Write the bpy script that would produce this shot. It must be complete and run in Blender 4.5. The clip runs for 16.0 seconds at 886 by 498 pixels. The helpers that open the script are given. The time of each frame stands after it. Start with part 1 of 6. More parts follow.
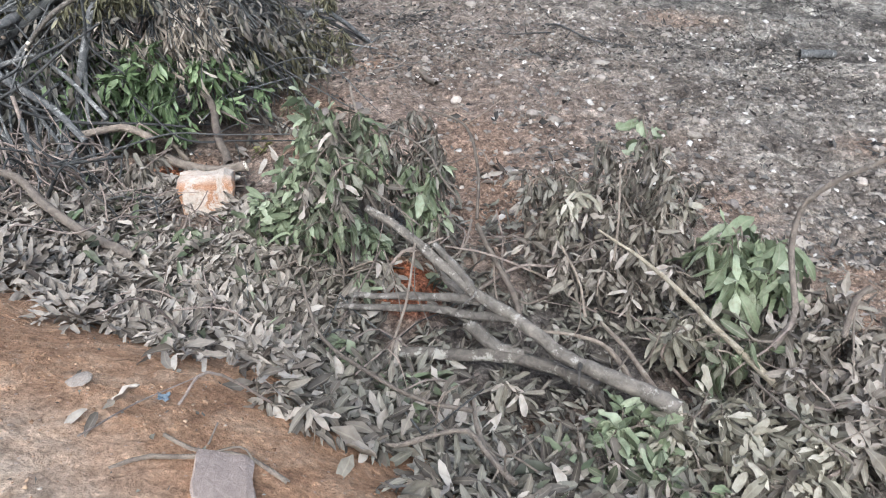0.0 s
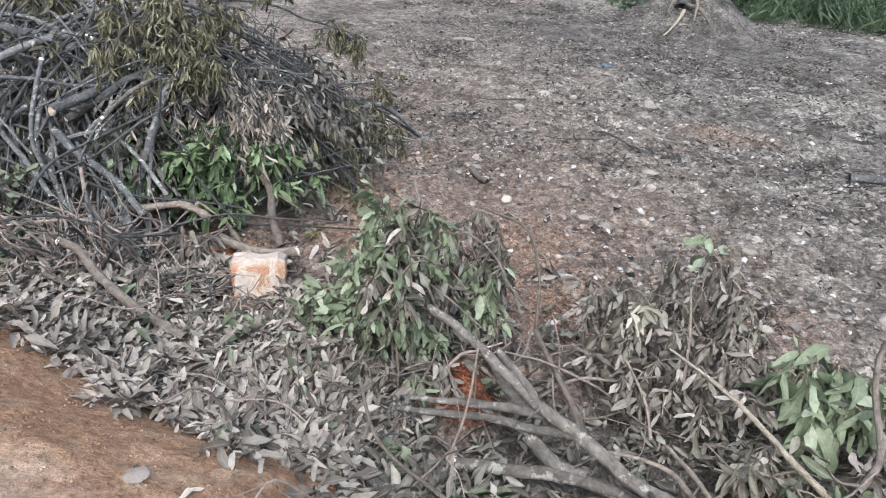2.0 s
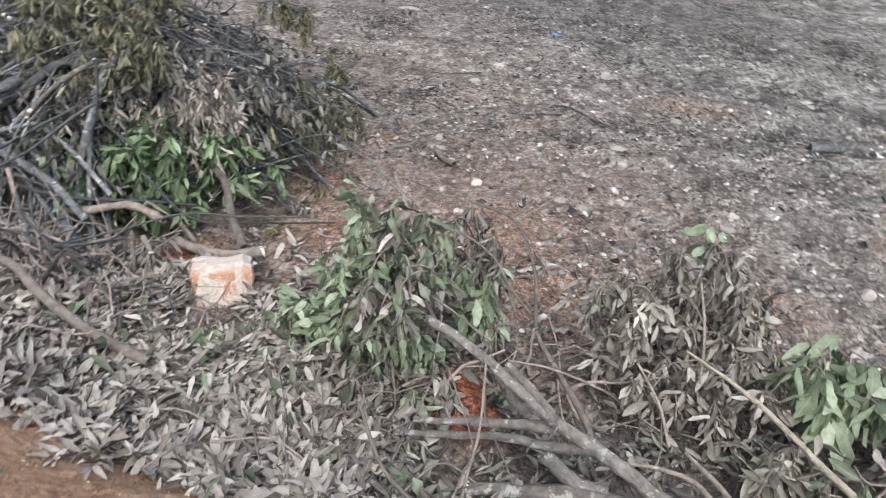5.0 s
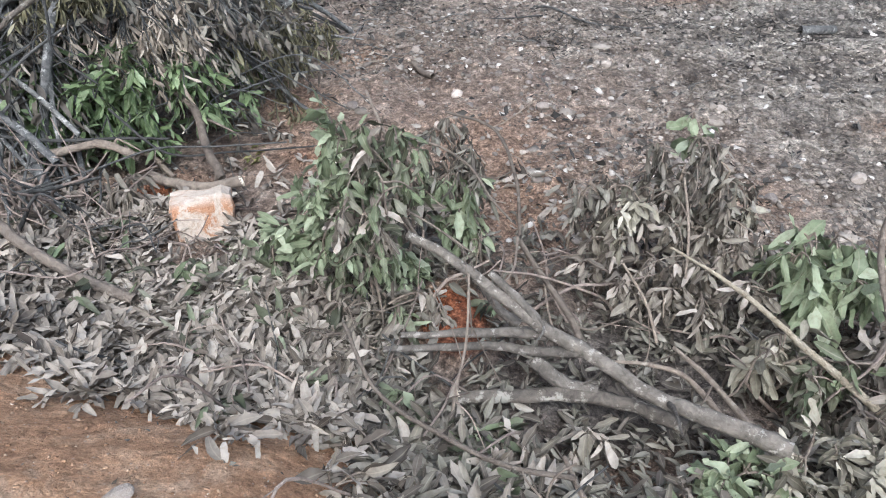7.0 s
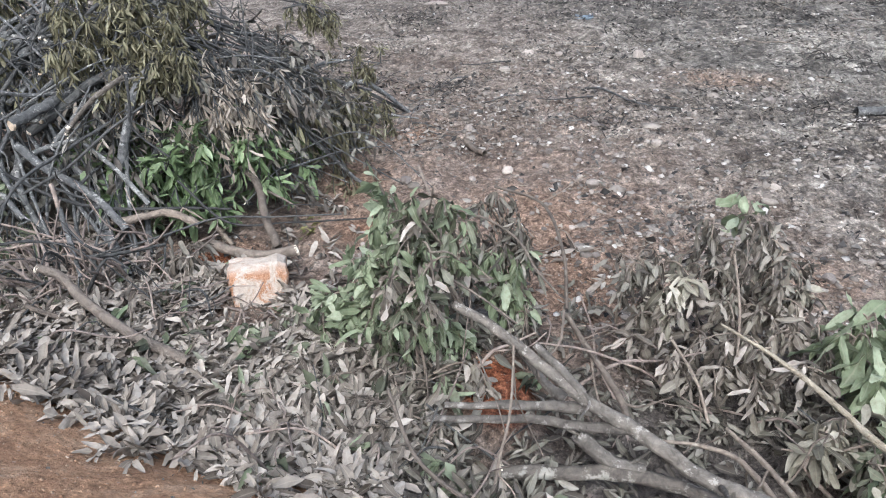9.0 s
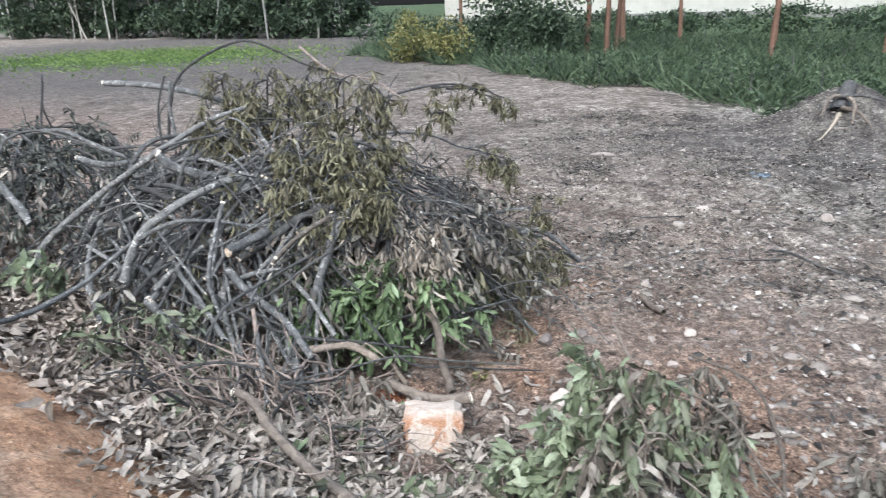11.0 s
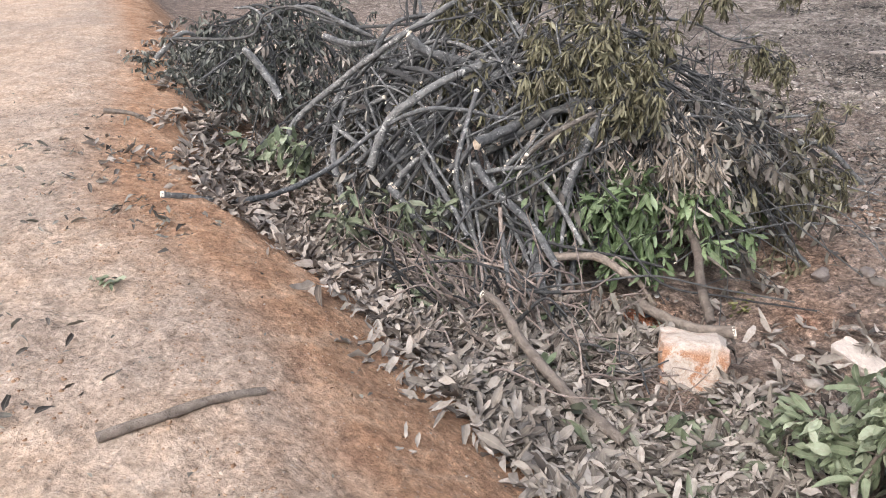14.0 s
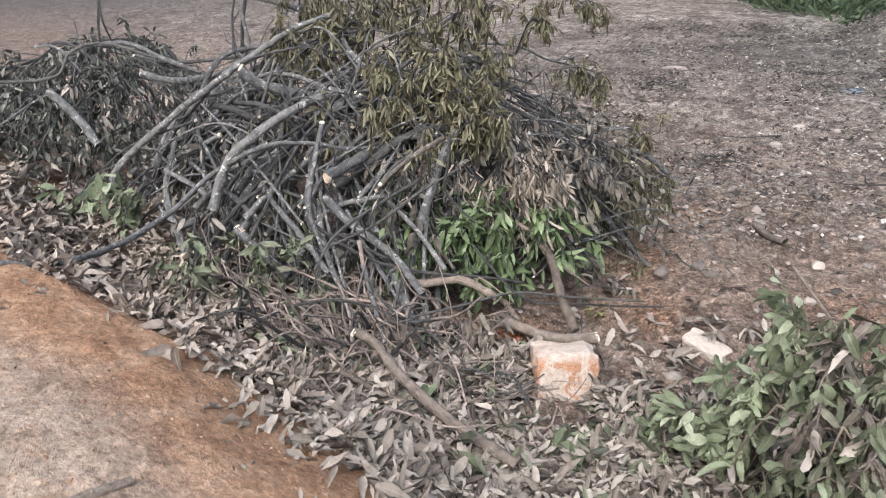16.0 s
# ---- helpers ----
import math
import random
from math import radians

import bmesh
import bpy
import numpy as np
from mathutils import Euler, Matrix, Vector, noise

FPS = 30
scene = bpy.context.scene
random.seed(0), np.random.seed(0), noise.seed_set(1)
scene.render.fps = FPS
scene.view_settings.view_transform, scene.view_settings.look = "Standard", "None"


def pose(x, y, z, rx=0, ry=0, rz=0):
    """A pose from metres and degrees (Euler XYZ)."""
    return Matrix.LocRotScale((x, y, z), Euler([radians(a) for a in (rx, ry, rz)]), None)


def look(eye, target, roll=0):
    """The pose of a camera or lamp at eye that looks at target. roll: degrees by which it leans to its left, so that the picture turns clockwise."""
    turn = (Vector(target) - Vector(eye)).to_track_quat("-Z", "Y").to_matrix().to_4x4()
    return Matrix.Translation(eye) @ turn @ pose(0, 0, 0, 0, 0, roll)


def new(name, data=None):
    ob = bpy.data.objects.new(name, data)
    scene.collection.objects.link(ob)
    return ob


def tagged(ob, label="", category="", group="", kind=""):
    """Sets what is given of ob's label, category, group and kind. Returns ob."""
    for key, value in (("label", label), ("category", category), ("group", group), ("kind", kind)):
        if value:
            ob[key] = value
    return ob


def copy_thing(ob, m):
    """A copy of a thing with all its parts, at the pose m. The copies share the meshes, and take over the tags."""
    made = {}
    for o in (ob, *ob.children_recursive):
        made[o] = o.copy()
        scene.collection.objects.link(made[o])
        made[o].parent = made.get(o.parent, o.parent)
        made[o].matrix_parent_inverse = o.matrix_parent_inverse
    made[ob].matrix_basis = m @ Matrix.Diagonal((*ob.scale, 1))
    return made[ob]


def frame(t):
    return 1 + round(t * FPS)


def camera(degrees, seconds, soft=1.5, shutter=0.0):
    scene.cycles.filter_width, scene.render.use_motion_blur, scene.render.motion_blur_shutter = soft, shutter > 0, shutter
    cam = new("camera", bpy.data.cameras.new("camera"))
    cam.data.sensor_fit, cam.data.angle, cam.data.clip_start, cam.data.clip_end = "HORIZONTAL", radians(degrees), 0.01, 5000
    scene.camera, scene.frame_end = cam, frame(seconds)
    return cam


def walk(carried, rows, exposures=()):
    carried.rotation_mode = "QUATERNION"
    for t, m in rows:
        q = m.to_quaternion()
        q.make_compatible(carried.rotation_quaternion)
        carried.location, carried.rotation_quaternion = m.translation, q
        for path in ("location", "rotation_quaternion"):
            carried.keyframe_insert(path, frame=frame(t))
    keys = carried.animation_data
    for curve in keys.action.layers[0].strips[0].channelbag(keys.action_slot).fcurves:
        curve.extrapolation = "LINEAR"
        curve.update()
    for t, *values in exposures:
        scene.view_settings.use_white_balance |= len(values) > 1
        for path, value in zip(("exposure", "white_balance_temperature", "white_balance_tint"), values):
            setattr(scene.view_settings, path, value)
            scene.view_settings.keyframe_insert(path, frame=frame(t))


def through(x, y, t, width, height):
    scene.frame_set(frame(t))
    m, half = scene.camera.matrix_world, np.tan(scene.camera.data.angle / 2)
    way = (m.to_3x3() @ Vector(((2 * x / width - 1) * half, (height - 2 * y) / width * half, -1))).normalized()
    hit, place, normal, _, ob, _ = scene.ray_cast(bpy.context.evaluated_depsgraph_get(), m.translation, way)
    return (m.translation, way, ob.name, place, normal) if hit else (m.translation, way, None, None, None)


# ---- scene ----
# camera and its walk
cam = camera(66.1, 16.0, soft=1.0, shutter=0.3)
PATH = [
    (0, (-0.054, 0.14, 1.694), (-0.058, 1.748, 0.505), -0.4),
    (0.5, (-0.107, 0.174, 1.691), (-0.12, 1.826, 0.563), 1.5),
    (1, (-0.16, 0.182, 1.703), (-0.25, 1.886, 0.66), 0.8),
    (1.5, (-0.206, 0.212, 1.7), (-0.289, 1.948, 0.711), 1.8),
    (2, (-0.267, 0.23, 1.699), (-0.328, 1.977, 0.727), 2.9),
    (2.5, (-0.291, 0.237, 1.685), (-0.452, 1.949, 0.663), 2.9),
    (3, (-0.36, 0.329, 1.679), (-0.619, 2.063, 0.716), 0.9),
    (3.5, (-0.428, 0.41, 1.699), (-0.728, 2.156, 0.77), -0.2),
    (4, (-0.464, 0.464, 1.685), (-0.665, 2.208, 0.727), 2.0),
    (4.5, (-0.447, 0.487, 1.672), (-0.534, 2.182, 0.614), 1.4),
    (5, (-0.514, 0.533, 1.68), (-0.39, 2.236, 0.639), 3.7),
    (5.2, (-0.522, 0.571, 1.664), (-0.339, 2.184, 0.495), 1.8),
    (7.3, (-0.423, 0.548, 1.64), (-0.321, 2.116, 0.402), -1.3),
    (7.5, (-0.427, 0.536, 1.645), (-0.372, 2.139, 0.451), -0.6),
    (8, (-0.435, 0.53, 1.655), (-0.443, 2.162, 0.499), -0.9),
    (8.2, (-0.406, 0.506, 1.653), (-0.422, 2.163, 0.533), -2.3),
    (10.3, (-0.507, 0.561, 1.646), (-0.587, 2.308, 0.677), -0.1),
    (10.5, (-0.557, 0.583, 1.681), (-0.7, 2.359, 0.773), 0.4),
    (11, (-0.701, 0.599, 1.713), (-1.111, 2.431, 1.025), -2.0),
    (11.5, (-0.806, 0.62, 1.701), (-1.298, 2.383, 0.896), -2.8),
    (12, (-0.909, 0.685, 1.682), (-1.479, 2.416, 0.858), -2.3),
    (12.5, (-0.99, 0.779, 1.666), (-1.517, 2.478, 0.75), -2.9),
    (13, (-1.034, 0.806, 1.665), (-1.635, 2.447, 0.693), -3.8),
    (13.5, (-1.086, 0.812, 1.688), (-1.756, 2.428, 0.719), -4.4),
    (14, (-1.16, 0.781, 1.656), (-2.044, 2.303, 0.706), -3.7),
    (14.5, (-1.112, 0.805, 1.641), (-1.761, 2.414, 0.646), -3.8),
    (15, (-1.124, 0.798, 1.642), (-1.742, 2.44, 0.682), -2.4),
    (15.5, (-1.185, 0.814, 1.646), (-1.695, 2.491, 0.683), -1.1),
    (16, (-1.305, 0.837, 1.641), (-1.767, 2.56, 0.737), -2.8),
]
EXPOSURES = [(0.0, 0.65, 5690, 7), (2.5, 0.62, 5690, 8), (4.5, 0.62, 5740, 8), (7.5, 0.64, 5680, 8), (10.5, 0.69, 5680, 9), (11.0, 0.78, 5630, 7), (12.0, 0.66, 5660, 9),
             (12.5, 0.6, 5850, 10), (13.0, 0.65, 5800, 10), (13.5, 0.63, 5880, 10), (14.0, 0.6, 6150, 13), (14.5, 0.58, 6280, 14), (15.5, 0.62, 6230, 13), (16.0, 0.6, 6080, 12)]
walk(cam, [(t, look(eye, target, roll)) for t, eye, target, roll in PATH], EXPOSURES)

# ---- world, sun ----
world = bpy.data.worlds.new("overcast")
scene.world = world
world.use_nodes = True
nodes, links = world.node_tree.nodes, world.node_tree.links
sky = nodes.new("ShaderNodeTexSky")
sky.sky_type, sky.sun_disc = "NISHITA", False
sky.sun_elevation, sky.sun_rotation = radians(52), radians(200)
sky.air_density, sky.dust_density, sky.ozone_density = 1.0, 6.0, 0.6
pale = nodes.new("ShaderNodeHueSaturation")
pale.inputs["Saturation"].default_value = 0.7
links.new(sky.outputs[0], pale.inputs["Color"])
links.new(pale.outputs[0], nodes["Background"].inputs[0])
nodes["Background"].inputs[1].default_value = 0.15
sun = new("sun", bpy.data.lights.new("sun", "SUN"))
sun.data.energy, sun.data.angle, sun.data.color = 1.5, radians(25), (1.0, 0.98, 0.95)
sun.matrix_world = pose(0, 0, 20, 38, 0, 200 - 180)

# ---- materials ----


def shader(name, rough=0.85):
    """A material with a Principled shader: the material, a maker of nodes, a linker and the shader node."""
    m = bpy.data.materials.new(name)
    m.use_nodes = True
    tree = m.node_tree
    bsdf = tree.nodes["Principled BSDF"]
    bsdf.inputs["Roughness"].default_value = rough
    bsdf.inputs["Specular IOR Level"].default_value = 0.3

    def add(kind, **values):
        n = tree.nodes.new(kind)
        for key, v in values.items():
            n.inputs[key.replace("_", " ")].default_value = v
        return n
    return m, add, tree.links.new, bsdf


def ramp(add, link, source, stops):
    r = add("ShaderNodeValToRGB")
    e = r.color_ramp.elements
    while len(e) < len(stops):
        e.new(0.5)
    for el, (p, c) in zip(e, stops):
        el.position, el.color = p, (*c, 1)
    link(source, r.inputs["Fac"])
    return r.outputs["Color"]


def blend(add, link, fac, a, b, mode="MIX"):
    m = add("ShaderNodeMix")
    m.data_type, m.blend_type = "RGBA", mode
    if isinstance(fac, float):
        m.inputs["Factor"].default_value = fac
    else:
        link(fac, m.inputs["Factor"])
    for v, slot in ((a, 6), (b, 7)):
        if isinstance(v, tuple):
            m.inputs[slot].default_value = (*v, 1)
        else:
            link(v, m.inputs[slot])
    return m.outputs[2]


def grain(add, link, scale, detail=4.0, rough=0.6, warp=0.0, coords="Object"):
    n = add("ShaderNodeTexNoise", Scale=scale, Detail=detail, Roughness=rough, Distortion=warp)
    t = add("ShaderNodeTexCoord")
    link(t.outputs[coords], n.inputs["Vector"])
    return n.outputs["Fac"]


def relief(add, link, bsdf, heights):
    """Bumps stacked: rows of (height socket, strength, distance)."""
    last = None
    for h, strength, distance in heights:
        b = add("ShaderNodeBump", Strength=strength, Distance=distance)
        link(h, b.inputs["Height"])
        if last:
            link(last, b.inputs["Normal"])
        last = b.outputs["Normal"]
    link(last, bsdf.inputs["Normal"])


def sharpen(add, link, source, low, high):
    r = add("ShaderNodeMapRange")
    r.inputs["From Min"].default_value, r.inputs["From Max"].default_value = low, high
    link(source, r.inputs["Value"])
    return r.outputs["Result"]


def times(add, link, a, b, op="MULTIPLY"):
    n = add("ShaderNodeMath")
    n.operation = op
    n.use_clamp = True
    link(a, n.inputs[0])
    if isinstance(b, float):
        n.inputs[1].default_value = b
    else:
        link(b, n.inputs[1])
    return n.outputs[0]


def ground_material():
    m, add, link, bsdf = shader("earth", 0.95)

    def zone(name):
        a = add("ShaderNodeAttribute")
        a.attribute_name = name
        return a.outputs["Fac"]
    broad, mid, fine = grain(add, link, 0.9, 6, 0.65), grain(add, link, 5.0, 6, 0.7, 0.6), grain(add, link, 38.0, 5, 0.75)
    ash = ramp(add, link, mid, [(0.28, (0.052, 0.048, 0.044)), (0.42, (0.16, 0.147, 0.131)), (0.55, (0.30, 0.281, 0.252)), (0.72, (0.52, 0.497, 0.452))])
    clay = ramp(add, link, mid, [(0.25, (0.09, 0.062, 0.047)), (0.5, (0.29, 0.215, 0.17)), (0.75, (0.47, 0.385, 0.325))])
    patches = grain(add, link, 2.1, 5, 0.65, 0.8)
    ash = blend(add, link, 1.0, ash, ramp(add, link, patches, [(0.33, (0.38, 0.38, 0.39)), (0.45, (0.85, 0.84, 0.83)), (0.57, (1.14, 1.13, 1.11)), (0.68, (1.55, 1.56, 1.54))]), "MULTIPLY")
    ash = blend(add, link, 1.0, ash, ramp(add, link, broad, [(0.36, (0.55, 0.54, 0.53)), (0.5, (1.0, 1.0, 1.0)), (0.62, (1.38, 1.38, 1.37))]), "MULTIPLY")
    field = blend(add, link, times(add, link, sharpen(add, link, times(add, link, zone("clay"), times(add, link, broad, 0.5, "ADD"), "MULTIPLY"), 0.2, 0.85), 0.9), ash, clay)
    road = ramp(add, link, mid, [(0.25, (0.355, 0.25, 0.17)), (0.5, (0.49, 0.375, 0.28)), (0.8, (0.58, 0.48, 0.385))])
    damp = ramp(add, link, mid, [(0.25, (0.285, 0.222, 0.173)), (0.6, (0.43, 0.348, 0.278)), (0.8, (0.51, 0.43, 0.355))])
    road = blend(add, link, times(add, link, sharpen(add, link, broad, 0.44, 0.6), 0.8), road, damp)
    bank = ramp(add, link, mid, [(0.28, (0.26, 0.138, 0.08)), (0.5, (0.47, 0.285, 0.172)), (0.72, (0.6, 0.43, 0.3))])
    rust = blend(add, link, sharpen(add, link, zone("rust"), 0.8, 1.0), ramp(add, link, fine, [(0.25, (0.11, 0.06, 0.04)), (0.5, (0.3, 0.19, 0.13)), (0.75, (0.45, 0.34, 0.26))]), ramp(add, link, fine, [(0.25, (0.12, 0.035, 0.016)), (0.5, (0.35, 0.115, 0.05)), (0.75, (0.46, 0.21, 0.11))]))
    grass = ramp(add, link, mid, [(0.3, (0.045, 0.068, 0.032)), (0.7, (0.1, 0.14, 0.06))])

    def ragged(name):
        return sharpen(add, link, times(add, link, zone(name), times(add, link, mid, 0.5, "ADD"), "MULTIPLY"), 0.25, 0.85)
    c = blend(add, link, ragged("bank"), field, bank)
    c = blend(add, link, ragged("road"), c, road)
    c = blend(add, link, ragged("rust"), c, rust)
    c = blend(add, link, ragged("grass"), blend(add, link, times(add, link, ragged("char_shade"), 0.85), c, ramp(add, link, mid, [(0.3, (0.07, 0.065, 0.06)), (0.7, (0.17, 0.155, 0.145))])), grass)
    pit = grain(add, link, 17.0, 6, 0.75, 0.8)
    c = blend(add, link, times(add, link, zone("bank"), 0.8), c, ramp(add, link, pit, [(0.32, (0.5, 0.47, 0.44)), (0.46, (0.96, 0.95, 0.94)), (0.6, (1.05, 1.05, 1.05)), (0.74, (1.4, 1.42, 1.44))]), "MULTIPLY")
    c = blend(add, link, times(add, link, zone("bank"), 0.6), c, ramp(add, link, fine, [(0.3, (0.5, 0.48, 0.46)), (0.5, (1.0, 1.0, 1.0)), (0.7, (1.4, 1.4, 1.4))]), "MULTIPLY")
    loose = sharpen(add, link, times(add, link, zone("road"), zone("bank"), "MAXIMUM"), 1.45, 0.0)
    c = blend(add, link, loose, c, ramp(add, link, fine, [(0.28, (0.3, 0.3, 0.3)), (0.45, (0.8, 0.8, 0.8)), (0.58, (1.1, 1.1, 1.1)), (0.75, (1.7, 1.68, 1.65))]), "MULTIPLY")
    lump = grain(add, link, 13.0, 6, 0.75, 0.5)
    c = blend(add, link, loose, c, ramp(add, link, lump, [(0.36, (0.5, 0.49, 0.48)), (0.48, (0.95, 0.95, 0.95)), (0.58, (1.15, 1.15, 1.15)), (0.68, (1.6, 1.6, 1.58))]), "MULTIPLY")
    speck = grain(add, link, 120.0, 3, 0.7)
    c = blend(add, link, times(add, link, loose, 0.6), c, ramp(add, link, speck, [(0.3, (0.5, 0.5, 0.5)), (0.5, (1.0, 1.0, 1.0)), (0.7, (1.5, 1.5, 1.5))]), "MULTIPLY")
    cells = add("ShaderNodeTexVoronoi", Scale=55.0)
    t = add("ShaderNodeTexCoord")
    link(t.outputs["Object"], cells.inputs["Vector"])
    few = times(add, link, sharpen(add, link, cells.outputs["Distance"], 0.28, 0.2), sharpen(add, link, cells.outputs["Color"], 0.72, 0.75))
    c = blend(add, link, times(add, link, few, 0.35), c, (0.5, 0.45, 0.4))
    wob = add("ShaderNodeTexNoise", Scale=22.0, Detail=4.0)
    link(t.outputs["Object"], wob.inputs["Vector"])
    shift = blend(add, link, 0.05, t.outputs["Object"], wob.outputs["Color"], "ADD")
    lumps = []
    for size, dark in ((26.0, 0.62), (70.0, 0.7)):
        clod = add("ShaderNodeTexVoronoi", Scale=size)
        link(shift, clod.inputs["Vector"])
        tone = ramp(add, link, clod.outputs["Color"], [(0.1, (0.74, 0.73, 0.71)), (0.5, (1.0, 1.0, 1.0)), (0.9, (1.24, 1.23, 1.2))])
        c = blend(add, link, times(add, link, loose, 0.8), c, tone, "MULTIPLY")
        # crevices between the clods: their shade is put into the soil colour
        gap_shade = ramp(add, link, clod.outputs["Distance"], [(0.3, (1.14, 1.14, 1.14)), (0.62, (1.0, 1.0, 1.0)), (0.85, (dark, dark, dark))])
        c = blend(add, link, times(add, link, loose, 0.7), c, gap_shade, "MULTIPLY")
        lumps.append(times(add, link, sharpen(add, link, clod.outputs["Distance"], 1.0, 0.0), loose))
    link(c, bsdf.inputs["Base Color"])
    relief(add, link, bsdf, [(lumps[0], 0.7, 0.02), (lumps[1], 0.8, 0.01), (mid, 0.6, 0.04), (pit, 0.6, 0.03), (times(add, link, fine, sharpen(add, link, zone("road"), 1.4, 0.2)), 0.8, 0.025), (times(add, link, speck, loose), 0.8, 0.009), (few, 0.5, 0.012)])
    return m


def bark_material(name, dark, light, patch, amount=0.62, spots=9.0):
    m, add, link, bsdf = shader(name, 0.85)
    a, b = grain(add, link, 22.0, 6, 0.7, 0.4), grain(add, link, 160.0, 3, 0.6)
    info = add("ShaderNodeObjectInfo")
    c = ramp(add, link, a, [(0.28, dark), (0.7, light)])
    c = blend(add, link, sharpen(add, link, grain(add, link, spots, 5, 0.7), amount, amount + 0.06), c, patch)
    tone = ramp(add, link, info.outputs["Random"], [(0.0, (0.6, 0.58, 0.56)), (0.5, (0.95, 0.93, 0.9)), (1.0, (1.25, 1.2, 1.12))])
    c = blend(add, link, 1.0, c, tone, "MULTIPLY")
    link(c, bsdf.inputs["Base Color"])
    dents = grain(add, link, 45.0, 4, 0.7, 1.5)
    relief(add, link, bsdf, [(a, 0.9, 0.016), (dents, 0.9, 0.009), (b, 0.7, 0.003)])
    return m


def leaf_material(name, tones, rough=0.55, through=0.25):
    """A leaf: its tone by the single leaf, blotches, and some light let through."""
    m, add, link, bsdf = shader(name, rough)
    geo = add("ShaderNodeNewGeometry")
    info = add("ShaderNodeObjectInfo")
    pick = add("ShaderNodeMath")
    pick.operation = "FRACT"
    both = add("ShaderNodeMath")
    link(geo.outputs["Random Per Island"], both.inputs[0])
    link(info.outputs["Random"], both.inputs[1])
    link(both.outputs[0], pick.inputs[0])
    c = ramp(add, link, pick.outputs[0], tones)
    blot = grain(add, link, 35.0, 4, 0.65)
    c = blend(add, link, 0.7, c, ramp(add, link, blot, [(0.3, (0.55, 0.5, 0.45)), (0.55, (1.0, 1.0, 1.0)), (0.8, (1.25, 1.25, 1.2))]), "MULTIPLY")
    rib = add("ShaderNodeAttribute")
    rib.attribute_name = "rib"
    c = blend(add, link, times(add, link, sharpen(add, link, rib.outputs["Fac"], 0.84, 0.93), 0.2), c, (0.5, 0.46, 0.36))
    link(c, bsdf.inputs["Base Color"])
    relief(add, link, bsdf, [(blot, 0.35, 0.004)])
    glow = add("ShaderNodeBsdfTranslucent")
    link(c, glow.inputs["Color"])
    mix = add("ShaderNodeMixShader", Fac=through)
    link(bsdf.outputs[0], mix.inputs[1])
    link(glow.outputs[0], mix.inputs[2])
    link(mix.outputs[0], m.node_tree.nodes["Material Output"].inputs["Surface"])
    return m


def stone_material(name, stops, vein=None):
    m, add, link, bsdf = shader(name, 0.8)
    a, b = grain(add, link, 7.0, 7, 0.7, 1.2), grain(add, link, 60.0, 4, 0.7)
    info = add("ShaderNodeObjectInfo")
    c = ramp(add, link, a, stops)
    if vein:
        where = add("ShaderNodeSeparateXYZ")
        coords = add("ShaderNodeTexCoord")
        link(coords.outputs["Object"], where.inputs[0])
        stain = times(add, link, sharpen(add, link, grain(add, link, 3.6, 8, 0.72, 1.0), 0.47, 0.56), sharpen(add, link, where.outputs["Z"], 0.52, 0.38))
        c = blend(add, link, stain, c, ramp(add, link, b, [(0.35, (vein[0] * 0.6, vein[1] * 0.55, vein[2] * 0.5)), (0.6, vein), (0.75, (0.7, 0.5, 0.36))]))
    c = blend(add, link, 0.8, c, ramp(add, link, b, [(0.3, (0.7, 0.68, 0.66)), (0.7, (1.12, 1.1, 1.08))]), "MULTIPLY")
    c = blend(add, link, 1.0, c, ramp(add, link, info.outputs["Random"], [(0.0, (0.7, 0.68, 0.66)), (0.6, (1, 0.98, 0.95)), (1.0, (1.3, 1.27, 1.22))]), "MULTIPLY")
    link(c, bsdf.inputs["Base Color"])
    relief(add, link, bsdf, [(a, 0.5, 0.02), (b, 0.5, 0.004)])
    return m


def pebble_material():
    m, add, link, bsdf = shader("pebbles", 0.9)
    geo = add("ShaderNodeNewGeometry")
    c = ramp(add, link, geo.outputs["Random Per Island"], [(0.0, (0.14, 0.12, 0.105)), (0.6, (0.24, 0.21, 0.183)), (0.8, (0.34, 0.305, 0.27)), (0.92, (0.5, 0.47, 0.43)), (1.0, (0.7, 0.67, 0.63))])
    b = grain(add, link, 60.0, 4, 0.7)
    c = blend(add, link, 0.6, c, ramp(add, link, b, [(0.3, (0.6, 0.58, 0.55)), (0.7, (1.1, 1.1, 1.1))]), "MULTIPLY")
    link(c, bsdf.inputs["Base Color"])
    relief(add, link, bsdf, [(b, 0.5, 0.006)])
    return m


def cut_wood_material():
    m, add, link, bsdf = shader("cut_wood", 0.8)
    a = grain(add, link, 60.0, 4, 0.6)
    info = add("ShaderNodeObjectInfo")
    c = ramp(add, link, a, [(0.3, (0.58, 0.5, 0.39)), (0.7, (0.84, 0.79, 0.69))])
    c = blend(add, link, 1.0, c, ramp(add, link, info.outputs["Random"], [(0.0, (0.8, 0.68, 0.58)), (0.15, (0.95, 0.9, 0.85)), (1.0, (1.05, 1.05, 1.03))]), "MULTIPLY")
    link(c, bsdf.inputs["Base Color"])
    relief(add, link, bsdf, [(a, 0.4, 0.003)])
    return m


def plain_material(name, low, high, scale=3.0, rough=0.8, bump=0.01):
    m, add, link, bsdf = shader(name, rough)
    a = grain(add, link, scale, 6, 0.65)
    link(ramp(add, link, a, [(0.3, low), (0.7, high)]), bsdf.inputs["Base Color"])
    relief(add, link, bsdf, [(a, 0.4, bump)])
    return m


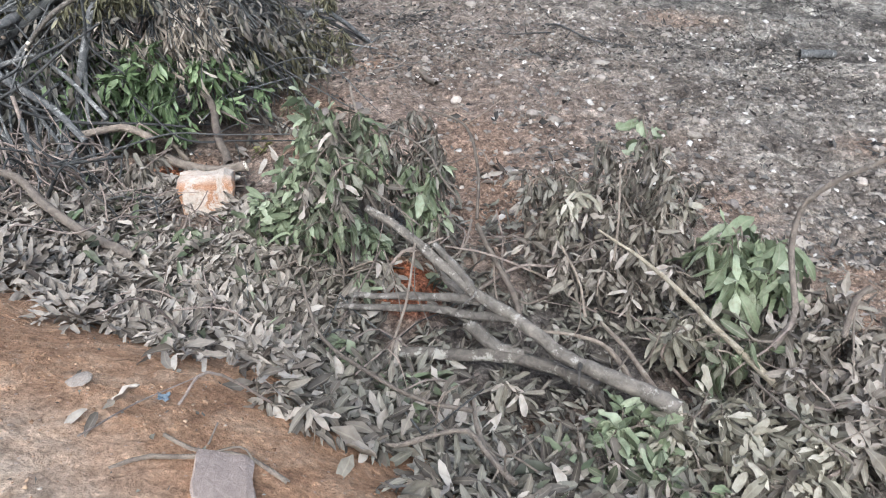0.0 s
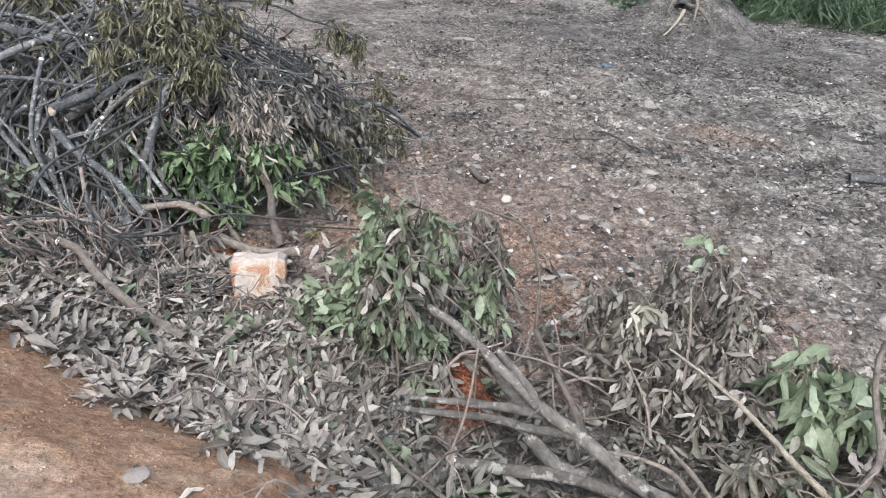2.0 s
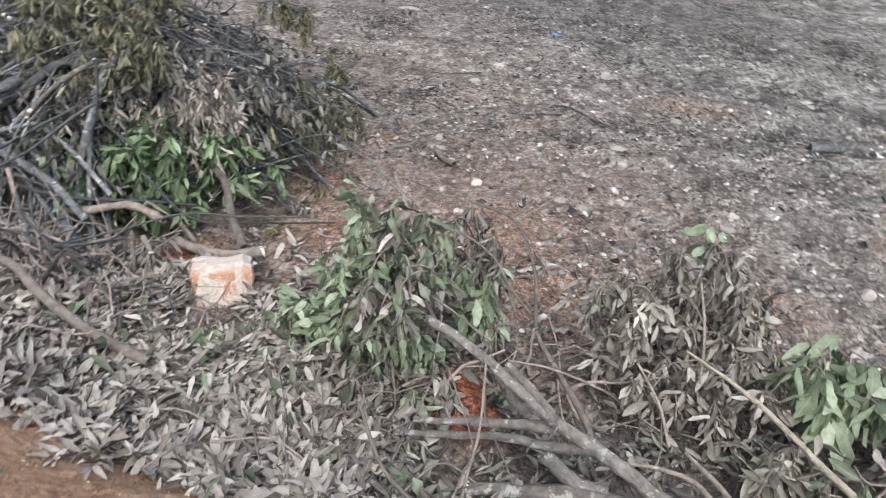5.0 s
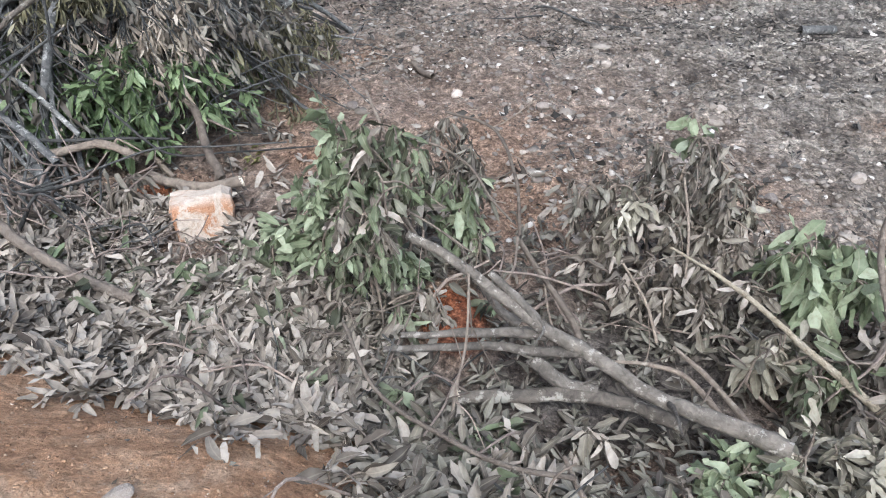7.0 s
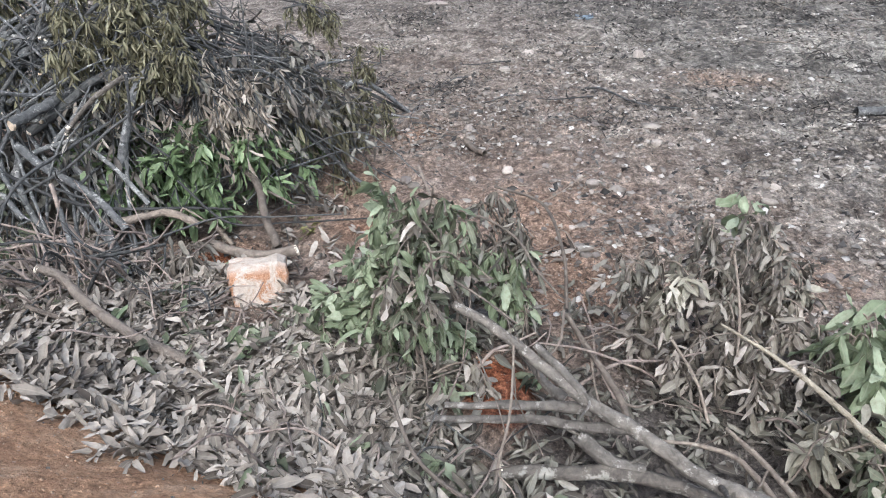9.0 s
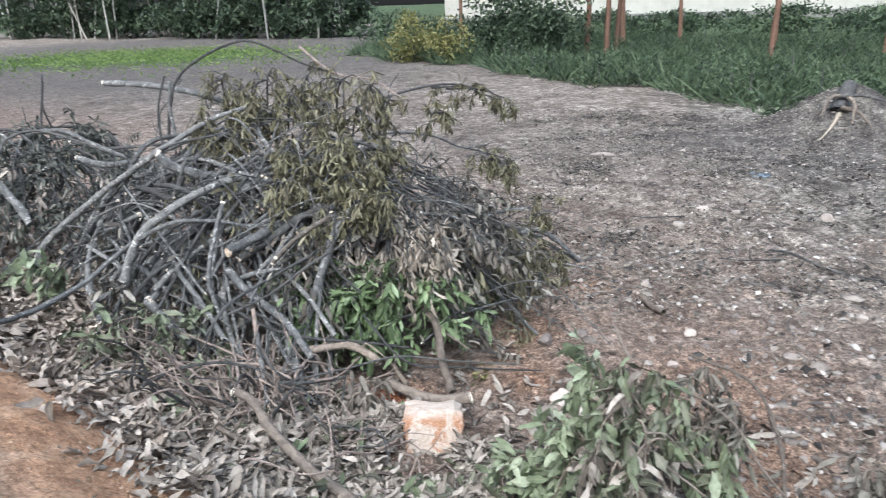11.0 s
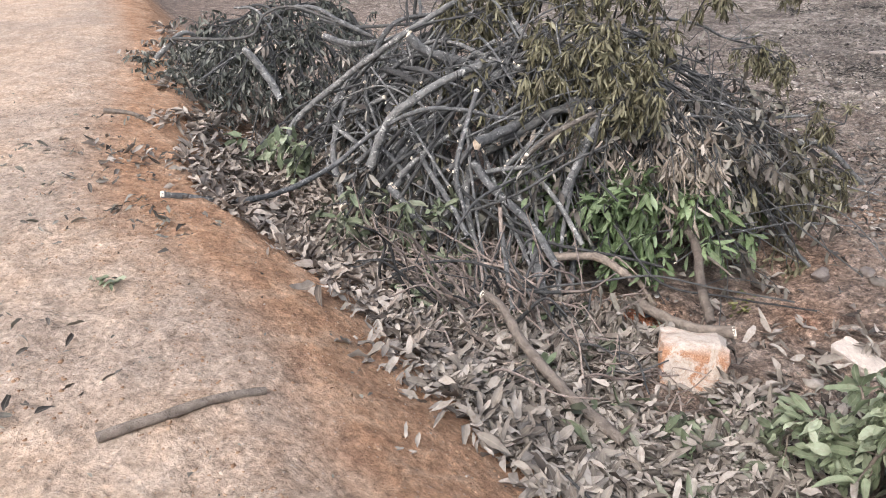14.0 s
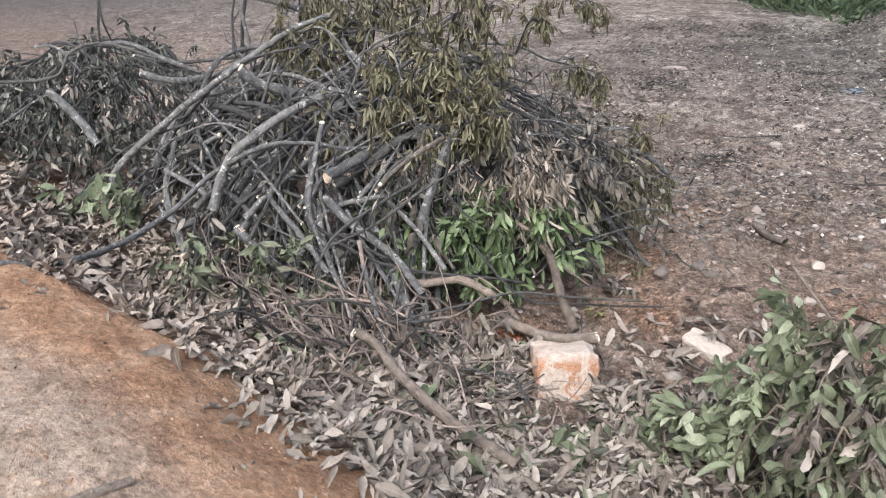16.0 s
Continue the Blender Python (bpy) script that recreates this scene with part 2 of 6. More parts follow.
EARTH = ground_material()
BARK = bark_material("grey_bark", (0.06, 0.063, 0.065), (0.27, 0.275, 0.275), (0.46, 0.47, 0.46), 0.57, 26.0)
BARK_DARK = bark_material("dark_bark", (0.042, 0.044, 0.045), (0.145, 0.147, 0.146), (0.22, 0.225, 0.21), 0.66)
BARK_LICHEN = bark_material("lichened_bark", (0.06, 0.055, 0.05), (0.2, 0.18, 0.16), (0.36, 0.35, 0.32), 0.55)
BARK_BROWN = bark_material("brown_bark", (0.14, 0.115, 0.098), (0.34, 0.295, 0.25), (0.42, 0.39, 0.35), 0.64)
BARK_TWIG = bark_material("twig_bark", (0.18, 0.145, 0.127), (0.46, 0.39, 0.35), (0.52, 0.46, 0.42), 0.64)
BARK_LIMB = bark_material("limb_bark", (0.085, 0.077, 0.068), (0.29, 0.266, 0.238), (0.42, 0.4, 0.37), 0.57, 24.0)
BARK_PALE = bark_material("bare_wood", (0.33, 0.28, 0.2), (0.6, 0.55, 0.45), (0.3, 0.24, 0.17), 0.6)
BARK_FAR = bark_material("reddish_bark", (0.12, 0.07, 0.05), (0.28, 0.17, 0.12), (0.3, 0.25, 0.2), 0.64)
BARK_WHITE = bark_material("pale_bark", (0.25, 0.25, 0.23), (0.5, 0.5, 0.47), (0.3, 0.3, 0.28), 0.6)
CUT = cut_wood_material()
LEAF_DRY = leaf_material("dried_leaf", [(0.0, (0.065, 0.053, 0.044)), (0.15, (0.17, 0.145, 0.12)), (0.32, (0.32, 0.283, 0.244)), (0.45, (0.19, 0.166, 0.137)), (0.65, (0.38, 0.34, 0.296)), (1.0, (0.48, 0.434, 0.378))], 0.8, 0.1)
LEAF_BROWN = leaf_material("brown_dried_leaf", [(0.0, (0.08, 0.064, 0.052)), (0.15, (0.2, 0.165, 0.135)), (0.35, (0.37, 0.315, 0.265)), (0.5, (0.24, 0.2, 0.165)), (0.7, (0.45, 0.39, 0.33)), (1.0, (0.55, 0.485, 0.415))], 0.8, 0.1)
LEAF_GREY = leaf_material("grey_green_leaf", [(0.0, (0.04, 0.043, 0.037)), (0.4, (0.1, 0.108, 0.09)), (0.75, (0.17, 0.178, 0.148)), (1.0, (0.3, 0.3, 0.255))], 0.55, 0.12)
LEAF_CHAR = leaf_material("charred_leaf", [(0.0, (0.03, 0.028, 0.026)), (0.6, (0.08, 0.074, 0.068)), (1.0, (0.16, 0.148, 0.135))], 0.8, 0.05)
LEAF_DARK = leaf_material("withered_leaf", [(0.0, (0.055, 0.048, 0.041)), (0.35, (0.14, 0.122, 0.103)), (0.65, (0.18, 0.174, 0.14)), (1.0, (0.35, 0.325, 0.28))], 0.55, 0.12)
LEAF_OLIVE = leaf_material("yellowed_leaf", [(0.0, (0.055, 0.05, 0.031)), (0.3, (0.125, 0.112, 0.068)), (0.6, (0.175, 0.163, 0.095)), (0.85, (0.235, 0.222, 0.135)), (1.0, (0.33, 0.315, 0.215))], 0.55, 0.15)
LEAF_WILT = leaf_material("wilting_leaf", [(0.0, (0.055, 0.058, 0.04)), (0.2, (0.11, 0.12, 0.078)), (0.45, (0.15, 0.182, 0.105)), (0.6, (0.21, 0.21, 0.16)), (0.85, (0.205, 0.255, 0.148)), (1.0, (0.33, 0.365, 0.26))], 0.5, 0.12)
LEAF_GREEN = leaf_material("fresh_leaf", [(0.0, (0.065, 0.095, 0.045)), (0.35, (0.135, 0.19, 0.085)), (0.7, (0.22, 0.305, 0.145)), (1.0, (0.36, 0.45, 0.265))], 0.45, 0.25)
LEAF_PALE = leaf_material("pale_green_leaf", [(0.0, (0.14, 0.17, 0.1)), (0.5, (0.275, 0.325, 0.2)), (1.0, (0.44, 0.485, 0.35))], 0.45, 0.25)
LEAF_TAN = leaf_material("tan_leaf", [(0.0, (0.19, 0.155, 0.122)), (0.5, (0.38, 0.325, 0.262)), (1.0, (0.56, 0.5, 0.42))], 0.55, 0.12)
LEAF_FAR = leaf_material("weed_leaf", [(0.0, (0.035, 0.055, 0.033)), (0.5, (0.08, 0.118, 0.064)), (1.0, (0.15, 0.2, 0.11))], 0.6, 0.25)
LEAF_STRIP = leaf_material("bright_grass", [(0.0, (0.12, 0.18, 0.05)), (0.5, (0.19, 0.28, 0.08)), (1.0, (0.28, 0.36, 0.12))], 0.6, 0.3)
LEAF_YELLOW = leaf_material("yellowish_shrub_leaf", [(0.0, (0.11, 0.12, 0.04)), (0.5, (0.24, 0.24, 0.09)), (1.0, (0.4, 0.38, 0.17))], 0.6, 0.3)
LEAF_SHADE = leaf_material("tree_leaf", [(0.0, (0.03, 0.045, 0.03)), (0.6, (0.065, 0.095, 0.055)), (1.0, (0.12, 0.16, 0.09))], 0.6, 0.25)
LEAF_MID = leaf_material("limp_leaf", [(0.0, (0.08, 0.068, 0.055)), (0.3, (0.185, 0.16, 0.133)), (0.55, (0.22, 0.2, 0.16)), (0.8, (0.345, 0.305, 0.262)), (1.0, (0.48, 0.435, 0.38))], 0.55, 0.12)
LEAF_SAGE = leaf_material("sage_leaf", [(0.0, (0.1, 0.09, 0.068)), (0.3, (0.215, 0.2, 0.152)), (0.7, (0.36, 0.335, 0.265)), (1.0, (0.56, 0.53, 0.45))], 0.5, 0.15)
GRASS_DRY = leaf_material("dead_grass", [(0.0, (0.08, 0.07, 0.06)), (0.5, (0.21, 0.185, 0.155)), (1.0, (0.42, 0.37, 0.30))])
QUARTZ = stone_material("stained_white_stone", [(0.3, (0.36, 0.28, 0.22)), (0.5, (0.50, 0.45, 0.40)), (0.8, (0.66, 0.63, 0.6))], (0.45, 0.26, 0.165))
STONE_PALE = stone_material("pale_stone", [(0.3, (0.36, 0.315, 0.28)), (0.6, (0.53, 0.485, 0.445)), (0.8, (0.64, 0.6, 0.56))])
STONE_SLAB = stone_material("pinkish_grey_stone", [(0.3, (0.34, 0.275, 0.245)), (0.6, (0.47, 0.395, 0.36)), (0.8, (0.56, 0.485, 0.445))])
STONE_GREY = stone_material("grey_stone", [(0.3, (0.17, 0.15, 0.14)), (0.6, (0.33, 0.30, 0.28)), (0.8, (0.45, 0.42, 0.39))])
PEBBLE = pebble_material()

# ---- the lie of the land ----
EDGE = [(60, -14), (15, -4), (4, -0.2), (1.5, 0.45), (0.35, 0.92), (-0.34, 1.27), (-0.86, 1.72), (-1.45, 1.9), (-1.9, 2.17), (-2.45, 2.55), (-2.9, 2.76),
        (-3.4, 2.86), (-4.0, 3.06), (-4.7, 3.56), (-5.4, 4.26), (-7.3, 5.9), (-10.4, 8.2), (-30, 22), (-300, 210)]


def lattice(ix, iy, seed):
    """A pseudo-random value from 0 to 1 for each lattice point."""
    h = np.sin(ix * 127.1 + iy * 311.7 + seed * 74.7) * 43758.5453
    return h - np.floor(h)


def value_noise(x, y, seed=0):
    """Smooth noise from -1 to 1."""
    ix, iy = np.floor(x), np.floor(y)
    fx, fy = x - ix, y - iy
    fx, fy = fx * fx * (3 - 2 * fx), fy * fy * (3 - 2 * fy)
    a, b = lattice(ix, iy, seed), lattice(ix + 1, iy, seed)
    c, d = lattice(ix, iy + 1, seed), lattice(ix + 1, iy + 1, seed)
    return 2 * ((a * (1 - fx) + b * fx) * (1 - fy) + (c * (1 - fx) + d * fx) * fy) - 1


def edge_distance(x, y):
    """How far a place lies from the road's shoulder; positive towards the field."""
    best, side = np.full(np.shape(x), 1e9), np.ones(np.shape(x))
    for (ax, ay), (bx, by) in zip(EDGE[:-1], EDGE[1:]):
        dx, dy = bx - ax, by - ay
        k = np.clip(((x - ax) * dx + (y - ay) * dy) / (dx * dx + dy * dy), 0, 1)
        px, py = x - ax - k * dx, y - ay - k * dy
        d = np.hypot(px, py)
        near = d < best - 1e-9
        best = np.where(near, d, best)
        side = np.where(near, np.sign(dy * px - dx * py), side)
    return best * np.where(side == 0, 1, side)


def weed_edge(x):
    """How far off the weeds at the field's far edge begin."""
    return np.interp(x, [-30, -14, -9.4, -5.5, -2.5, 1.1, 2.9, 5, 20], [46, 37, 31, 28.4, 23.2, 20.3, 17.5, 16.2, 15.2])


def base_height(x, y):
    """The ground without its small lumps."""
    s = edge_distance(x, y)
    at_edge = np.interp(x, [-3.6, -2.5], [0.25, 0.03])
    fall = np.interp(s, [0, 0.45, 0.85, 1.3, 2.0], [0, 0.62, 0.84, 0.95, 1.0])
    field = -0.56 - 0.035 * np.clip(y - 6, 0, 8) - 0.02 * np.clip(x, 0, 8)
    low = at_edge + (field - at_edge) * fall
    road = 0.42 + (at_edge - 0.42) * np.interp(s, [-1.1, -0.6, -0.3, 0], [0, 0.18, 0.5, 1])
    z = np.where(s > 0, low, road)
    z = z + 0.95 * np.exp(-(((x - 3.9) / 1.1) ** 2 + ((y - 14.5) / 0.9) ** 2))
    z = z + 0.16 * np.exp(-(((x + 0.25) / 0.28) ** 2 + ((y - 2.72) / 0.3) ** 2))
    z = z - 0.10 * np.exp(-(((x - 0.55) / 0.5) ** 2 + ((y - 2.2) / 0.33) ** 2))
    return z


def ground_height(x, y):
    x, y = np.asarray(x, float), np.asarray(y, float)
    s = edge_distance(x, y)
    field = np.clip(s / 1.2, 0, 1)
    r = np.hypot(x, y)
    fine = np.clip(1.6 - r / 14, 0, 1)
    lumps = 0.035 * value_noise(x * 1.7, y * 1.7, 1) + 0.035 * value_noise(x * 4.1, y * 4.1, 2) + fine * (0.022 * np.abs(value_noise(x * 8.3, y * 8.3, 3)) + 0.014 * value_noise(x * 15, y * 15, 4) + 0.02 * np.clip(value_noise(x * 11.3 + 3.1 * value_noise(x * 2.3, y * 2.3, 12), y * 11.3, 13) - 0.1, 0, 1) + 0.007 * value_noise(x * 29, y * 29, 14))
    smooth = 0.02 * value_noise(x * 1.3, y * 1.3, 5) + fine * (0.012 * value_noise(x * 5.1, y * 5.1, 6) + 0.009 * np.clip(value_noise(x * 17, y * 17 + 2 * value_noise(x * 3, y * 3, 15), 7), -0.2, 1) + 0.005 * value_noise(x * 31, y * 31, 16))
    return base_height(x, y) + field * lumps + (1 - field) * smooth

# ---- building helpers ----
rng = np.random.default_rng(7)


def mesh_from(name, verts, quads, mat, smooth=True):
    """A mesh from arrays of vertices and of faces that all have the same number of corners."""
    verts, quads = np.asarray(verts, np.float32), np.asarray(quads, np.int32)
    me = bpy.data.meshes.new(name)
    n, k = quads.shape
    me.vertices.add(len(verts))
    me.vertices.foreach_set("co", verts.ravel())
    me.loops.add(n * k)
    me.loops.foreach_set("vertex_index", quads.ravel())
    me.polygons.add(n)
    me.polygons.foreach_set("loop_start", np.arange(0, n * k, k, dtype=np.int32))
    if smooth:
        me.polygons.foreach_set("use_smooth", np.ones(n, bool))
    me.materials.append(mat)
    me.update(calc_edges=True)
    return me


def part(name, me, parent, label="", kind="", at=None):
    ob = new(name, me)
    ob.parent = parent
    if at is not None:
        ob.matrix_basis = at
    return tagged(ob, label=label, kind=kind)


def unit(v):
    v = np.asarray(v, float)
    return v / np.maximum(np.linalg.norm(v, axis=-1, keepdims=True), 1e-9)


def spline(points, n):
    """Places along a smooth curve through the points."""
    p = np.asarray(points, float)
    p = np.vstack([2 * p[0] - p[1], p, 2 * p[-1] - p[-2]])
    seg = len(p) - 3
    out = []
    for u in np.linspace(0, seg - 1e-6, n):
        i, f = int(u), u - int(u)
        a, b, c, d = p[i:i + 4]
        out.append(0.5 * (2 * b + (c - a) * f + (2 * a - 5 * b + 4 * c - d) * f * f + (3 * b - a - 3 * c + d) * f ** 3))
    return np.array(out)


def tube(points, r0, r1, sides=8, n=None, knots=0.07, seed=0):
    """Vertices and quads of a bent, knotty round stick, with the places along it."""
    r = np.random.default_rng(seed)
    length = np.linalg.norm(np.diff(np.asarray(points, float), axis=0), axis=1).sum()
    n = n or int(np.clip(length / 0.045, 5, 46))
    line = spline(points, n)
    line[1:-1] += r.normal(0, 0.07 * max(r0, r1), (n - 2, 3))
    way = unit(np.gradient(line, axis=0))
    up = np.array([0.31, 0.17, 0.93])
    side = unit(np.cross(way, up))
    other = np.cross(side, way)
    radius = np.linspace(r0, r1, n) * (1 + knots * r.normal(0, 1, n) * (r.random(n) < 0.5))
    a = np.linspace(0, 2 * np.pi, sides, endpoint=False)
    wob = 1 + 0.045 * r.normal(0, 1, (n, sides))
    v = line[:, None] + radius[:, None, None] * wob[..., None] * (np.cos(a)[None, :, None] * side[:, None] + np.sin(a)[None, :, None] * other[:, None])
    i, j = np.meshgrid(np.arange(n - 1), np.arange(sides), indexing="ij")
    k = (j + 1) % sides
    q = np.stack([i * sides + j, i * sides + k, (i + 1) * sides + k, (i + 1) * sides + j], -1).reshape(-1, 4)
    return v.reshape(-1, 3), q, line, way, radius


def cut_face(name, centre, way, radius, seed):
    """A sawn end: a slightly slanted, uneven disc with a bark rim."""
    r = np.random.default_rng(seed)
    way = unit(way + r.normal(0, 0.25, 3))
    side = unit(np.cross(way, (0.3, 0.2, 0.9)))
    other = np.cross(side, way)
    a = np.linspace(0, 2 * np.pi, 12, endpoint=False)
    v = [centre + way * 0.004]
    for k, out in ((0.55, 0.005), (0.98, 0.002), (1.0, -0.012)):
        v += [centre + way * out + radius * k * (1 + 0.05 * r.normal()) * (math.cos(t) * side + math.sin(t) * other) for t in a]
    me = bpy.data.meshes.new(name)
    faces = [(0, 1 + i, 1 + (i + 1) % 12) for i in range(12)]
    for ring in range(2):
        b, c = 1 + 12 * ring, 13 + 12 * ring
        faces += [(b + i, c + i, c + (i + 1) % 12, b + (i + 1) % 12) for i in range(12)]
    me.from_pydata([tuple(x) for x in v], [], faces)
    me.materials.append(CUT)
    return me


seeds = iter(range(1, 10 ** 6))


def branch(points, r0, r1, cuts=0, mat=None, name="cut_branch", label="", group="", category="branch", twigs=0):
    """A bare branch lying or sticking out; cuts=1: its first end is sawn, 2: both."""
    seed = next(seeds)
    base = np.asarray(points[0], float)
    local = np.asarray(points, float) - base
    v, q, line, way, radius = tube(local, r0, r1, 8 if max(r0, r1) < 0.022 else 12, seed=seed)
    ob = new(name, mesh_from(name, v, q, mat or BARK))
    ob.location = base
    tagged(ob, label=label or "grey-barked cut branch lying in the brush heap", category=category, group=group)
    ends = [(line[0], -way[0], radius[0])] if cuts else []
    if cuts == 2:
        ends.append((line[-1], way[-1], radius[-1]))
    for centre, to, r in ends:
        part("cut_end", cut_face("cut_end", centre, to, r * 1.01, seed), ob, "pale sawn end grain")
    r = np.random.default_rng(seed)
    for _ in range(twigs):
        i = r.integers(len(line) // 4, len(line) - 1)
        d = unit(way[i] * 0.7 + r.normal(0, 0.6, 3))
        ln = r.uniform(0.1, 0.3)
        p0 = line[i]
        tv, tq, *_ = tube([p0, p0 + d * ln * 0.5 + r.normal(0, 0.02, 3), p0 + d * ln + r.normal(0, 0.04, 3)], radius[i] * 0.45, 0.003, 6, 8, seed=seed)
        part("twig", mesh_from("twig", tv, tq, mat or BARK), ob)
    return ob


LEAF_SHAPE = {5: (np.array([0, 0.1, 0.28, 0.5, 0.72, 0.9, 1.0]), np.array([0.07, 0.48, 0.88, 1.0, 0.9, 0.56, 0.10])), 4: (np.array([0, 0.16, 0.45, 0.78, 1.0]), np.array([0.07, 0.64, 1.0, 0.8, 0.08])), 3: (np.array([0, 0.45, 1.0]), np.array([0.1, 1.0, 0.05]))}


def leaves(name, base, way, face, length, width, curl, fold, mat, stations=4, roll=0.0):
    """One mesh of many single leaves, each a folded, curled blade on its midrib."""
    n = len(base)
    u, prof = LEAF_SHAPE[stations]
    way = unit(way)
    side = unit(np.cross(way, face))
    face = np.cross(side, way)
    length, width, curl, fold = (np.broadcast_to(np.asarray(a, float), (n,)) for a in (length, width, curl, fold))
    mid = base[:, None] + way[:, None] * (length[:, None] * u)[..., None] - face[:, None] * (curl[:, None] * length[:, None] * u ** 2)[..., None]
    bend = rng.normal(0, 0.16, (n, 1)) * u ** 2 + rng.normal(0, 0.05, (n, 1)) * np.sin(u * 3.1)
    mid = mid + side[:, None] * (bend * length[:, None])[..., None]
    mid = mid + face[:, None] * (rng.normal(0, 0.02, (n, len(u))) * (u > 0.05) * length[:, None])[..., None]
    half = (width[:, None] * 0.5 * prof * (1 + rng.normal(0, 0.07, (n, len(u)))).clip(0.5, 1.5))[..., None]
    lift = (fold[:, None] * width[:, None] * 0.5 * prof)[..., None]
    turn = rng.normal(0, 0.8, (n, 1)) * (u - 0.4)
    side = side[:, None] * np.cos(turn)[..., None] + face[:, None] * np.sin(turn)[..., None]
    wave = rng.normal(0, 0.5, (n, len(u), 1)) * half
    left = mid - side * half + face[:, None] * (lift + wave)
    right = mid + side * half + face[:, None] * (lift - wave)
    v = np.stack([left, mid, right], 2).reshape(-1, 3)
    s = len(u)
    one = np.array([(3 * i + j, 3 * i + j + 1, 3 * i + j + 4, 3 * i + j + 3) for i in range(s - 1) for j in (0, 1)])
    q = (one[None] + (np.arange(n) * 3 * s)[:, None, None]).reshape(-1, 4)
    me = mesh_from(name, v, q, mat)
    if stations == 5:
        rib = me.attributes.new("rib", "FLOAT", "POINT")
        rib.data.foreach_set("value", np.tile(np.array([0, 1, 0], np.float32), n * s))
    return me


def stone_mesh(name, mat, seed, detail=2, flat=0.65, corner=0.5):
    """A lump of stone, broken flat on some sides."""
    r = np.random.default_rng(seed)
    bm = bmesh.new()
    bmesh.ops.create_icosphere(bm, subdivisions=detail, radius=0.5)
    planes = [(Vector(unit(r.normal(0, 1, 3))), r.uniform(0.26, 0.42)) for _ in range(int(7 + 5 * corner))]
    for v in bm.verts:
        v.co.z *= flat
        for nrm, d in planes:
            over = v.co.dot(nrm) - d
            if over > 0:
                v.co -= nrm * over * 0.9
        v.co *= 1 + 0.05 * noise.noise(v.co * 5 + Vector((seed, 0, 0)))
    me = bpy.data.meshes.new(name)
    bm.to_mesh(me)
    bm.free()
    me.materials.append(mat)
    return me


# ---- ground ----


def spread(low, high, step, far, grow=1.09):
    mid = list(np.arange(low, high, step))
    a, b, d = [], [], step
    x = mid[-1]
    while x < far:
        d *= grow
        x += d
        b.append(x)
    x, d = low, step
    while x > -far:
        d *= grow
        x -= d
        a.append(x)
    return np.array(a[::-1] + mid + b)


def gauss(x, y, cx, cy, rx, ry):
    return np.exp(-(((x - cx) / rx) ** 2 + ((y - cy) / ry) ** 2))


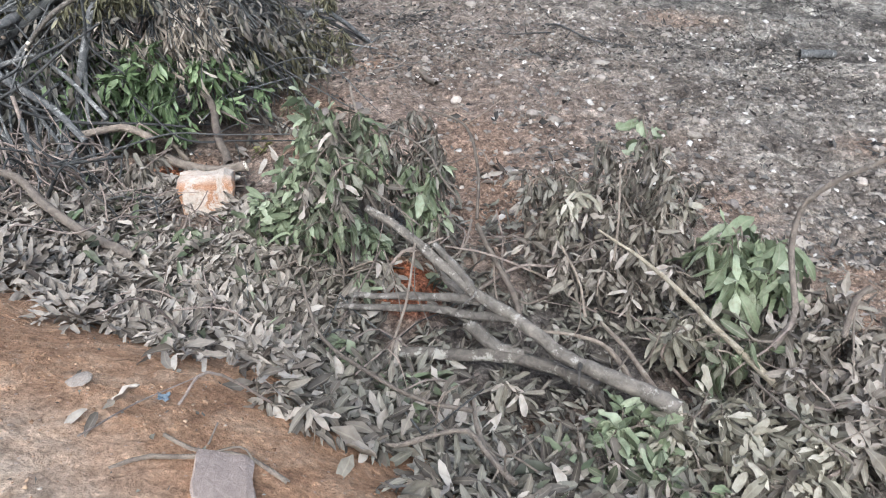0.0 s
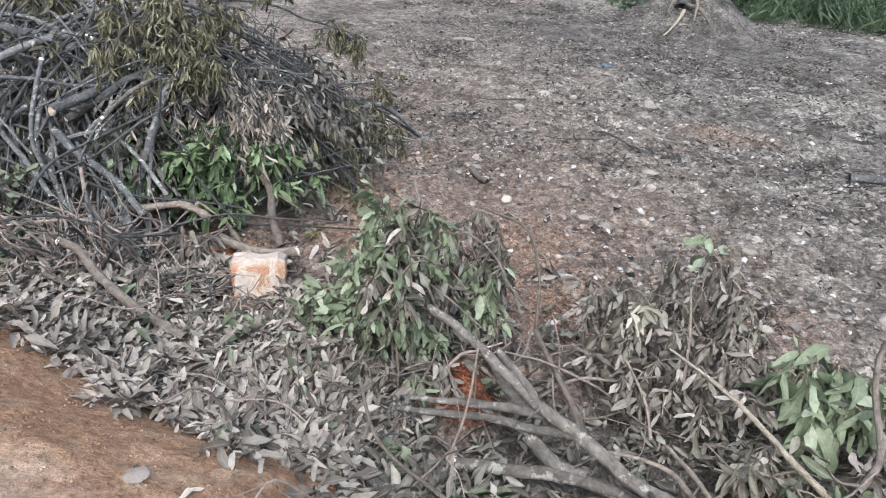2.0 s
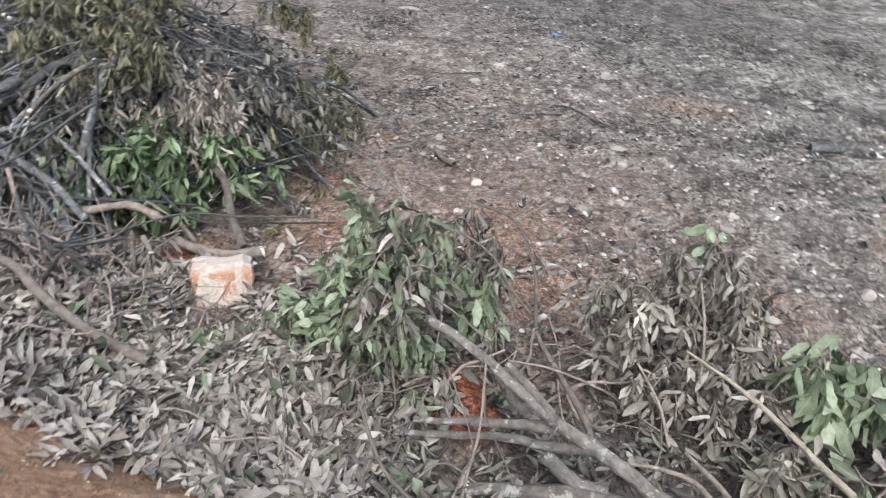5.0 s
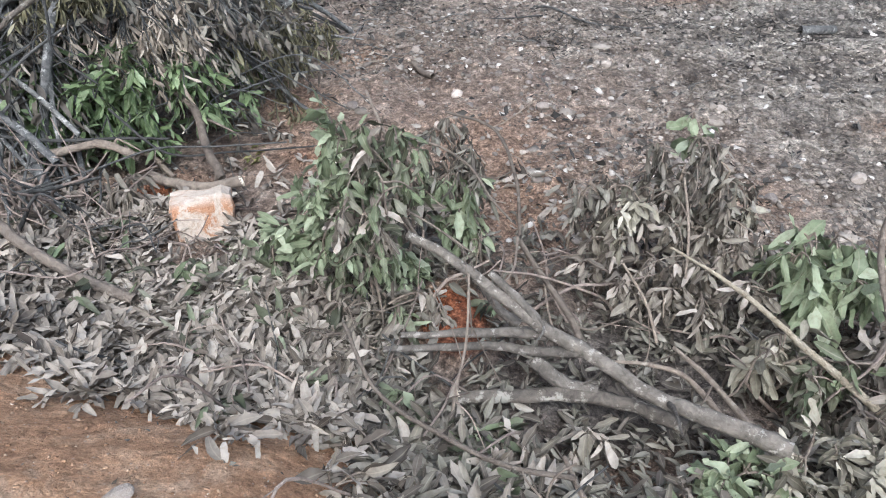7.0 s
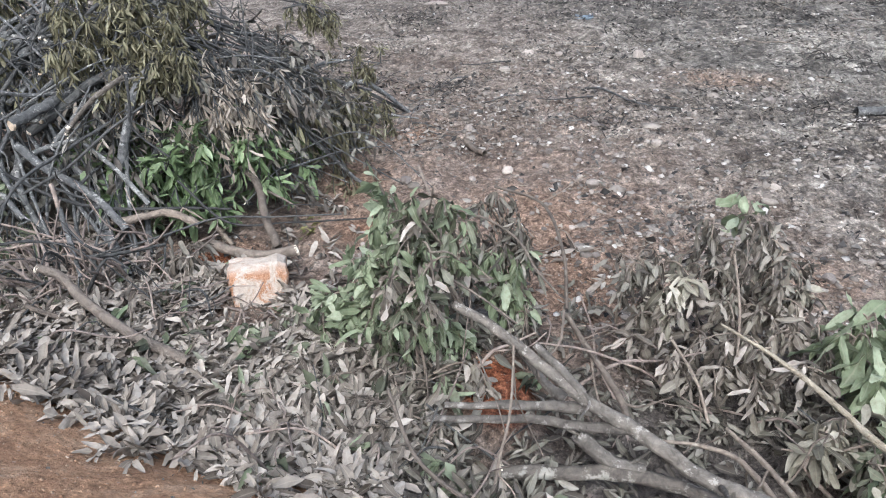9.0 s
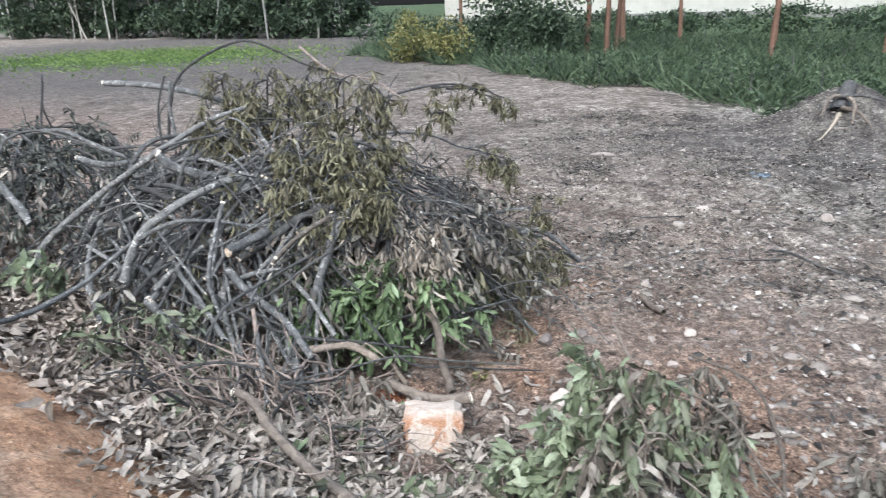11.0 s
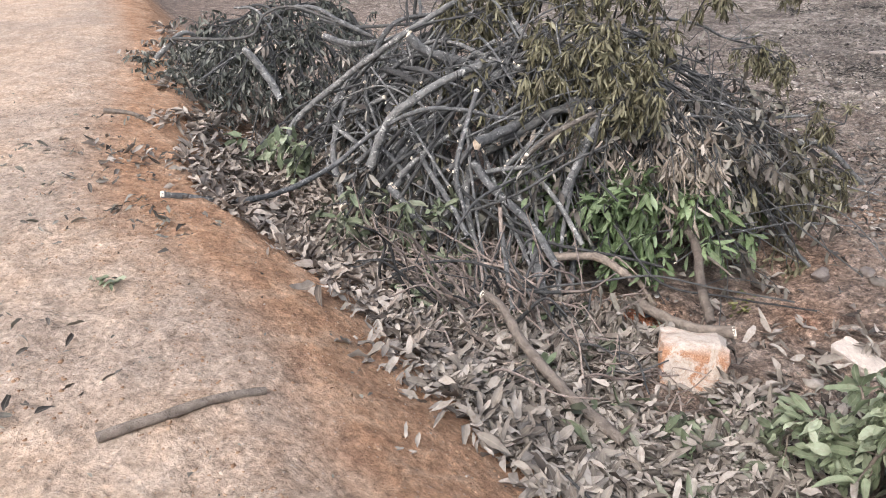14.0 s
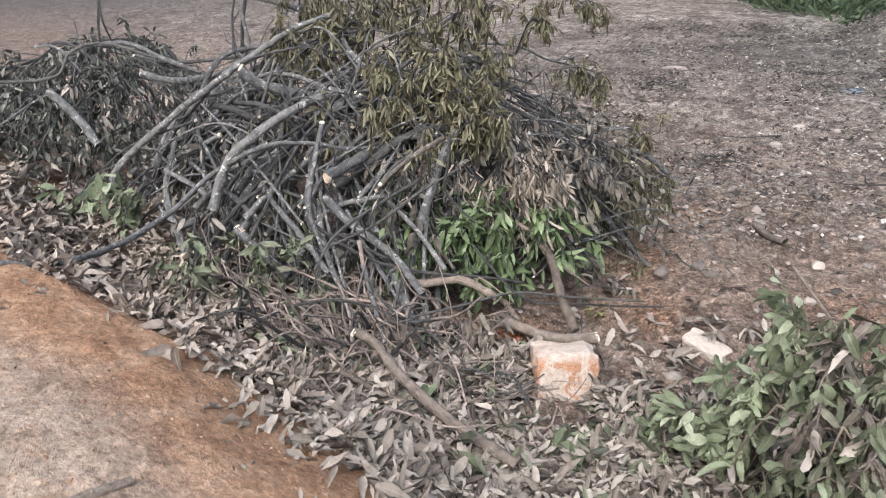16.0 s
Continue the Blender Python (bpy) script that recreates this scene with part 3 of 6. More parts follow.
def build_ground():
    gx, gy = spread(-4.4, 4.0, 0.023, 420, 1.06), spread(0.7, 11.5, 0.025, 420, 1.06)
    x, y = np.meshgrid(gx, gy)
    z = ground_height(x, y)
    v = np.stack([x, y, z], -1).reshape(-1, 3)
    w = len(gx)
    i, j = np.meshgrid(np.arange(len(gy) - 1), np.arange(w - 1), indexing="ij")
    q = np.stack([i * w + j, i * w + j + 1, (i + 1) * w + j + 1, (i + 1) * w + j], -1).reshape(-1, 4)
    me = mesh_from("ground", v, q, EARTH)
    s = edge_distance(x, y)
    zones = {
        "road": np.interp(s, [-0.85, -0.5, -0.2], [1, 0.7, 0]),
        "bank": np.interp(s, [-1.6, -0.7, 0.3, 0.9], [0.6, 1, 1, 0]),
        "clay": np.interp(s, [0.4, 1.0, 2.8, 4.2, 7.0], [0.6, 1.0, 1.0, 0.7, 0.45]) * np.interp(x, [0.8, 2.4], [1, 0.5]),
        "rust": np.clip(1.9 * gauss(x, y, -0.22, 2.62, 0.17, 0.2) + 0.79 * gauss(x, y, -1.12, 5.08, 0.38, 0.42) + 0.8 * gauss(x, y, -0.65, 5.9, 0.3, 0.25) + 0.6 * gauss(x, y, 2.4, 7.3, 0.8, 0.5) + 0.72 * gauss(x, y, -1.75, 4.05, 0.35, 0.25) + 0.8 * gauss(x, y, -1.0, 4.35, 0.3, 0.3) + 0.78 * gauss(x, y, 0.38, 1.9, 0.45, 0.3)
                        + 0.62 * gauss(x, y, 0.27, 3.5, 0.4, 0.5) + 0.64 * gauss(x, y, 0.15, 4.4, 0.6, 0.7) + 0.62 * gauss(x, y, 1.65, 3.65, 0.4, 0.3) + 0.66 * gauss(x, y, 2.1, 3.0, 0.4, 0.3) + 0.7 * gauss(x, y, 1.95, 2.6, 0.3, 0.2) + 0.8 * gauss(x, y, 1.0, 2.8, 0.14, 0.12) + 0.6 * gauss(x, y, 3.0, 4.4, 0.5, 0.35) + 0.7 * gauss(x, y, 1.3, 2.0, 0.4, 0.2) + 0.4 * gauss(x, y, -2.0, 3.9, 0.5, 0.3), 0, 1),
        # dark soil on the field and mound; in the ditch, shade put into the colour
        "char_shade": np.clip(0.42 * gauss(x, y, 2.0, 12.5, 5.5, 3.5) + 0.95 * gauss(x, y, 0.4, 2.3, 0.85, 0.45) + 0.8 * gauss(x, y, 0.9, 2.75, 0.5, 0.3) + 1.7 * gauss(x, y, -26, 40, 22, 24) + 0.3 * gauss(x, y, 3.8, 14, 4.5, 3.2), 0, 1),
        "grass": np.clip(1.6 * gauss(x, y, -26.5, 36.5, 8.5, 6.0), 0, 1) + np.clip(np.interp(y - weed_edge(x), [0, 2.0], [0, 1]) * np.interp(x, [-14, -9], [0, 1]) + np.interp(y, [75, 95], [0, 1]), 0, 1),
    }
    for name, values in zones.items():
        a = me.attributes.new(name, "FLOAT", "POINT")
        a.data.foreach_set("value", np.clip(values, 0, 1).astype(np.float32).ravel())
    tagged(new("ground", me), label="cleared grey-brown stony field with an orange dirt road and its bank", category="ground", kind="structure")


build_ground()


# ---- the branches that can be told apart ----
branch(((-3.54, 4.04, 0.11), (-3.44, 4.13, 0.37), (-3.29, 4.22, 0.51), (-3.16, 4.41, 0.59), (-3.01, 4.67, 0.63), (-2.82, 5.01, 0.52)), .030, .022, 0, BARK, "cut_branch", "thick grey-barked branch sticking out of the brush heap", "branches of the brush heap", twigs=1)
branch(((-4.03, 2.88, 0.32), (-3.89, 3.06, 0.24), (-3.84, 3.26, 0.16), (-3.81, 3.59, 0.10), (-3.74, 3.92, 0.13), (-3.56, 4.12, 0.29), (-3.18, 4.08, 0.49), (-2.98, 4.23, 0.47), (-2.76, 4.37, 0.40), (-2.51, 4.66, 0.35)), .020, .011, 1, BARK, "cut_branch", "slim grey branch arching over the brush heap", "branches of the brush heap", twigs=2)
branch(((-4.64, 4.50, -0.04), (-4.60, 4.61, 0.12), (-4.16, 4.68, 0.45), (-3.67, 4.79, 0.77), (-3.36, 5.08, 0.96), (-3.11, 5.43, 1.03)), .026, .016, 0, BARK, "cut_branch", "thick grey-barked branch sticking out of the brush heap", "branches of the brush heap", twigs=2)
branch(((-2.84, 4.13, 0.31), (-2.72, 4.36, 0.35), (-2.61, 4.67, 0.38), (-2.48, 4.93, 0.40)), .032, .026, 1, BARK, "cut_branch", "thick grey-barked branch sticking out of the brush heap", "branches of the brush heap", twigs=1)
branch(((-2.93, 4.50, 0.30), (-2.78, 4.41, 0.11), (-2.62, 4.27, -0.09), (-2.41, 3.96, -0.24), (-2.20, 3.66, -0.42)), .030, .026, 0, BARK, "cut_branch", "thick grey-barked branch sticking out of the brush heap", "branches of the brush heap", twigs=1)
branch(((-3.11, 4.72, 0.44), (-3.03, 4.34, 0.28), (-3.01, 4.17, 0.06), (-2.93, 4.08, -0.05)), .018, .014, 1, BARK, "cut_branch", "slim grey branch arching over the brush heap", "branches of the brush heap", twigs=2)
branch(((-3.43, 4.12, -0.05), (-3.32, 4.27, 0.08), (-3.15, 4.58, 0.24), (-2.95, 4.87, 0.32)), .022, .014, 1, BARK, "cut_branch", "slim grey branch arching over the brush heap", "branches of the brush heap", twigs=2)
branch(((-3.62, 4.21, -0.07), (-3.51, 4.29, 0.12), (-3.34, 4.38, 0.30), (-3.13, 4.55, 0.28)), .024, .018, 1, BARK, "cut_branch", "thick grey-barked branch sticking out of the brush heap", "branches of the brush heap", twigs=2)
branch(((-3.55, 4.63, 0.79), (-3.44, 4.65, 0.69), (-3.25, 4.72, 0.63), (-2.95, 4.83, 0.49), (-2.58, 4.96, 0.28)), .034, .030, 1, BARK, "cut_branch", "thick grey-barked branch sticking out of the brush heap", "branches of the brush heap", twigs=1)
branch(((-5.69, 4.57, 0.69), (-5.08, 4.75, 0.69), (-5.01, 4.91, 0.83), (-4.84, 5.05, 0.87), (-4.45, 5.01, 0.79), (-4.05, 4.96, 0.69)), .012, .009, 0, BARK_DARK, "cut_branch", "thin dark twiggy branch in the brush heap", "branches of the brush heap", twigs=2)
branch(((-4.86, 5.37, 0.72), (-4.56, 5.38, 0.67), (-4.21, 5.38, 0.69), (-3.77, 5.31, 0.75), (-3.34, 5.47, 0.80)), .013, .011, 1, BARK_DARK, "cut_branch", "thin dark twiggy branch in the brush heap", "branches of the brush heap", twigs=2)
branch(((-4.83, 5.38, 0.58), (-4.48, 5.23, 0.57), (-4.07, 5.15, 0.63), (-3.75, 5.20, 0.75), (-3.50, 5.44, 0.83)), .026, .018, 1, BARK, "cut_branch", "thick grey-barked branch sticking out of the brush heap", "branches of the brush heap", twigs=2)
branch(((-5.40, 5.03, 0.52), (-5.20, 5.00, 0.35), (-4.99, 4.91, 0.16)), .032, .03, 1, BARK, "cut_branch", "thick grey-barked branch sticking out of the brush heap", "branches of the brush heap", twigs=1)
branch(((-2.45, 5.20, 0.65), (-2.45, 5.69, 0.69), (-2.35, 6.18, 0.66), (-2.09, 6.56, 0.56), (-1.88, 6.88, 0.39), (-1.66, 7.17, 0.37)), .016, .007, 0, BARK, "cut_branch", "slim grey branch arching over the brush heap", "branches of the brush heap", twigs=2)
branch(((-2.24, 4.47, 0.27), (-2.38, 4.29, 0.24), (-2.59, 4.00, 0.16), (-2.68, 3.78, 0.12), (-2.71, 3.57, 0.03)), .011, .008, 0, BARK_DARK, "cut_branch", "thin dark twiggy branch in the brush heap", "branches of the brush heap", twigs=2)
branch(((-2.73, 3.96, 0.05), (-2.47, 4.06, -0.14), (-2.18, 4.33, -0.34), (-1.74, 4.62, -0.49)), .009, .006, 0, BARK_DARK, "cut_branch", "thin dark twiggy branch in the brush heap", "branches of the brush heap", twigs=2)
branch(((-2.41, 3.96, -0.24), (-2.12, 4.14, -0.29), (-1.92, 4.27, -0.43), (-1.75, 4.13, -0.52)), .020, .016, 1, BARK_BROWN, "cut_branch", "weathered brown stick lying on the dead leaves", "branches of the brush heap", twigs=2)
branch(((-1.84, 4.59, 0.15), (-1.75, 4.49, -0.08), (-1.61, 4.39, -0.23), (-1.52, 4.13, -0.34), (-1.43, 3.98, -0.45)), .024, .026, 0, BARK_BROWN, "cut_branch", "weathered brown stick lying on the dead leaves", "branches of the brush heap", twigs=2)
branch(((-1.31, 3.94, -0.45), (-1.51, 3.92, -0.47), (-1.69, 3.95, -0.45), (-1.84, 4.03, -0.44)), .032, .030, 1, BARK_BROWN, "cut_branch", "weathered brown stick lying on the dead leaves", "branches of the brush heap", twigs=1)
branch(((-2.40, 3.26, -0.09), (-2.30, 3.26, -0.14), (-2.14, 3.14, -0.22), (-1.87, 2.97, -0.29), (-1.58, 2.82, -0.33)), .023, .026, 1, BARK_BROWN, "cut_branch", "weathered brown stick lying on the dead leaves", "branches of the brush heap", twigs=2)
branch(((-2.43, 3.13, -0.22), (-2.24, 3.09, -0.28), (-2.09, 3.04, -0.32), (-1.94, 3.01, -0.34)), .014, .012, 0, BARK_BROWN, "cut_branch", "weathered brown stick lying on the dead leaves", "branches of the brush heap", twigs=2)
branch(((-2.53, 4.13, 0.28), (-2.49, 4.30, 0.33), (-2.37, 4.60, 0.38), (-2.32, 4.74, 0.38)), .012, .008, 1, BARK_DARK, "cut_branch", "thin dark twiggy branch in the brush heap", "branches of the brush heap", twigs=2)
branch(((-3.88, 5.40, 1.19), (-3.88, 5.34, 0.97), (-3.83, 5.27, 0.81), (-3.88, 5.12, 0.68)), .014, .011, 0, BARK, "cut_branch", "slim grey branch arching over the brush heap", "branches of the brush heap", twigs=2)
branch(((-3.80, 5.22, 1.25), (-3.87, 5.19, 1.03), (-3.84, 5.11, 0.85), (-3.72, 4.96, 0.73)), .008, .006, 0, BARK_DARK, "cut_branch", "thin dark twiggy branch in the brush heap", "branches of the brush heap", twigs=2)
branch(((-5.27, 5.69, 1.22), (-5.26, 5.61, 0.97), (-5.28, 5.68, 0.77), (-5.33, 5.77, 0.53), (-5.31, 5.73, 0.24)), .009, .006, 0, BARK_DARK, "cut_branch", "thin dark twiggy branch in the brush heap", "branches of the brush heap", twigs=2)
branch(((-2.39, 4.99, 0.67), (-2.31, 4.70, 0.42), (-2.24, 4.46, 0.25), (-2.14, 4.45, 0.08), (-2.08, 4.51, -0.18)), .011, .007, 0, BARK_DARK, "cut_branch", "thin dark twiggy branch in the brush heap", "branches of the brush heap", twigs=2)
branch(((-2.90, 4.20, 0.16), (-2.73, 4.13, 0.04), (-2.46, 4.03, -0.09), (-2.25, 3.89, -0.25)), .026, .022, 0, BARK, "cut_branch", "thick grey-barked branch sticking out of the brush heap", "branches of the brush heap", twigs=2)
branch(((-3.47, 4.14, -0.06), (-3.29, 4.04, -0.14), (-3.06, 3.94, -0.24)), .030, .026, 1, BARK, "cut_branch", "thick grey-barked branch sticking out of the brush heap", "branches of the brush heap", twigs=1)
branch(((-3.84, 4.30, 0.00), (-3.54, 4.35, 0.14), (-3.36, 4.60, 0.29), (-3.15, 4.96, 0.39)), .022, .018, 0, BARK, "cut_branch", "slim grey branch arching over the brush heap", "branches of the brush heap", twigs=2)
branch(((-3.47, 4.22, 0.08), (-3.37, 4.36, 0.18), (-2.99, 4.56, 0.21), (-2.70, 4.62, 0.16)), .028, .022, 0, BARK, "cut_branch", "thick grey-barked branch sticking out of the brush heap", "branches of the brush heap", twigs=2)
branch(((-3.48, 4.45, 0.30), (-3.25, 4.20, 0.14), (-2.96, 3.98, -0.00), (-2.75, 3.81, -0.12)), .020, .015, 0, BARK, "cut_branch", "slim grey branch arching over the brush heap", "branches of the brush heap", twigs=2)
branch(((-2.58, 4.46, 0.02), (-2.39, 4.33, -0.12), (-2.22, 4.29, -0.28), (-2.12, 4.29, -0.35)), .024, .020, 0, BARK, "cut_branch", "thick grey-barked branch sticking out of the brush heap", "branches of the brush heap", twigs=2)
branch(((-2.55, 3.83, -0.07), (-2.43, 3.63, -0.19), (-2.32, 3.44, -0.27)), .016, .011, 0, BARK, "cut_branch", "slim grey branch arching over the brush heap", "branches of the brush heap", twigs=2)
branch(((-2.90, 3.24, -0.10), (-2.77, 3.36, -0.06), (-2.55, 3.43, -0.04), (-2.35, 3.52, -0.12)), .010, .006, 0, BARK_DARK, "cut_branch", "thin dark twiggy branch in the brush heap", "branches of the brush heap", twigs=2)
branch(((-2.34, 3.48, -0.18), (-2.18, 3.62, -0.24), (-2.04, 3.85, -0.33)), .012, .008, 0, BARK_DARK, "cut_branch", "thin dark twiggy branch in the brush heap", "branches of the brush heap", twigs=2)
branch(((-1.96, 4.89, 0.24), (-1.90, 5.04, 0.26), (-2.04, 5.17, 0.37), (-2.29, 5.40, 0.49)), .012, .010, 0, BARK_DARK, "cut_branch", "thin dark twiggy branch in the brush heap", "branches of the brush heap", twigs=2)
branch(((-1.81, 5.63, 0.22), (-1.53, 5.77, 0.10), (-1.22, 5.98, 0.08)), .014, .010, 0, BARK, "cut_branch", "slim grey branch arching over the brush heap", "branches of the brush heap", twigs=2)
branch(((-1.10, 5.46, -0.51), (-1.26, 5.60, -0.16), (-1.60, 5.64, 0.12), (-2.03, 5.66, 0.39)), .010, .006, 0, BARK_DARK, "cut_branch", "thin dark twiggy branch in the brush heap", "branches of the brush heap", twigs=2)
branch(((-2.03, 4.21, -0.10), (-1.73, 4.07, -0.32), (-1.39, 4.15, -0.38), (-0.95, 4.44, -0.53)), .008, .005, 0, BARK_DARK, "cut_branch", "thin dark twiggy branch in the brush heap", "branches of the brush heap", twigs=2)
branch(((-0.40, 2.70, 0.03), (-0.26, 2.60, -0.00), (-0.12, 2.48, -0.06), (0.07, 2.33, -0.15), (0.23, 2.25, -0.22), (0.43, 2.10, -0.29), (0.59, 1.97, -0.28), (0.73, 1.86, -0.27), (0.81, 1.80, -0.28)), .017, .036, 0, BARK_LIMB, "fallen_limb", "smooth grey-brown forked limb lying across the ditch", "limbs in the ditch", twigs=1)
branch(((-0.14, 2.66, -0.14), (-0.06, 2.59, -0.27), (0.03, 2.51, -0.32)), .010, .024, 0, BARK_LIMB, "fallen_limb", "smooth grey-brown forked limb lying across the ditch", "limbs in the ditch", twigs=1)
branch(((-0.45, 2.40, -0.22), (-0.27, 2.40, -0.23), (-0.07, 2.38, -0.22), (0.10, 2.33, -0.20)), .012, .024, 0, BARK_LIMB, "fallen_limb", "smooth grey-brown forked limb lying across the ditch", "limbs in the ditch", twigs=1)
branch(((-0.52, 2.36, -0.25), (-0.32, 2.36, -0.26), (-0.10, 2.35, -0.26), (0.05, 2.31, -0.26), (0.22, 2.26, -0.23)), .012, .022, 0, BARK_LIMB, "fallen_limb", "smooth grey-brown forked limb lying across the ditch", "limbs in the ditch", twigs=1)
branch(((0.04, 2.30, -0.29), (0.15, 2.25, -0.38), (0.28, 2.20, -0.40)), .028, .03, 0, BARK_LIMB, "fallen_limb", "smooth grey-brown forked limb lying across the ditch", "limbs in the ditch", twigs=1)
branch(((-0.25, 2.22, -0.39), (0.03, 2.22, -0.41), (0.22, 2.20, -0.40), (0.42, 2.13, -0.41), (0.57, 2.02, -0.41)), .026, .030, 1, BARK_LICHEN, "fallen_limb", "thick cut limb with pale lichen blotches on dark bark", "limbs in the ditch")
branch(((0.61, 2.55, 0.01), (0.78, 2.46, -0.07), (0.92, 2.33, -0.14), (1.04, 2.20, -0.22), (1.20, 2.05, -0.32), (1.26, 1.99, -0.35)), .005, .020, 0, BARK_PALE, "split_stick", "pale barkless stick with a splintered tip", "limbs in the ditch")
branch(((0.11, 2.96, -0.24), (0.20, 2.73, -0.31), (0.27, 2.56, -0.37), (0.29, 2.46, -0.42)), .013, .017, 0, BARK_BROWN, "dry_twig", "thin dry brown twig among the dead leaves", "twigs in the ditch", twigs=2)
branch(((-0.16, 3.75, 0.02), (0.06, 3.52, 0.03), (0.12, 3.21, -0.06), (0.11, 2.98, -0.22)), .007, .009, 0, BARK_BROWN, "dry_twig", "thin dry brown twig among the dead leaves", "twigs in the ditch", twigs=2)
branch(((-0.18, 2.50, -0.02), (-0.21, 2.29, -0.15), (-0.27, 2.13, -0.28), (-0.30, 1.99, -0.40)), .005, .006, 0, BARK_BROWN, "dry_twig", "thin dry brown twig among the dead leaves", "twigs in the ditch", twigs=2)
branch(((-0.65, 2.34, -0.08), (-0.54, 2.07, -0.14), (-0.34, 1.88, -0.15), (-0.15, 1.75, -0.15), (0.04, 1.67, -0.12)), .007, .009, 0, BARK_BROWN, "dry_twig", "thin dry brown twig among the dead leaves", "twigs in the ditch", twigs=2)
branch(((-0.35, 1.58, -0.11), (-0.23, 1.52, -0.11), (-0.13, 1.53, -0.09), (0.01, 1.55, -0.07), (0.08, 1.44, -0.06), (0.15, 1.33, -0.04)), .008, .010, 0, BARK_BROWN, "dry_twig", "thin dry brown twig among the dead leaves", "twigs in the ditch", twigs=2)
branch(((0.05, 1.81, -0.22), (0.05, 1.63, -0.14), (0.07, 1.46, -0.07)), .007, .012, 0, BARK_BROWN, "dry_twig", "thin dry brown twig among the dead leaves", "twigs in the ditch", twigs=2)
branch(((0.35, 2.36, -0.40), (0.53, 2.31, -0.39), (0.65, 2.24, -0.40), (0.73, 1.99, -0.40)), .006, .014, 0, BARK_BROWN, "dry_twig", "thin dry brown twig among the dead leaves", "twigs in the ditch", twigs=2)
branch(((0.64, 2.38, -0.37), (0.73, 2.19, -0.38), (0.79, 2.00, -0.39), (0.82, 1.97, -0.40)), .008, .016, 0, BARK_BROWN, "dry_twig", "thin dry brown twig among the dead leaves", "twigs in the ditch", twigs=2)
branch(((1.66, 2.45, 0.41), (1.53, 2.52, 0.26), (1.45, 2.54, 0.11), (1.41, 2.43, -0.05), (1.40, 2.28, -0.17), (1.36, 2.19, -0.21), (1.26, 2.10, -0.26)), .010, .015, 0, BARK_BROWN, "dry_twig", "thin dry brown twig among the dead leaves", "twigs in the ditch", twigs=2)
branch(((0.48, 2.66, -0.15), (0.53, 2.58, -0.22), (0.56, 2.51, -0.27), (0.57, 2.39, -0.35)), .006, .007, 0, BARK_BROWN, "dry_twig", "thin dry brown twig among the dead leaves", "twigs in the ditch", twigs=2)
branch(((0.75, 2.85, 0.13), (0.72, 2.65, 0.01), (0.70, 2.54, -0.15)), .005, .006, 0, BARK_BROWN, "dry_twig", "thin dry brown twig among the dead leaves", "twigs in the ditch", twigs=2)
branch(((1.47, 2.01, 0.13), (1.41, 1.98, 0.10), (1.34, 1.87, 0.02)), .012, .010, 0, BARK_BROWN, "dry_twig", "thin dry brown twig among the dead leaves", "twigs in the ditch", twigs=2)
branch(((1.09, 1.89, -0.21), (1.09, 1.61, -0.08), (1.14, 1.36, 0.00)), .004, .005, 0, BARK_BROWN, "dry_twig", "thin dry brown twig among the dead leaves", "twigs in the ditch", twigs=2)
branch(((-0.55, 3.55, 0.25), (-0.46, 3.14, 0.19), (-0.43, 2.87, 0.07), (-0.34, 2.72, -0.05)), .006, .008, 0, BARK_BROWN, "dry_twig", "thin dry brown twig among the dead leaves", "twigs in the ditch", twigs=2)
branch(((-0.80, 1.30, 0.23), (-0.71, 1.27, 0.20), (-0.60, 1.29, 0.15), (-0.47, 1.22, 0.13)), .006, .008, 0, BARK_BROWN, "dry_twig", "thin dry brown twig among the dead leaves", "twigs in the ditch", twigs=2)
branch(((-0.87, 1.15, 0.29), (-0.81, 1.20, 0.27), (-0.73, 1.23, 0.23), (-0.63, 1.28, 0.16)), .006, .008, 0, BARK_BROWN, "dry_twig", "thin dry brown twig among the dead leaves", "twigs in the ditch", twigs=2)
branch(((-0.49, 3.06, 0.25), (-0.28, 3.00, 0.26), (-0.13, 2.92, 0.19), (-0.06, 2.83, 0.10), (0.03, 2.79, 0.00)), .006, .005, 0, BARK_BROWN, "dry_twig", "thin dry brown twig among the dead leaves", "twigs in the ditch", twigs=2)
branch(((-0.51, 2.77, 0.18), (-0.31, 2.65, 0.11), (-0.16, 2.59, 0.01)), .005, .004, 0, BARK_BROWN, "dry_twig", "thin dry brown twig among the dead leaves", "twigs in the ditch", twigs=2)
branch(((0.08, 2.89, -0.16), (0.04, 2.73, -0.21), (-0.06, 2.61, -0.22), (-0.07, 2.54, -0.23)), .006, .005, 0, BARK_BROWN, "dry_twig", "thin dry brown twig among the dead leaves", "twigs in the ditch", twigs=2)

branch(((-2.94, 4.00, 0.11), (-2.60, 3.95, -0.07), (-2.31, 4.00, -0.17), (-1.97, 4.10, -0.23), (-1.74, 4.20, -0.30)), 0.012, 0.008, 0, BARK_DARK, "cut_branch", "thin dark twiggy branch in the brush heap", "branches of the brush heap", twigs=1)
branch(((-2.56, 4.15, 0.24), (-2.42, 4.15, 0.38), (-2.30, 4.15, 0.47), (-2.17, 4.20, 0.54)), 0.013, 0.015, 1, BARK_LICHEN, "cut_branch", "lichened pale stick leaning on the heap", "branches of the brush heap", twigs=1)
branch(((-2.13, 4.15, 0.57), (-2.13, 4.10, 0.43), (-2.15, 4.10, 0.27), (-1.99, 4.10, 0.10)), 0.009, 0.006, 0, BARK_DARK, "cut_branch", "thin dark twiggy branch in the brush heap", "branches of the brush heap", twigs=1)
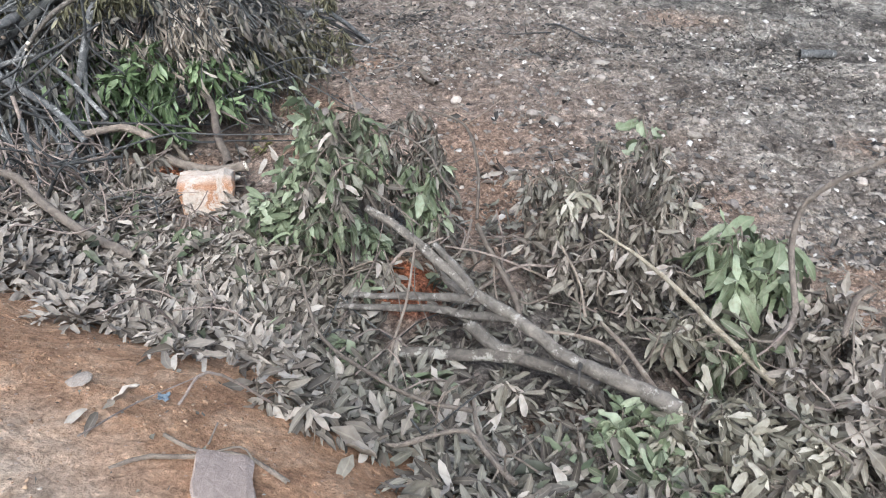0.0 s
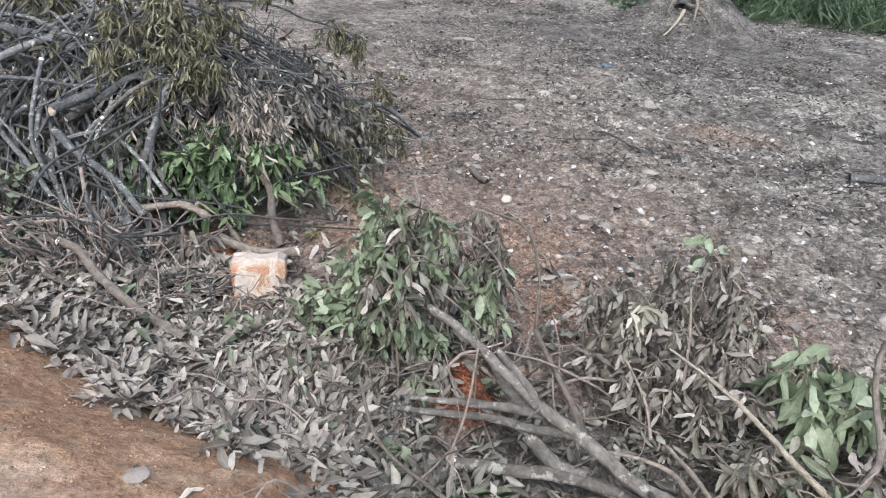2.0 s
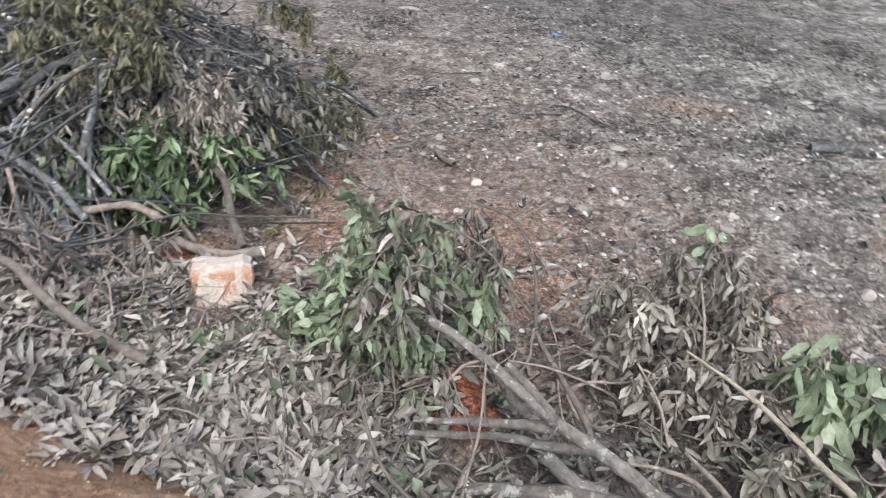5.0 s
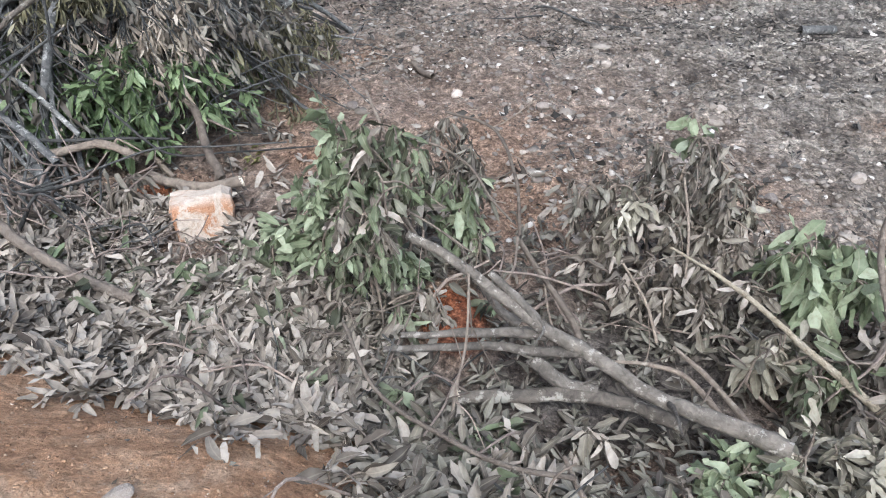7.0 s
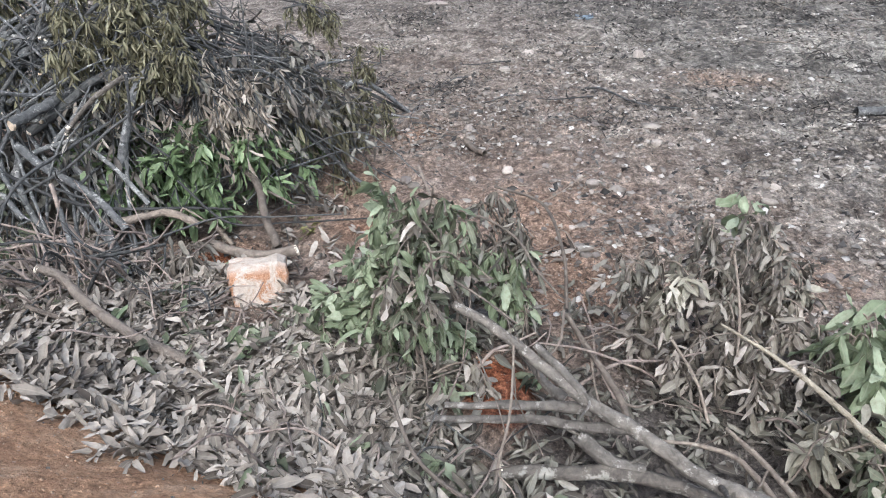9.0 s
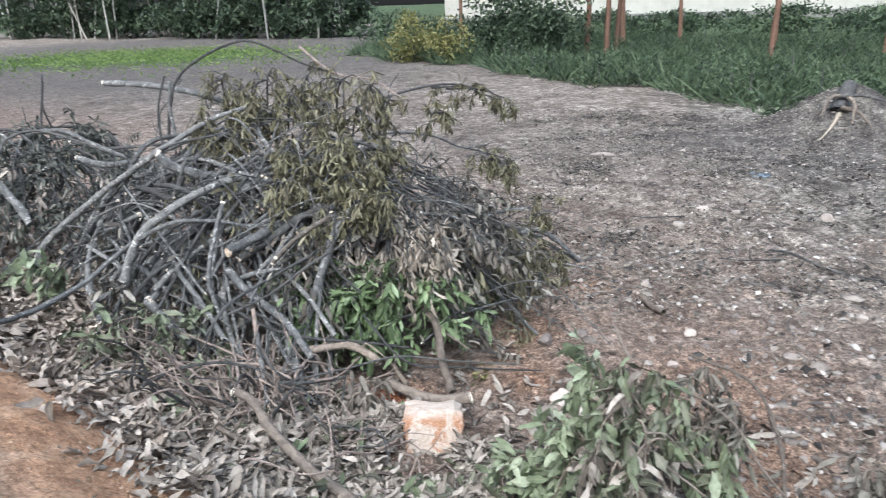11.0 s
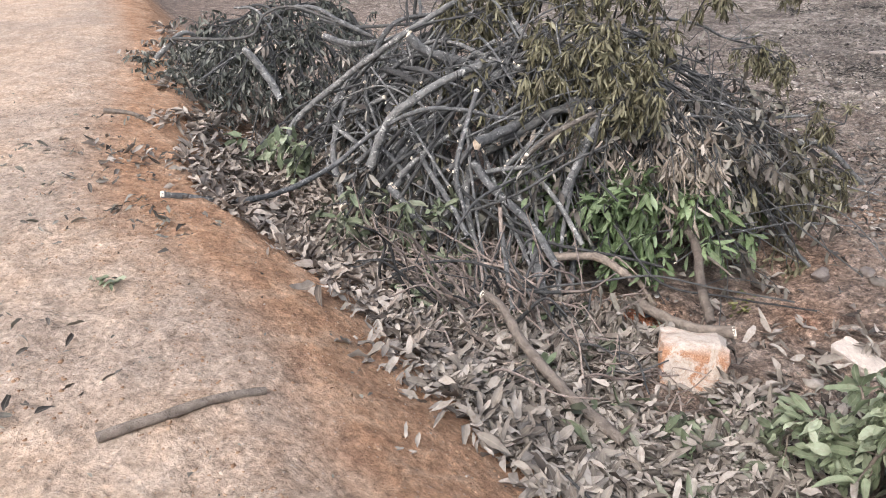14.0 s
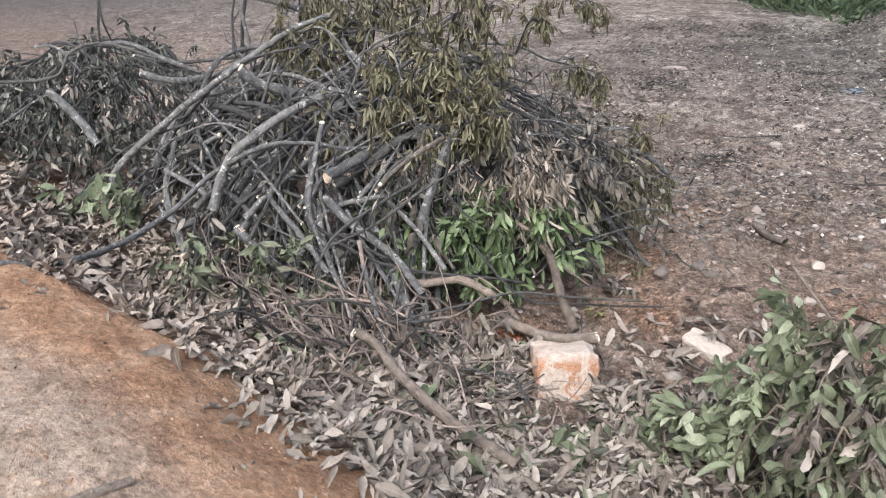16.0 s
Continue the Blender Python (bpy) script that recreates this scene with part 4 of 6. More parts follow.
branch(((-2.54, 4.25, 0.14), (-2.35, 4.15, 0.02), (-2.16, 4.05, -0.17)), 0.014, 0.016, 0, BARK, "cut_branch", "grey stick leaning in the heap's front", "branches of the brush heap", twigs=1)
branch(((-2.80, 3.95, -0.03), (-2.53, 4.00, 0.10), (-2.29, 4.08, 0.27), (-2.08, 4.15, 0.39)), 0.009, 0.007, 0, BARK_DARK, "cut_branch", "thin dark twiggy branch in the brush heap", "branches of the brush heap", twigs=1)
branch(((-2.83, 4.15, 0.62), (-2.86, 4.02, 0.40), (-2.88, 3.95, 0.19), (-2.81, 3.90, -0.03)), 0.015, 0.013, 1, BARK, "cut_branch", "slim grey branch arching over the brush heap", "branches of the brush heap", twigs=1)
branch(((-2.59, 3.90, 0.05), (-2.53, 3.80, -0.12), (-2.45, 3.75, -0.22), (-2.36, 3.70, -0.35)), 0.012, 0.01, 0, BARK_TWIG, "cut_branch", "thin brown twig at the heap's foot", "branches of the brush heap", twigs=1)
branch(((-3.23, 3.75, -0.34), (-2.85, 3.72, -0.25), (-2.50, 3.70, -0.20), (-2.29, 3.68, -0.26)), 0.01, 0.008, 0, BARK_TWIG, "cut_branch", "thin brown twig at the heap's foot", "branches of the brush heap", twigs=1)
branch(((-2.60, 3.45, -0.44), (-2.38, 3.30, -0.47), (-2.18, 3.20, -0.42)), 0.018, 0.016, 0, BARK_BROWN, "cut_branch", "weathered brown stick lying on the dead leaves", "branches of the brush heap", twigs=1)
branch(((-2.27, 3.70, -0.28), (-2.00, 3.85, -0.26), (-1.75, 4.00, -0.25), (-1.46, 4.10, -0.31), (-1.07, 4.20, -0.36)), 0.007, 0.005, 0, BARK_DARK, "cut_branch", "thin dark twiggy branch in the brush heap", "branches of the brush heap", twigs=1)
branch(((-2.29, 3.95, -0.23), (-2.09, 4.05, -0.23), (-1.94, 4.00, -0.25), (-1.85, 3.95, -0.27)), 0.024, 0.02, 0, BARK_BROWN, "cut_branch", "weathered brown stick lying on the dead leaves", "branches of the brush heap", twigs=1)

branch(((-3.94, 5.35, 0.74), (-3.88, 5.35, 1.00), (-3.81, 5.40, 1.21), (-3.59, 5.45, 1.37), (-3.28, 5.50, 1.47), (-3.01, 5.50, 1.39), (-2.80, 5.50, 1.29), (-2.56, 5.55, 1.21)), 0.014, 0.006, 0, BARK_DARK, "cut_branch", "thin dark branch bent into a high arch over the heap", "branches of the brush heap", twigs=1)
branch(((-4.62, 5.60, 1.16), (-4.22, 5.60, 1.14), (-3.83, 5.60, 1.08), (-3.54, 5.60, 1.00)), 0.024, 0.022, 1, BARK, "cut_branch", "thick grey-barked branch sticking out of the brush heap", "branches of the brush heap", twigs=1)
branch(((-3.97, 5.30, 0.72), (-3.95, 5.30, 0.94), (-3.90, 5.35, 1.04)), 0.008, 0.005, 0, BARK_DARK, "cut_branch", "thin dark twiggy branch in the brush heap", "branches of the brush heap", twigs=1)
branch(((-2.83, 5.50, 1.42), (-2.65, 5.45, 1.29), (-2.48, 5.40, 1.22), (-2.23, 5.35, 1.19), (-2.00, 5.30, 1.06)), 0.009, 0.006, 0, BARK_TWIG, "cut_branch", "slim grey branch arching over the brush heap", "branches of the brush heap", twigs=1)
branch(((-5.50, 5.80, 0.71), (-5.46, 5.80, 0.91), (-5.38, 5.80, 1.13), (-5.39, 5.80, 1.18)), 0.01, 0.006, 0, BARK_DARK, "cut_branch", "thin dark twiggy branch in the brush heap", "branches of the brush heap", twigs=1)
branch(((-5.03, 5.20, 0.83), (-4.72, 5.15, 0.85), (-4.42, 5.10, 0.76), (-4.08, 5.00, 0.68)), 0.018, 0.014, 0, BARK, "cut_branch", "slim grey branch arching over the brush heap", "branches of the brush heap", twigs=1)

branch(((-0.10, 2.50, -0.02), (-0.01, 2.42, -0.08), (0.06, 2.34, -0.13)), .014, .02, 0, BARK_LIMB, "fallen_limb", "broken grey-brown stub forking from the limb in the ditch", "limbs in the ditch", twigs=1)

# ---- brush heaps: loose sticks and leafy boughs ----
HEAP = ((-3.0, 5.6), 2.0, 1.65, 1.4, -0.55)
HEAP_2 = ((-5.95, 6.2), 1.5, 1.45, 1.1, -0.4)


def heap_top(heap, x, y):
    (cx, cy), rx, ry, h, b = heap
    r = ((x - cx) / rx) ** 2 + ((y - cy) / ry) ** 2
    w = np.sqrt(np.clip((cy - y) / ry, 0, 1))
    return b + h * (w * np.sqrt(np.clip(1 - r, 0, 1)) + (1 - w) * (1 - np.sqrt(np.clip(r, 0, 1)) ** 1.7))


def loose_sticks(heap, n, seed, low, high, lean, label, group, thin=1.0, lift=0.0, name="cut_branch"):
    """Sticks stacked in a heap, butts outwards and down, tips towards its crown."""
    r = np.random.default_rng(seed)
    (cx, cy), rx, ry, h, b = heap
    for _ in range(n):
        a = radians(r.uniform(low, high))
        k = r.uniform(0.45, 1.0)
        x0, y0 = cx + rx * k * math.cos(a), cy + ry * k * math.sin(a)
        z0 = max(float(ground_height(x0, y0)) + 0.02, float(heap_top(heap, x0, y0)) - r.uniform(-0.05, 0.22) + lift)
        a2 = radians(r.normal(48, 24) if r.random() < 0.5 else r.normal(128, 30))
        ln = r.uniform(0.45, 1.3)
        x1, y1 = x0 + ln * math.cos(a2), y0 + ln * math.sin(a2) * 0.8
        z1 = float(heap_top(heap, x1, y1)) + r.uniform(-0.12, 0.14) + lift
        mid = np.array([(x0 + x1) / 2, (y0 + y1) / 2, (z0 + z1) / 2 + r.uniform(0.02, 0.2)]) + r.normal(0, 0.07, 3)
        r0 = r.choice([0.007, 0.011, 0.016, 0.022, 0.029], p=[0.2, 0.22, 0.26, 0.2, 0.12]) * thin
        branch(((x0, y0, z0), tuple(mid), (x1, y1, z1)), r0, r0 * 0.6, 1 if r.random() < 0.85 else 0, BARK if r.random() < 0.5 else BARK_DARK,
               name, label, group, category="branch" if name == "cut_branch" else "twig", twigs=int(r.integers(0, 3)))


def bough(points, r0, mat, twigs, leaf, name="leafy_bough", label="", group="", reach=0.35, hang=0.6, per=9, stem=None, seed=None, width=0.3, stations=4, spread_out=1.0, tip=0.3):
    """A cut leafy bough: its stem, its side twigs and its leaves, which hang when they are wilted."""
    seed = next(seeds) if seed is None else seed
    r = np.random.default_rng(seed)
    base = np.asarray(points[0], float)
    v, q, line, way, radius = tube(np.asarray(points, float) - base, r0, 0.004, 7, seed=seed)
    ob = new(name, mesh_from(name, v, q, stem or BARK_DARK))
    ob.location = base
    tagged(ob, label=label, category="bough", group=group)
    P, D, N = [], [], []
    for t in range(twigs):
        i = int(len(line) * r.uniform(tip, 0.99))
        d = unit(way[i] * 0.6 + r.normal(0, 0.75 * spread_out, 3) + np.array([0, 0, -0.9 * hang ** 3]))
        ln = reach * r.uniform(0.6, 1.25)
        p0 = line[i]
        pts = [p0, p0 + d * ln * 0.5, p0 + d * ln + np.array([0, 0, -ln * 0.45 * hang])]
        tv, tq, tl, tw, _ = tube(pts, 0.005, 0.002, 5, 7, seed=seed + t)
        part("twig", mesh_from("twig", tv, tq, stem or BARK_DARK), ob)
        lat = unit(np.cross(tw[3], np.array([0, 0, 1.0]) + r.normal(0, 0.5, 3)))
        lat2 = np.cross(tw[3], lat)
        for k in range(per):
            j = int((0.5 + 0.5 * (k + 1) / per) * (len(tl) - 1))
            around = 2.4 * k + r.normal(0, 0.3)
            out = unit(tw[j] * (0.25 + 0.6 * (k + 1) / per) + (lat * math.cos(around) + lat2 * math.sin(around)) * 0.8 + r.normal(0, 0.15, 3))
            P.append(tl[j] + r.normal(0, 0.008, 3))
            D.append(unit(out * (1 - (0.5 if hang < 0.85 else 0.72) * hang) + r.normal(0, 0.22, 3) + np.array([0, 0, -1.0]) * hang * r.uniform(0.1, 1.2)))
            N.append(unit(np.array([0, 0, 1.0]) + r.normal(0, 0.5, 3) + out * hang))
    P, D, N = np.array(P), np.array(D), np.array(N)
    floor = ground_height(P[:, 0] + base[0], P[:, 1] + base[1]) - base[2] + 0.02
    P[:, 2] = np.maximum(P[:, 2], floor + 0.02)
    n = len(P)
    L = leaf * r.uniform(0.55, 1.25, n)
    tip = P[:, 2] + D[:, 2] * L
    low = ground_height(P[:, 0] + base[0], P[:, 1] + base[1]) - base[2] + 0.01
    D[:, 2] = np.where(tip < low, (low - P[:, 2]) / L, D[:, 2])
    me = leaves("leaves", P, D, N, L, L * width * r.uniform(0.8, 1.2, n), r.normal(0.15, 0.25, n), r.uniform(0.1, 0.8, n), mat, stations)
    part("leaves", me, ob, kind="stuff")
    return ob


def heap_boughs(heap, n, seed, low, high, mat, label, group, leaf, reach=0.34, hang=0.75, zmin=0.25, zmax=0.98, twigs=7, per=9, width=0.28, off=0.02):
    r = np.random.default_rng(seed)
    leaf, per = 1.22 * leaf, int(0.85 * per)
    (cx, cy), rx, ry, h, b = heap
    for _ in range(n):
        a = radians(r.uniform(low, high))
        k = math.sqrt(max(0.0, 1 - r.uniform(zmin, zmax) ** 2))
        x1, y1 = cx + rx * k * math.cos(a), cy + ry * k * math.sin(a)
        z1 = float(heap_top(heap, x1, y1)) + off + r.uniform(-0.06, 0.08)
        to = np.array([cx - x1, cy - y1, 0.0])
        to = unit(to + r.normal(0, 0.35, 3) * np.array([1, 1, 0]))
        p0 = np.array([x1, y1, z1]) + to * r.uniform(0.4, 0.7)
        p0[2] = float(heap_top(heap, p0[0], p0[1])) - 0.02
        m = (p0 + (x1, y1, z1)) / 2 + (0, 0, 0.07)
        bough((tuple(p0), tuple(m), (x1, y1, z1)), r.uniform(0.007, 0.013), mat, twigs, leaf, "leafy_bough", label, group, reach, hang, per, width=width)


IN_HEAP = "boughs of the brush heap"
loose_sticks(HEAP, 150, 11, 185, 290, 0.3, "slim grey cut stick stacked in the brush heap", "sticks of the brush heap")
loose_sticks(HEAP, 60, 12, -60, 185, 0.3, "slim grey cut stick stacked in the brush heap", "sticks of the brush heap")
loose_sticks(HEAP, 60, 15, -85, 25, 0.3, "thin bare twig stacked in the brush heap", "twigs of the brush heap", 0.34, 0.07, "bare_twig")
loose_sticks(HEAP, 90, 16, 190, 300, 0.3, "thin bare twig stacked in the brush heap", "twigs of the brush heap", 0.42, 0.1, "bare_twig")
heap_boughs(HEAP, 15, 21, -72, 20, LEAF_DARK, "withered bough with limp grey-brown leaves on the heap", IN_HEAP, 0.08, zmin=0.42, zmax=0.8)
heap_boughs(HEAP, 8, 22, -70, 0, LEAF_MID, "withered bough with limp dry grey leaves on the heap", IN_HEAP, 0.08, zmin=0.42, zmax=0.75, off=0.03)
heap_boughs(HEAP, 9, 33, -45, 45, LEAF_DARK, "withered bough with small limp brown leaves on the heap", IN_HEAP, 0.075, zmin=0.05, zmax=0.85, twigs=9, per=12)
heap_boughs(HEAP, 8, 23, -66, -40, LEAF_TAN, "dry bough with hanging tan leaves on the heap", IN_HEAP, 0.07, zmin=0.42, zmax=0.65, off=0.06, hang=1.0, width=0.17, per=15)
heap_boughs(HEAP, 6, 24, -110, -30, LEAF_OLIVE, "yellowed bough with narrow drooping leaves on the heap", IN_HEAP, 0.075, zmin=0.6, zmax=0.97, off=0.06, hang=0.95, reach=0.3, width=0.2, twigs=8, per=12)
heap_boughs(HEAP, 9, 25, -30, 25, LEAF_OLIVE, "yellowed bough with narrow drooping leaves on the heap", IN_HEAP, 0.085, zmin=0.1, zmax=0.5, off=0.05, hang=0.95, reach=0.25, width=0.2, twigs=6, per=11)
heap_boughs(HEAP, 16, 26, 20, 200, LEAF_DARK, "withered bough with limp grey-brown leaves on the heap", IN_HEAP, 0.105, zmin=0.1, zmax=0.9)
heap_boughs(HEAP, 10, 27, 195, 270, LEAF_DARK, "withered bough with limp grey-brown leaves on the heap", IN_HEAP, 0.09, zmin=0.05, zmax=0.6, off=-0.3)
heap_boughs(HEAP_2, 14, 35, 200, 350, LEAF_GREY, "withered grey bough piled beside the road", "boughs of the second heap", 0.065, zmin=0.15, zmax=0.9, twigs=9, per=12)
heap_boughs(HEAP_2, 32, 28, 0, 360, LEAF_GREY, "withered dark bough piled beside the road", "boughs of the second heap", 0.068, zmin=0.15, zmax=0.98, twigs=9, per=12)
heap_boughs(HEAP_2, 14, 30, 200, 360, LEAF_GREY, "wilting grey-green bough piled beside the road", "boughs of the second heap", 0.068, zmin=0.15, zmax=0.95, off=0.05, twigs=10, per=12)
heap_boughs(HEAP_2, 8, 29, 190, 330, LEAF_DRY, "withered dry bough piled beside the road", "boughs of the second heap", 0.085, zmin=0.1, zmax=0.6)
loose_sticks(HEAP_2, 30, 13, 0, 360, 0.3, "slim grey cut stick stacked in the second heap", "sticks of the second heap")

for x, y, z in [(-2.9, 4.5, 0.0), (-2.7, 4.45, -0.05), (-2.5, 4.4, 0.1), (-3.1, 4.4, -0.1), (-2.75, 4.6, 0.2), (-3.3, 4.5, 0.0), (-2.6, 4.3, -0.2), (-2.9, 4.3, -0.25)]:
    p = np.array([x, y, z])
    bough((tuple(p + (-0.1, 0.45, 0.1)), tuple(p + (0, 0.2, 0.08)), tuple(p)), 0.008, LEAF_DARK, 6, 0.13, "leafy_bough", "withered bough with limp grey-brown leaves on the heap", IN_HEAP, 0.25, 0.6, 9, width=0.3)

for x, y, z in [(-1.91, 4.63, 0.33), (-1.78, 4.65, 0.3), (-1.69, 4.71, 0.24), (-1.82, 4.53, 0.2), (-1.69, 4.55, 0.15), (-1.92, 4.5, 0.19), (-1.59, 4.64, 0.16)]:
    p = np.array([x, y, z])
    bough((tuple(p + (-0.15, 0.35, 0.0)), tuple(p + (-0.05, 0.15, 0.08)), tuple(p + (0, 0, 0.04))), 0.008, LEAF_TAN, 10, 0.1, "leafy_bough", "dry bough with hanging tan leaves on the heap", IN_HEAP, 0.15, 1.0, 14, width=0.17)

# a fan of poles leaning on the heap's front, butts up
r = np.random.default_rng(34)
for k in range(17):
    x, y = r.uniform(-3.1, -2.15), r.uniform(3.66, 3.95)
    top = np.array([x + r.normal(-0.25, 0.45), y + r.uniform(0.5, 1.0), r.uniform(0.0, 0.5)])
    foot = np.array([x, y, float(ground_height(x, y)) + 0.02])
    r0 = r.choice([0.008, 0.011, 0.015, 0.022])
    branch((tuple(top), tuple((top + foot) / 2 + r.normal(0, 0.06, 3) + (0, 0, 0.05)), tuple(foot)), r0, r0 * 0.7, 1, BARK if k % 2 else BARK_DARK, "cut_branch", "grey cut pole leaning on the heap's front", "sticks of the brush heap", twigs=1)

# fresh green boughs tucked under the heap's front
r = np.random.default_rng(31)
for x, y, z in [(-2.38, 4.2, -0.2), (-2.15, 4.24, -0.18), (-1.95, 4.27, -0.24), (-1.75, 4.36, -0.2), (-1.52, 4.5, -0.24), (-1.4, 4.78, -0.28), (-2.25, 4.2, -0.3), (-1.62, 4.45, -0.1), (-1.95, 4.35, -0.08), (-2.5, 4.2, -0.12), (-2.3, 4.28, -0.06), (-2.1, 4.25, -0.1), (-2.05, 4.2, -0.28), (-1.85, 4.3, -0.32), (-1.62, 4.5, -0.3)]:
    p = np.array([x, y, z + 0.05])
    bough((tuple(p + (-0.25, 0.5, 0.12)), tuple(p + (-0.1, 0.25, 0.1)), tuple(p)), 0.009, LEAF_GREEN, 9, 0.125, "green_bough", "fresh green leafy bough tucked under the heap", IN_HEAP, 0.2, 0.5, 9, width=0.24, stations=5)
for x, y, z in [(-2.95, 3.85, -0.22), (-3.25, 3.8, -0.15), (-3.55, 3.75, -0.1)]:
    p = np.array([x, y, z])
    bough((tuple(p + (-0.1, 0.4, 0.1)), tuple(p + (0, 0.2, 0.08)), tuple(p)), 0.008, LEAF_WILT, 8, 0.1, "green_bough", "dull green leafy bough at the heap's foot", IN_HEAP, 0.24, 0.5, 8, width=0.3, stations=5)
for x, y, z in [(-4.6, 4.55, -0.1), (-4.75, 4.35, 0.0), (-4.45, 4.4, -0.1)]:
    p = np.array([x, y, z])
    bough((tuple(p + (0.1, 0.4, 0.1)), tuple(p + (0, 0.2, 0.08)), tuple(p)), 0.008, LEAF_PALE, 4, 0.13, "green_bough", "pale green leafy bough beside the road", IN_HEAP, 0.22, 0.5, 8, width=0.36)
# olive tufts on arched stems standing clear of the heap
for x, y, z in [(-3.05, 5.35, 0.85), (-2.43, 4.92, 0.56), (-2.31, 5.32, 0.57), (-2.04, 5.18, 0.38), (-2.95, 5.67, 0.95), (-3.3, 5.43, 0.91), (-3.5, 5.19, 0.84), (-2.5, 5.0, 0.66), (-2.25, 4.95, 0.5), (-2.1, 4.95, 0.28), (-3.1, 5.1, 0.9), (-2.35, 4.55, 0.4), (-2.23, 4.85, 0.52), (-2.64, 5.2, 0.8), (-2.42, 4.6, 0.5), (-2.61, 4.66, 0.74), (-2.58, 4.45, 0.56), (-2.21, 4.61, 0.52), (-2.26, 4.4, 0.38), (-2.14, 4.85, 0.6), (-2.03, 5.16, 0.68), (-1.86, 5.86, 0.78)]:
    p = np.array([x, y, z])
    bough((tuple(p + (-0.22, 0.32, -0.2)), tuple(p + (-0.1, 0.14, 0.06)), tuple(p + (0, 0, 0.1))), 0.008, LEAF_OLIVE, 11, 0.078, "leafy_bough", "yellowed bough tip with narrow drooping leaves", IN_HEAP, 0.17, 0.86, 22, width=0.17, stations=4, spread_out=1.35)

for x, y, z in [(-3.28, 5.40, 1.10), (-3.04, 5.40, 1.18), (-2.71, 5.35, 1.18), (-2.43, 5.30, 1.15), (-2.22, 5.30, 1.11), (-2.10, 5.30, 1.01), (-3.15, 5.30, 0.97), (-3.44, 5.45, 1.16), (-2.81, 5.25, 1.05), (-2.53, 5.20, 1.00), (-2.28, 5.20, 0.98)]:
    p = np.array([x, y, z])
    bough((tuple(p + (-0.18, 0.25, -0.25)), tuple(p + (-0.08, 0.1, 0.0)), tuple(p + (0, 0, 0.06))), 0.008, LEAF_OLIVE, 12, 0.08, "leafy_bough", "yellowed bough tip with narrow drooping leaves", IN_HEAP, 0.2, 0.88, 12, width=0.16, spread_out=1.25)

for x, y, z in [(-3.32, 4.90, 0.87), (-3.08, 4.90, 0.84), (-2.64, 4.75, 0.78), (-2.38, 4.70, 0.76), (-2.45, 4.60, 0.65), (-2.16, 4.55, 0.65), (-2.01, 4.60, 0.70), (-2.06, 4.40, 0.53), (-1.91, 4.45, 0.56), (-2.30, 4.80, 0.81)]:
    p = np.array([x, y, z])
    bough((tuple(p + (-0.15, 0.25, -0.15)), tuple(p + (-0.06, 0.1, 0.02)), tuple(p + (0, 0, 0.05))), 0.007, LEAF_OLIVE, 10, 0.078, "leafy_bough", "yellowed bough tip with narrow drooping leaves", IN_HEAP, 0.15, 0.86, 20, width=0.17, spread_out=1.35)

for a, b in [((-2.1, 6.6, 0.98), (-1.62, 7.13, 0.72)), ((-2.0, 6.75, 0.95), (-1.48, 7.25, 0.68)), ((-1.9, 7.1, 0.34), (-1.5, 6.95, 0.08)), ((-1.9, 7.1, 0.34), (-1.37, 6.95, 0.04)), ((-1.85, 6.9, 0.3), (-1.45, 7.0, 0.14)),
             ((-1.5, 6.2, -0.05), (-0.95, 6.3, -0.15)), ((-1.3, 5.9, -0.3), (-0.81, 5.8, -0.42)), ((-1.4, 5.8, -0.2), (-0.97, 5.72, -0.3)), ((-1.5, 5.6, -0.1), (-1.1, 5.48, -0.38)), ((-1.6, 5.5, 0.0), (-1.2, 5.35, -0.2))]:
    a, b = np.array(a), np.array(b)
    bough((tuple(a), tuple((a + b) / 2 + (0, 0, 0.1)), tuple(b + (0, 0, 0.1))), 0.008, LEAF_OLIVE, 11, 0.078, "leafy_bough", "yellowed bough tip with narrow drooping leaves", IN_HEAP, 0.17, 0.86, 22, width=0.17, stations=4, spread_out=1.35)
branch(((-2.75, 5.85, 0.75), (-2.4, 6.25, 0.95), (-2.0, 6.7, 1.0), (-1.75, 7.0, 0.92)), 0.014, 0.006, 0, BARK_DARK, "cut_branch", "thin dark twiggy branch in the brush heap", "branches of the brush heap", twigs=3)

# ---- the ditch: boughs among the fallen limbs ----
DITCH = "boughs in the ditch"


def ditch_bush(spots, mat, leaf, label, twigs=4, reach=0.1, hang=0.9, per=8, width=0.3, foot=(0.06, 0.1)):
    r = np.random.default_rng(next(seeds))
    for x, y, z in spots:
        fx, fy = x + foot[0] + r.normal(0, 0.08), y + foot[1] + r.normal(0, 0.06)
        g = float(ground_height(fx, fy))
        m = ((x + fx) / 2 + r.normal(0, 0.04), (y + fy) / 2 + r.normal(0, 0.04), (z + g) / 2 + 0.05)
        bough(((fx, fy, g), m, (x, y, max(z, float(ground_height(x, y)) + 0.06))), 0.008, mat, twigs + 2, leaf * 0.74, "leafy_bough", label, DITCH, reach, hang, per, BARK_BROWN, width=width * 0.9, stations=5, tip=0.72)


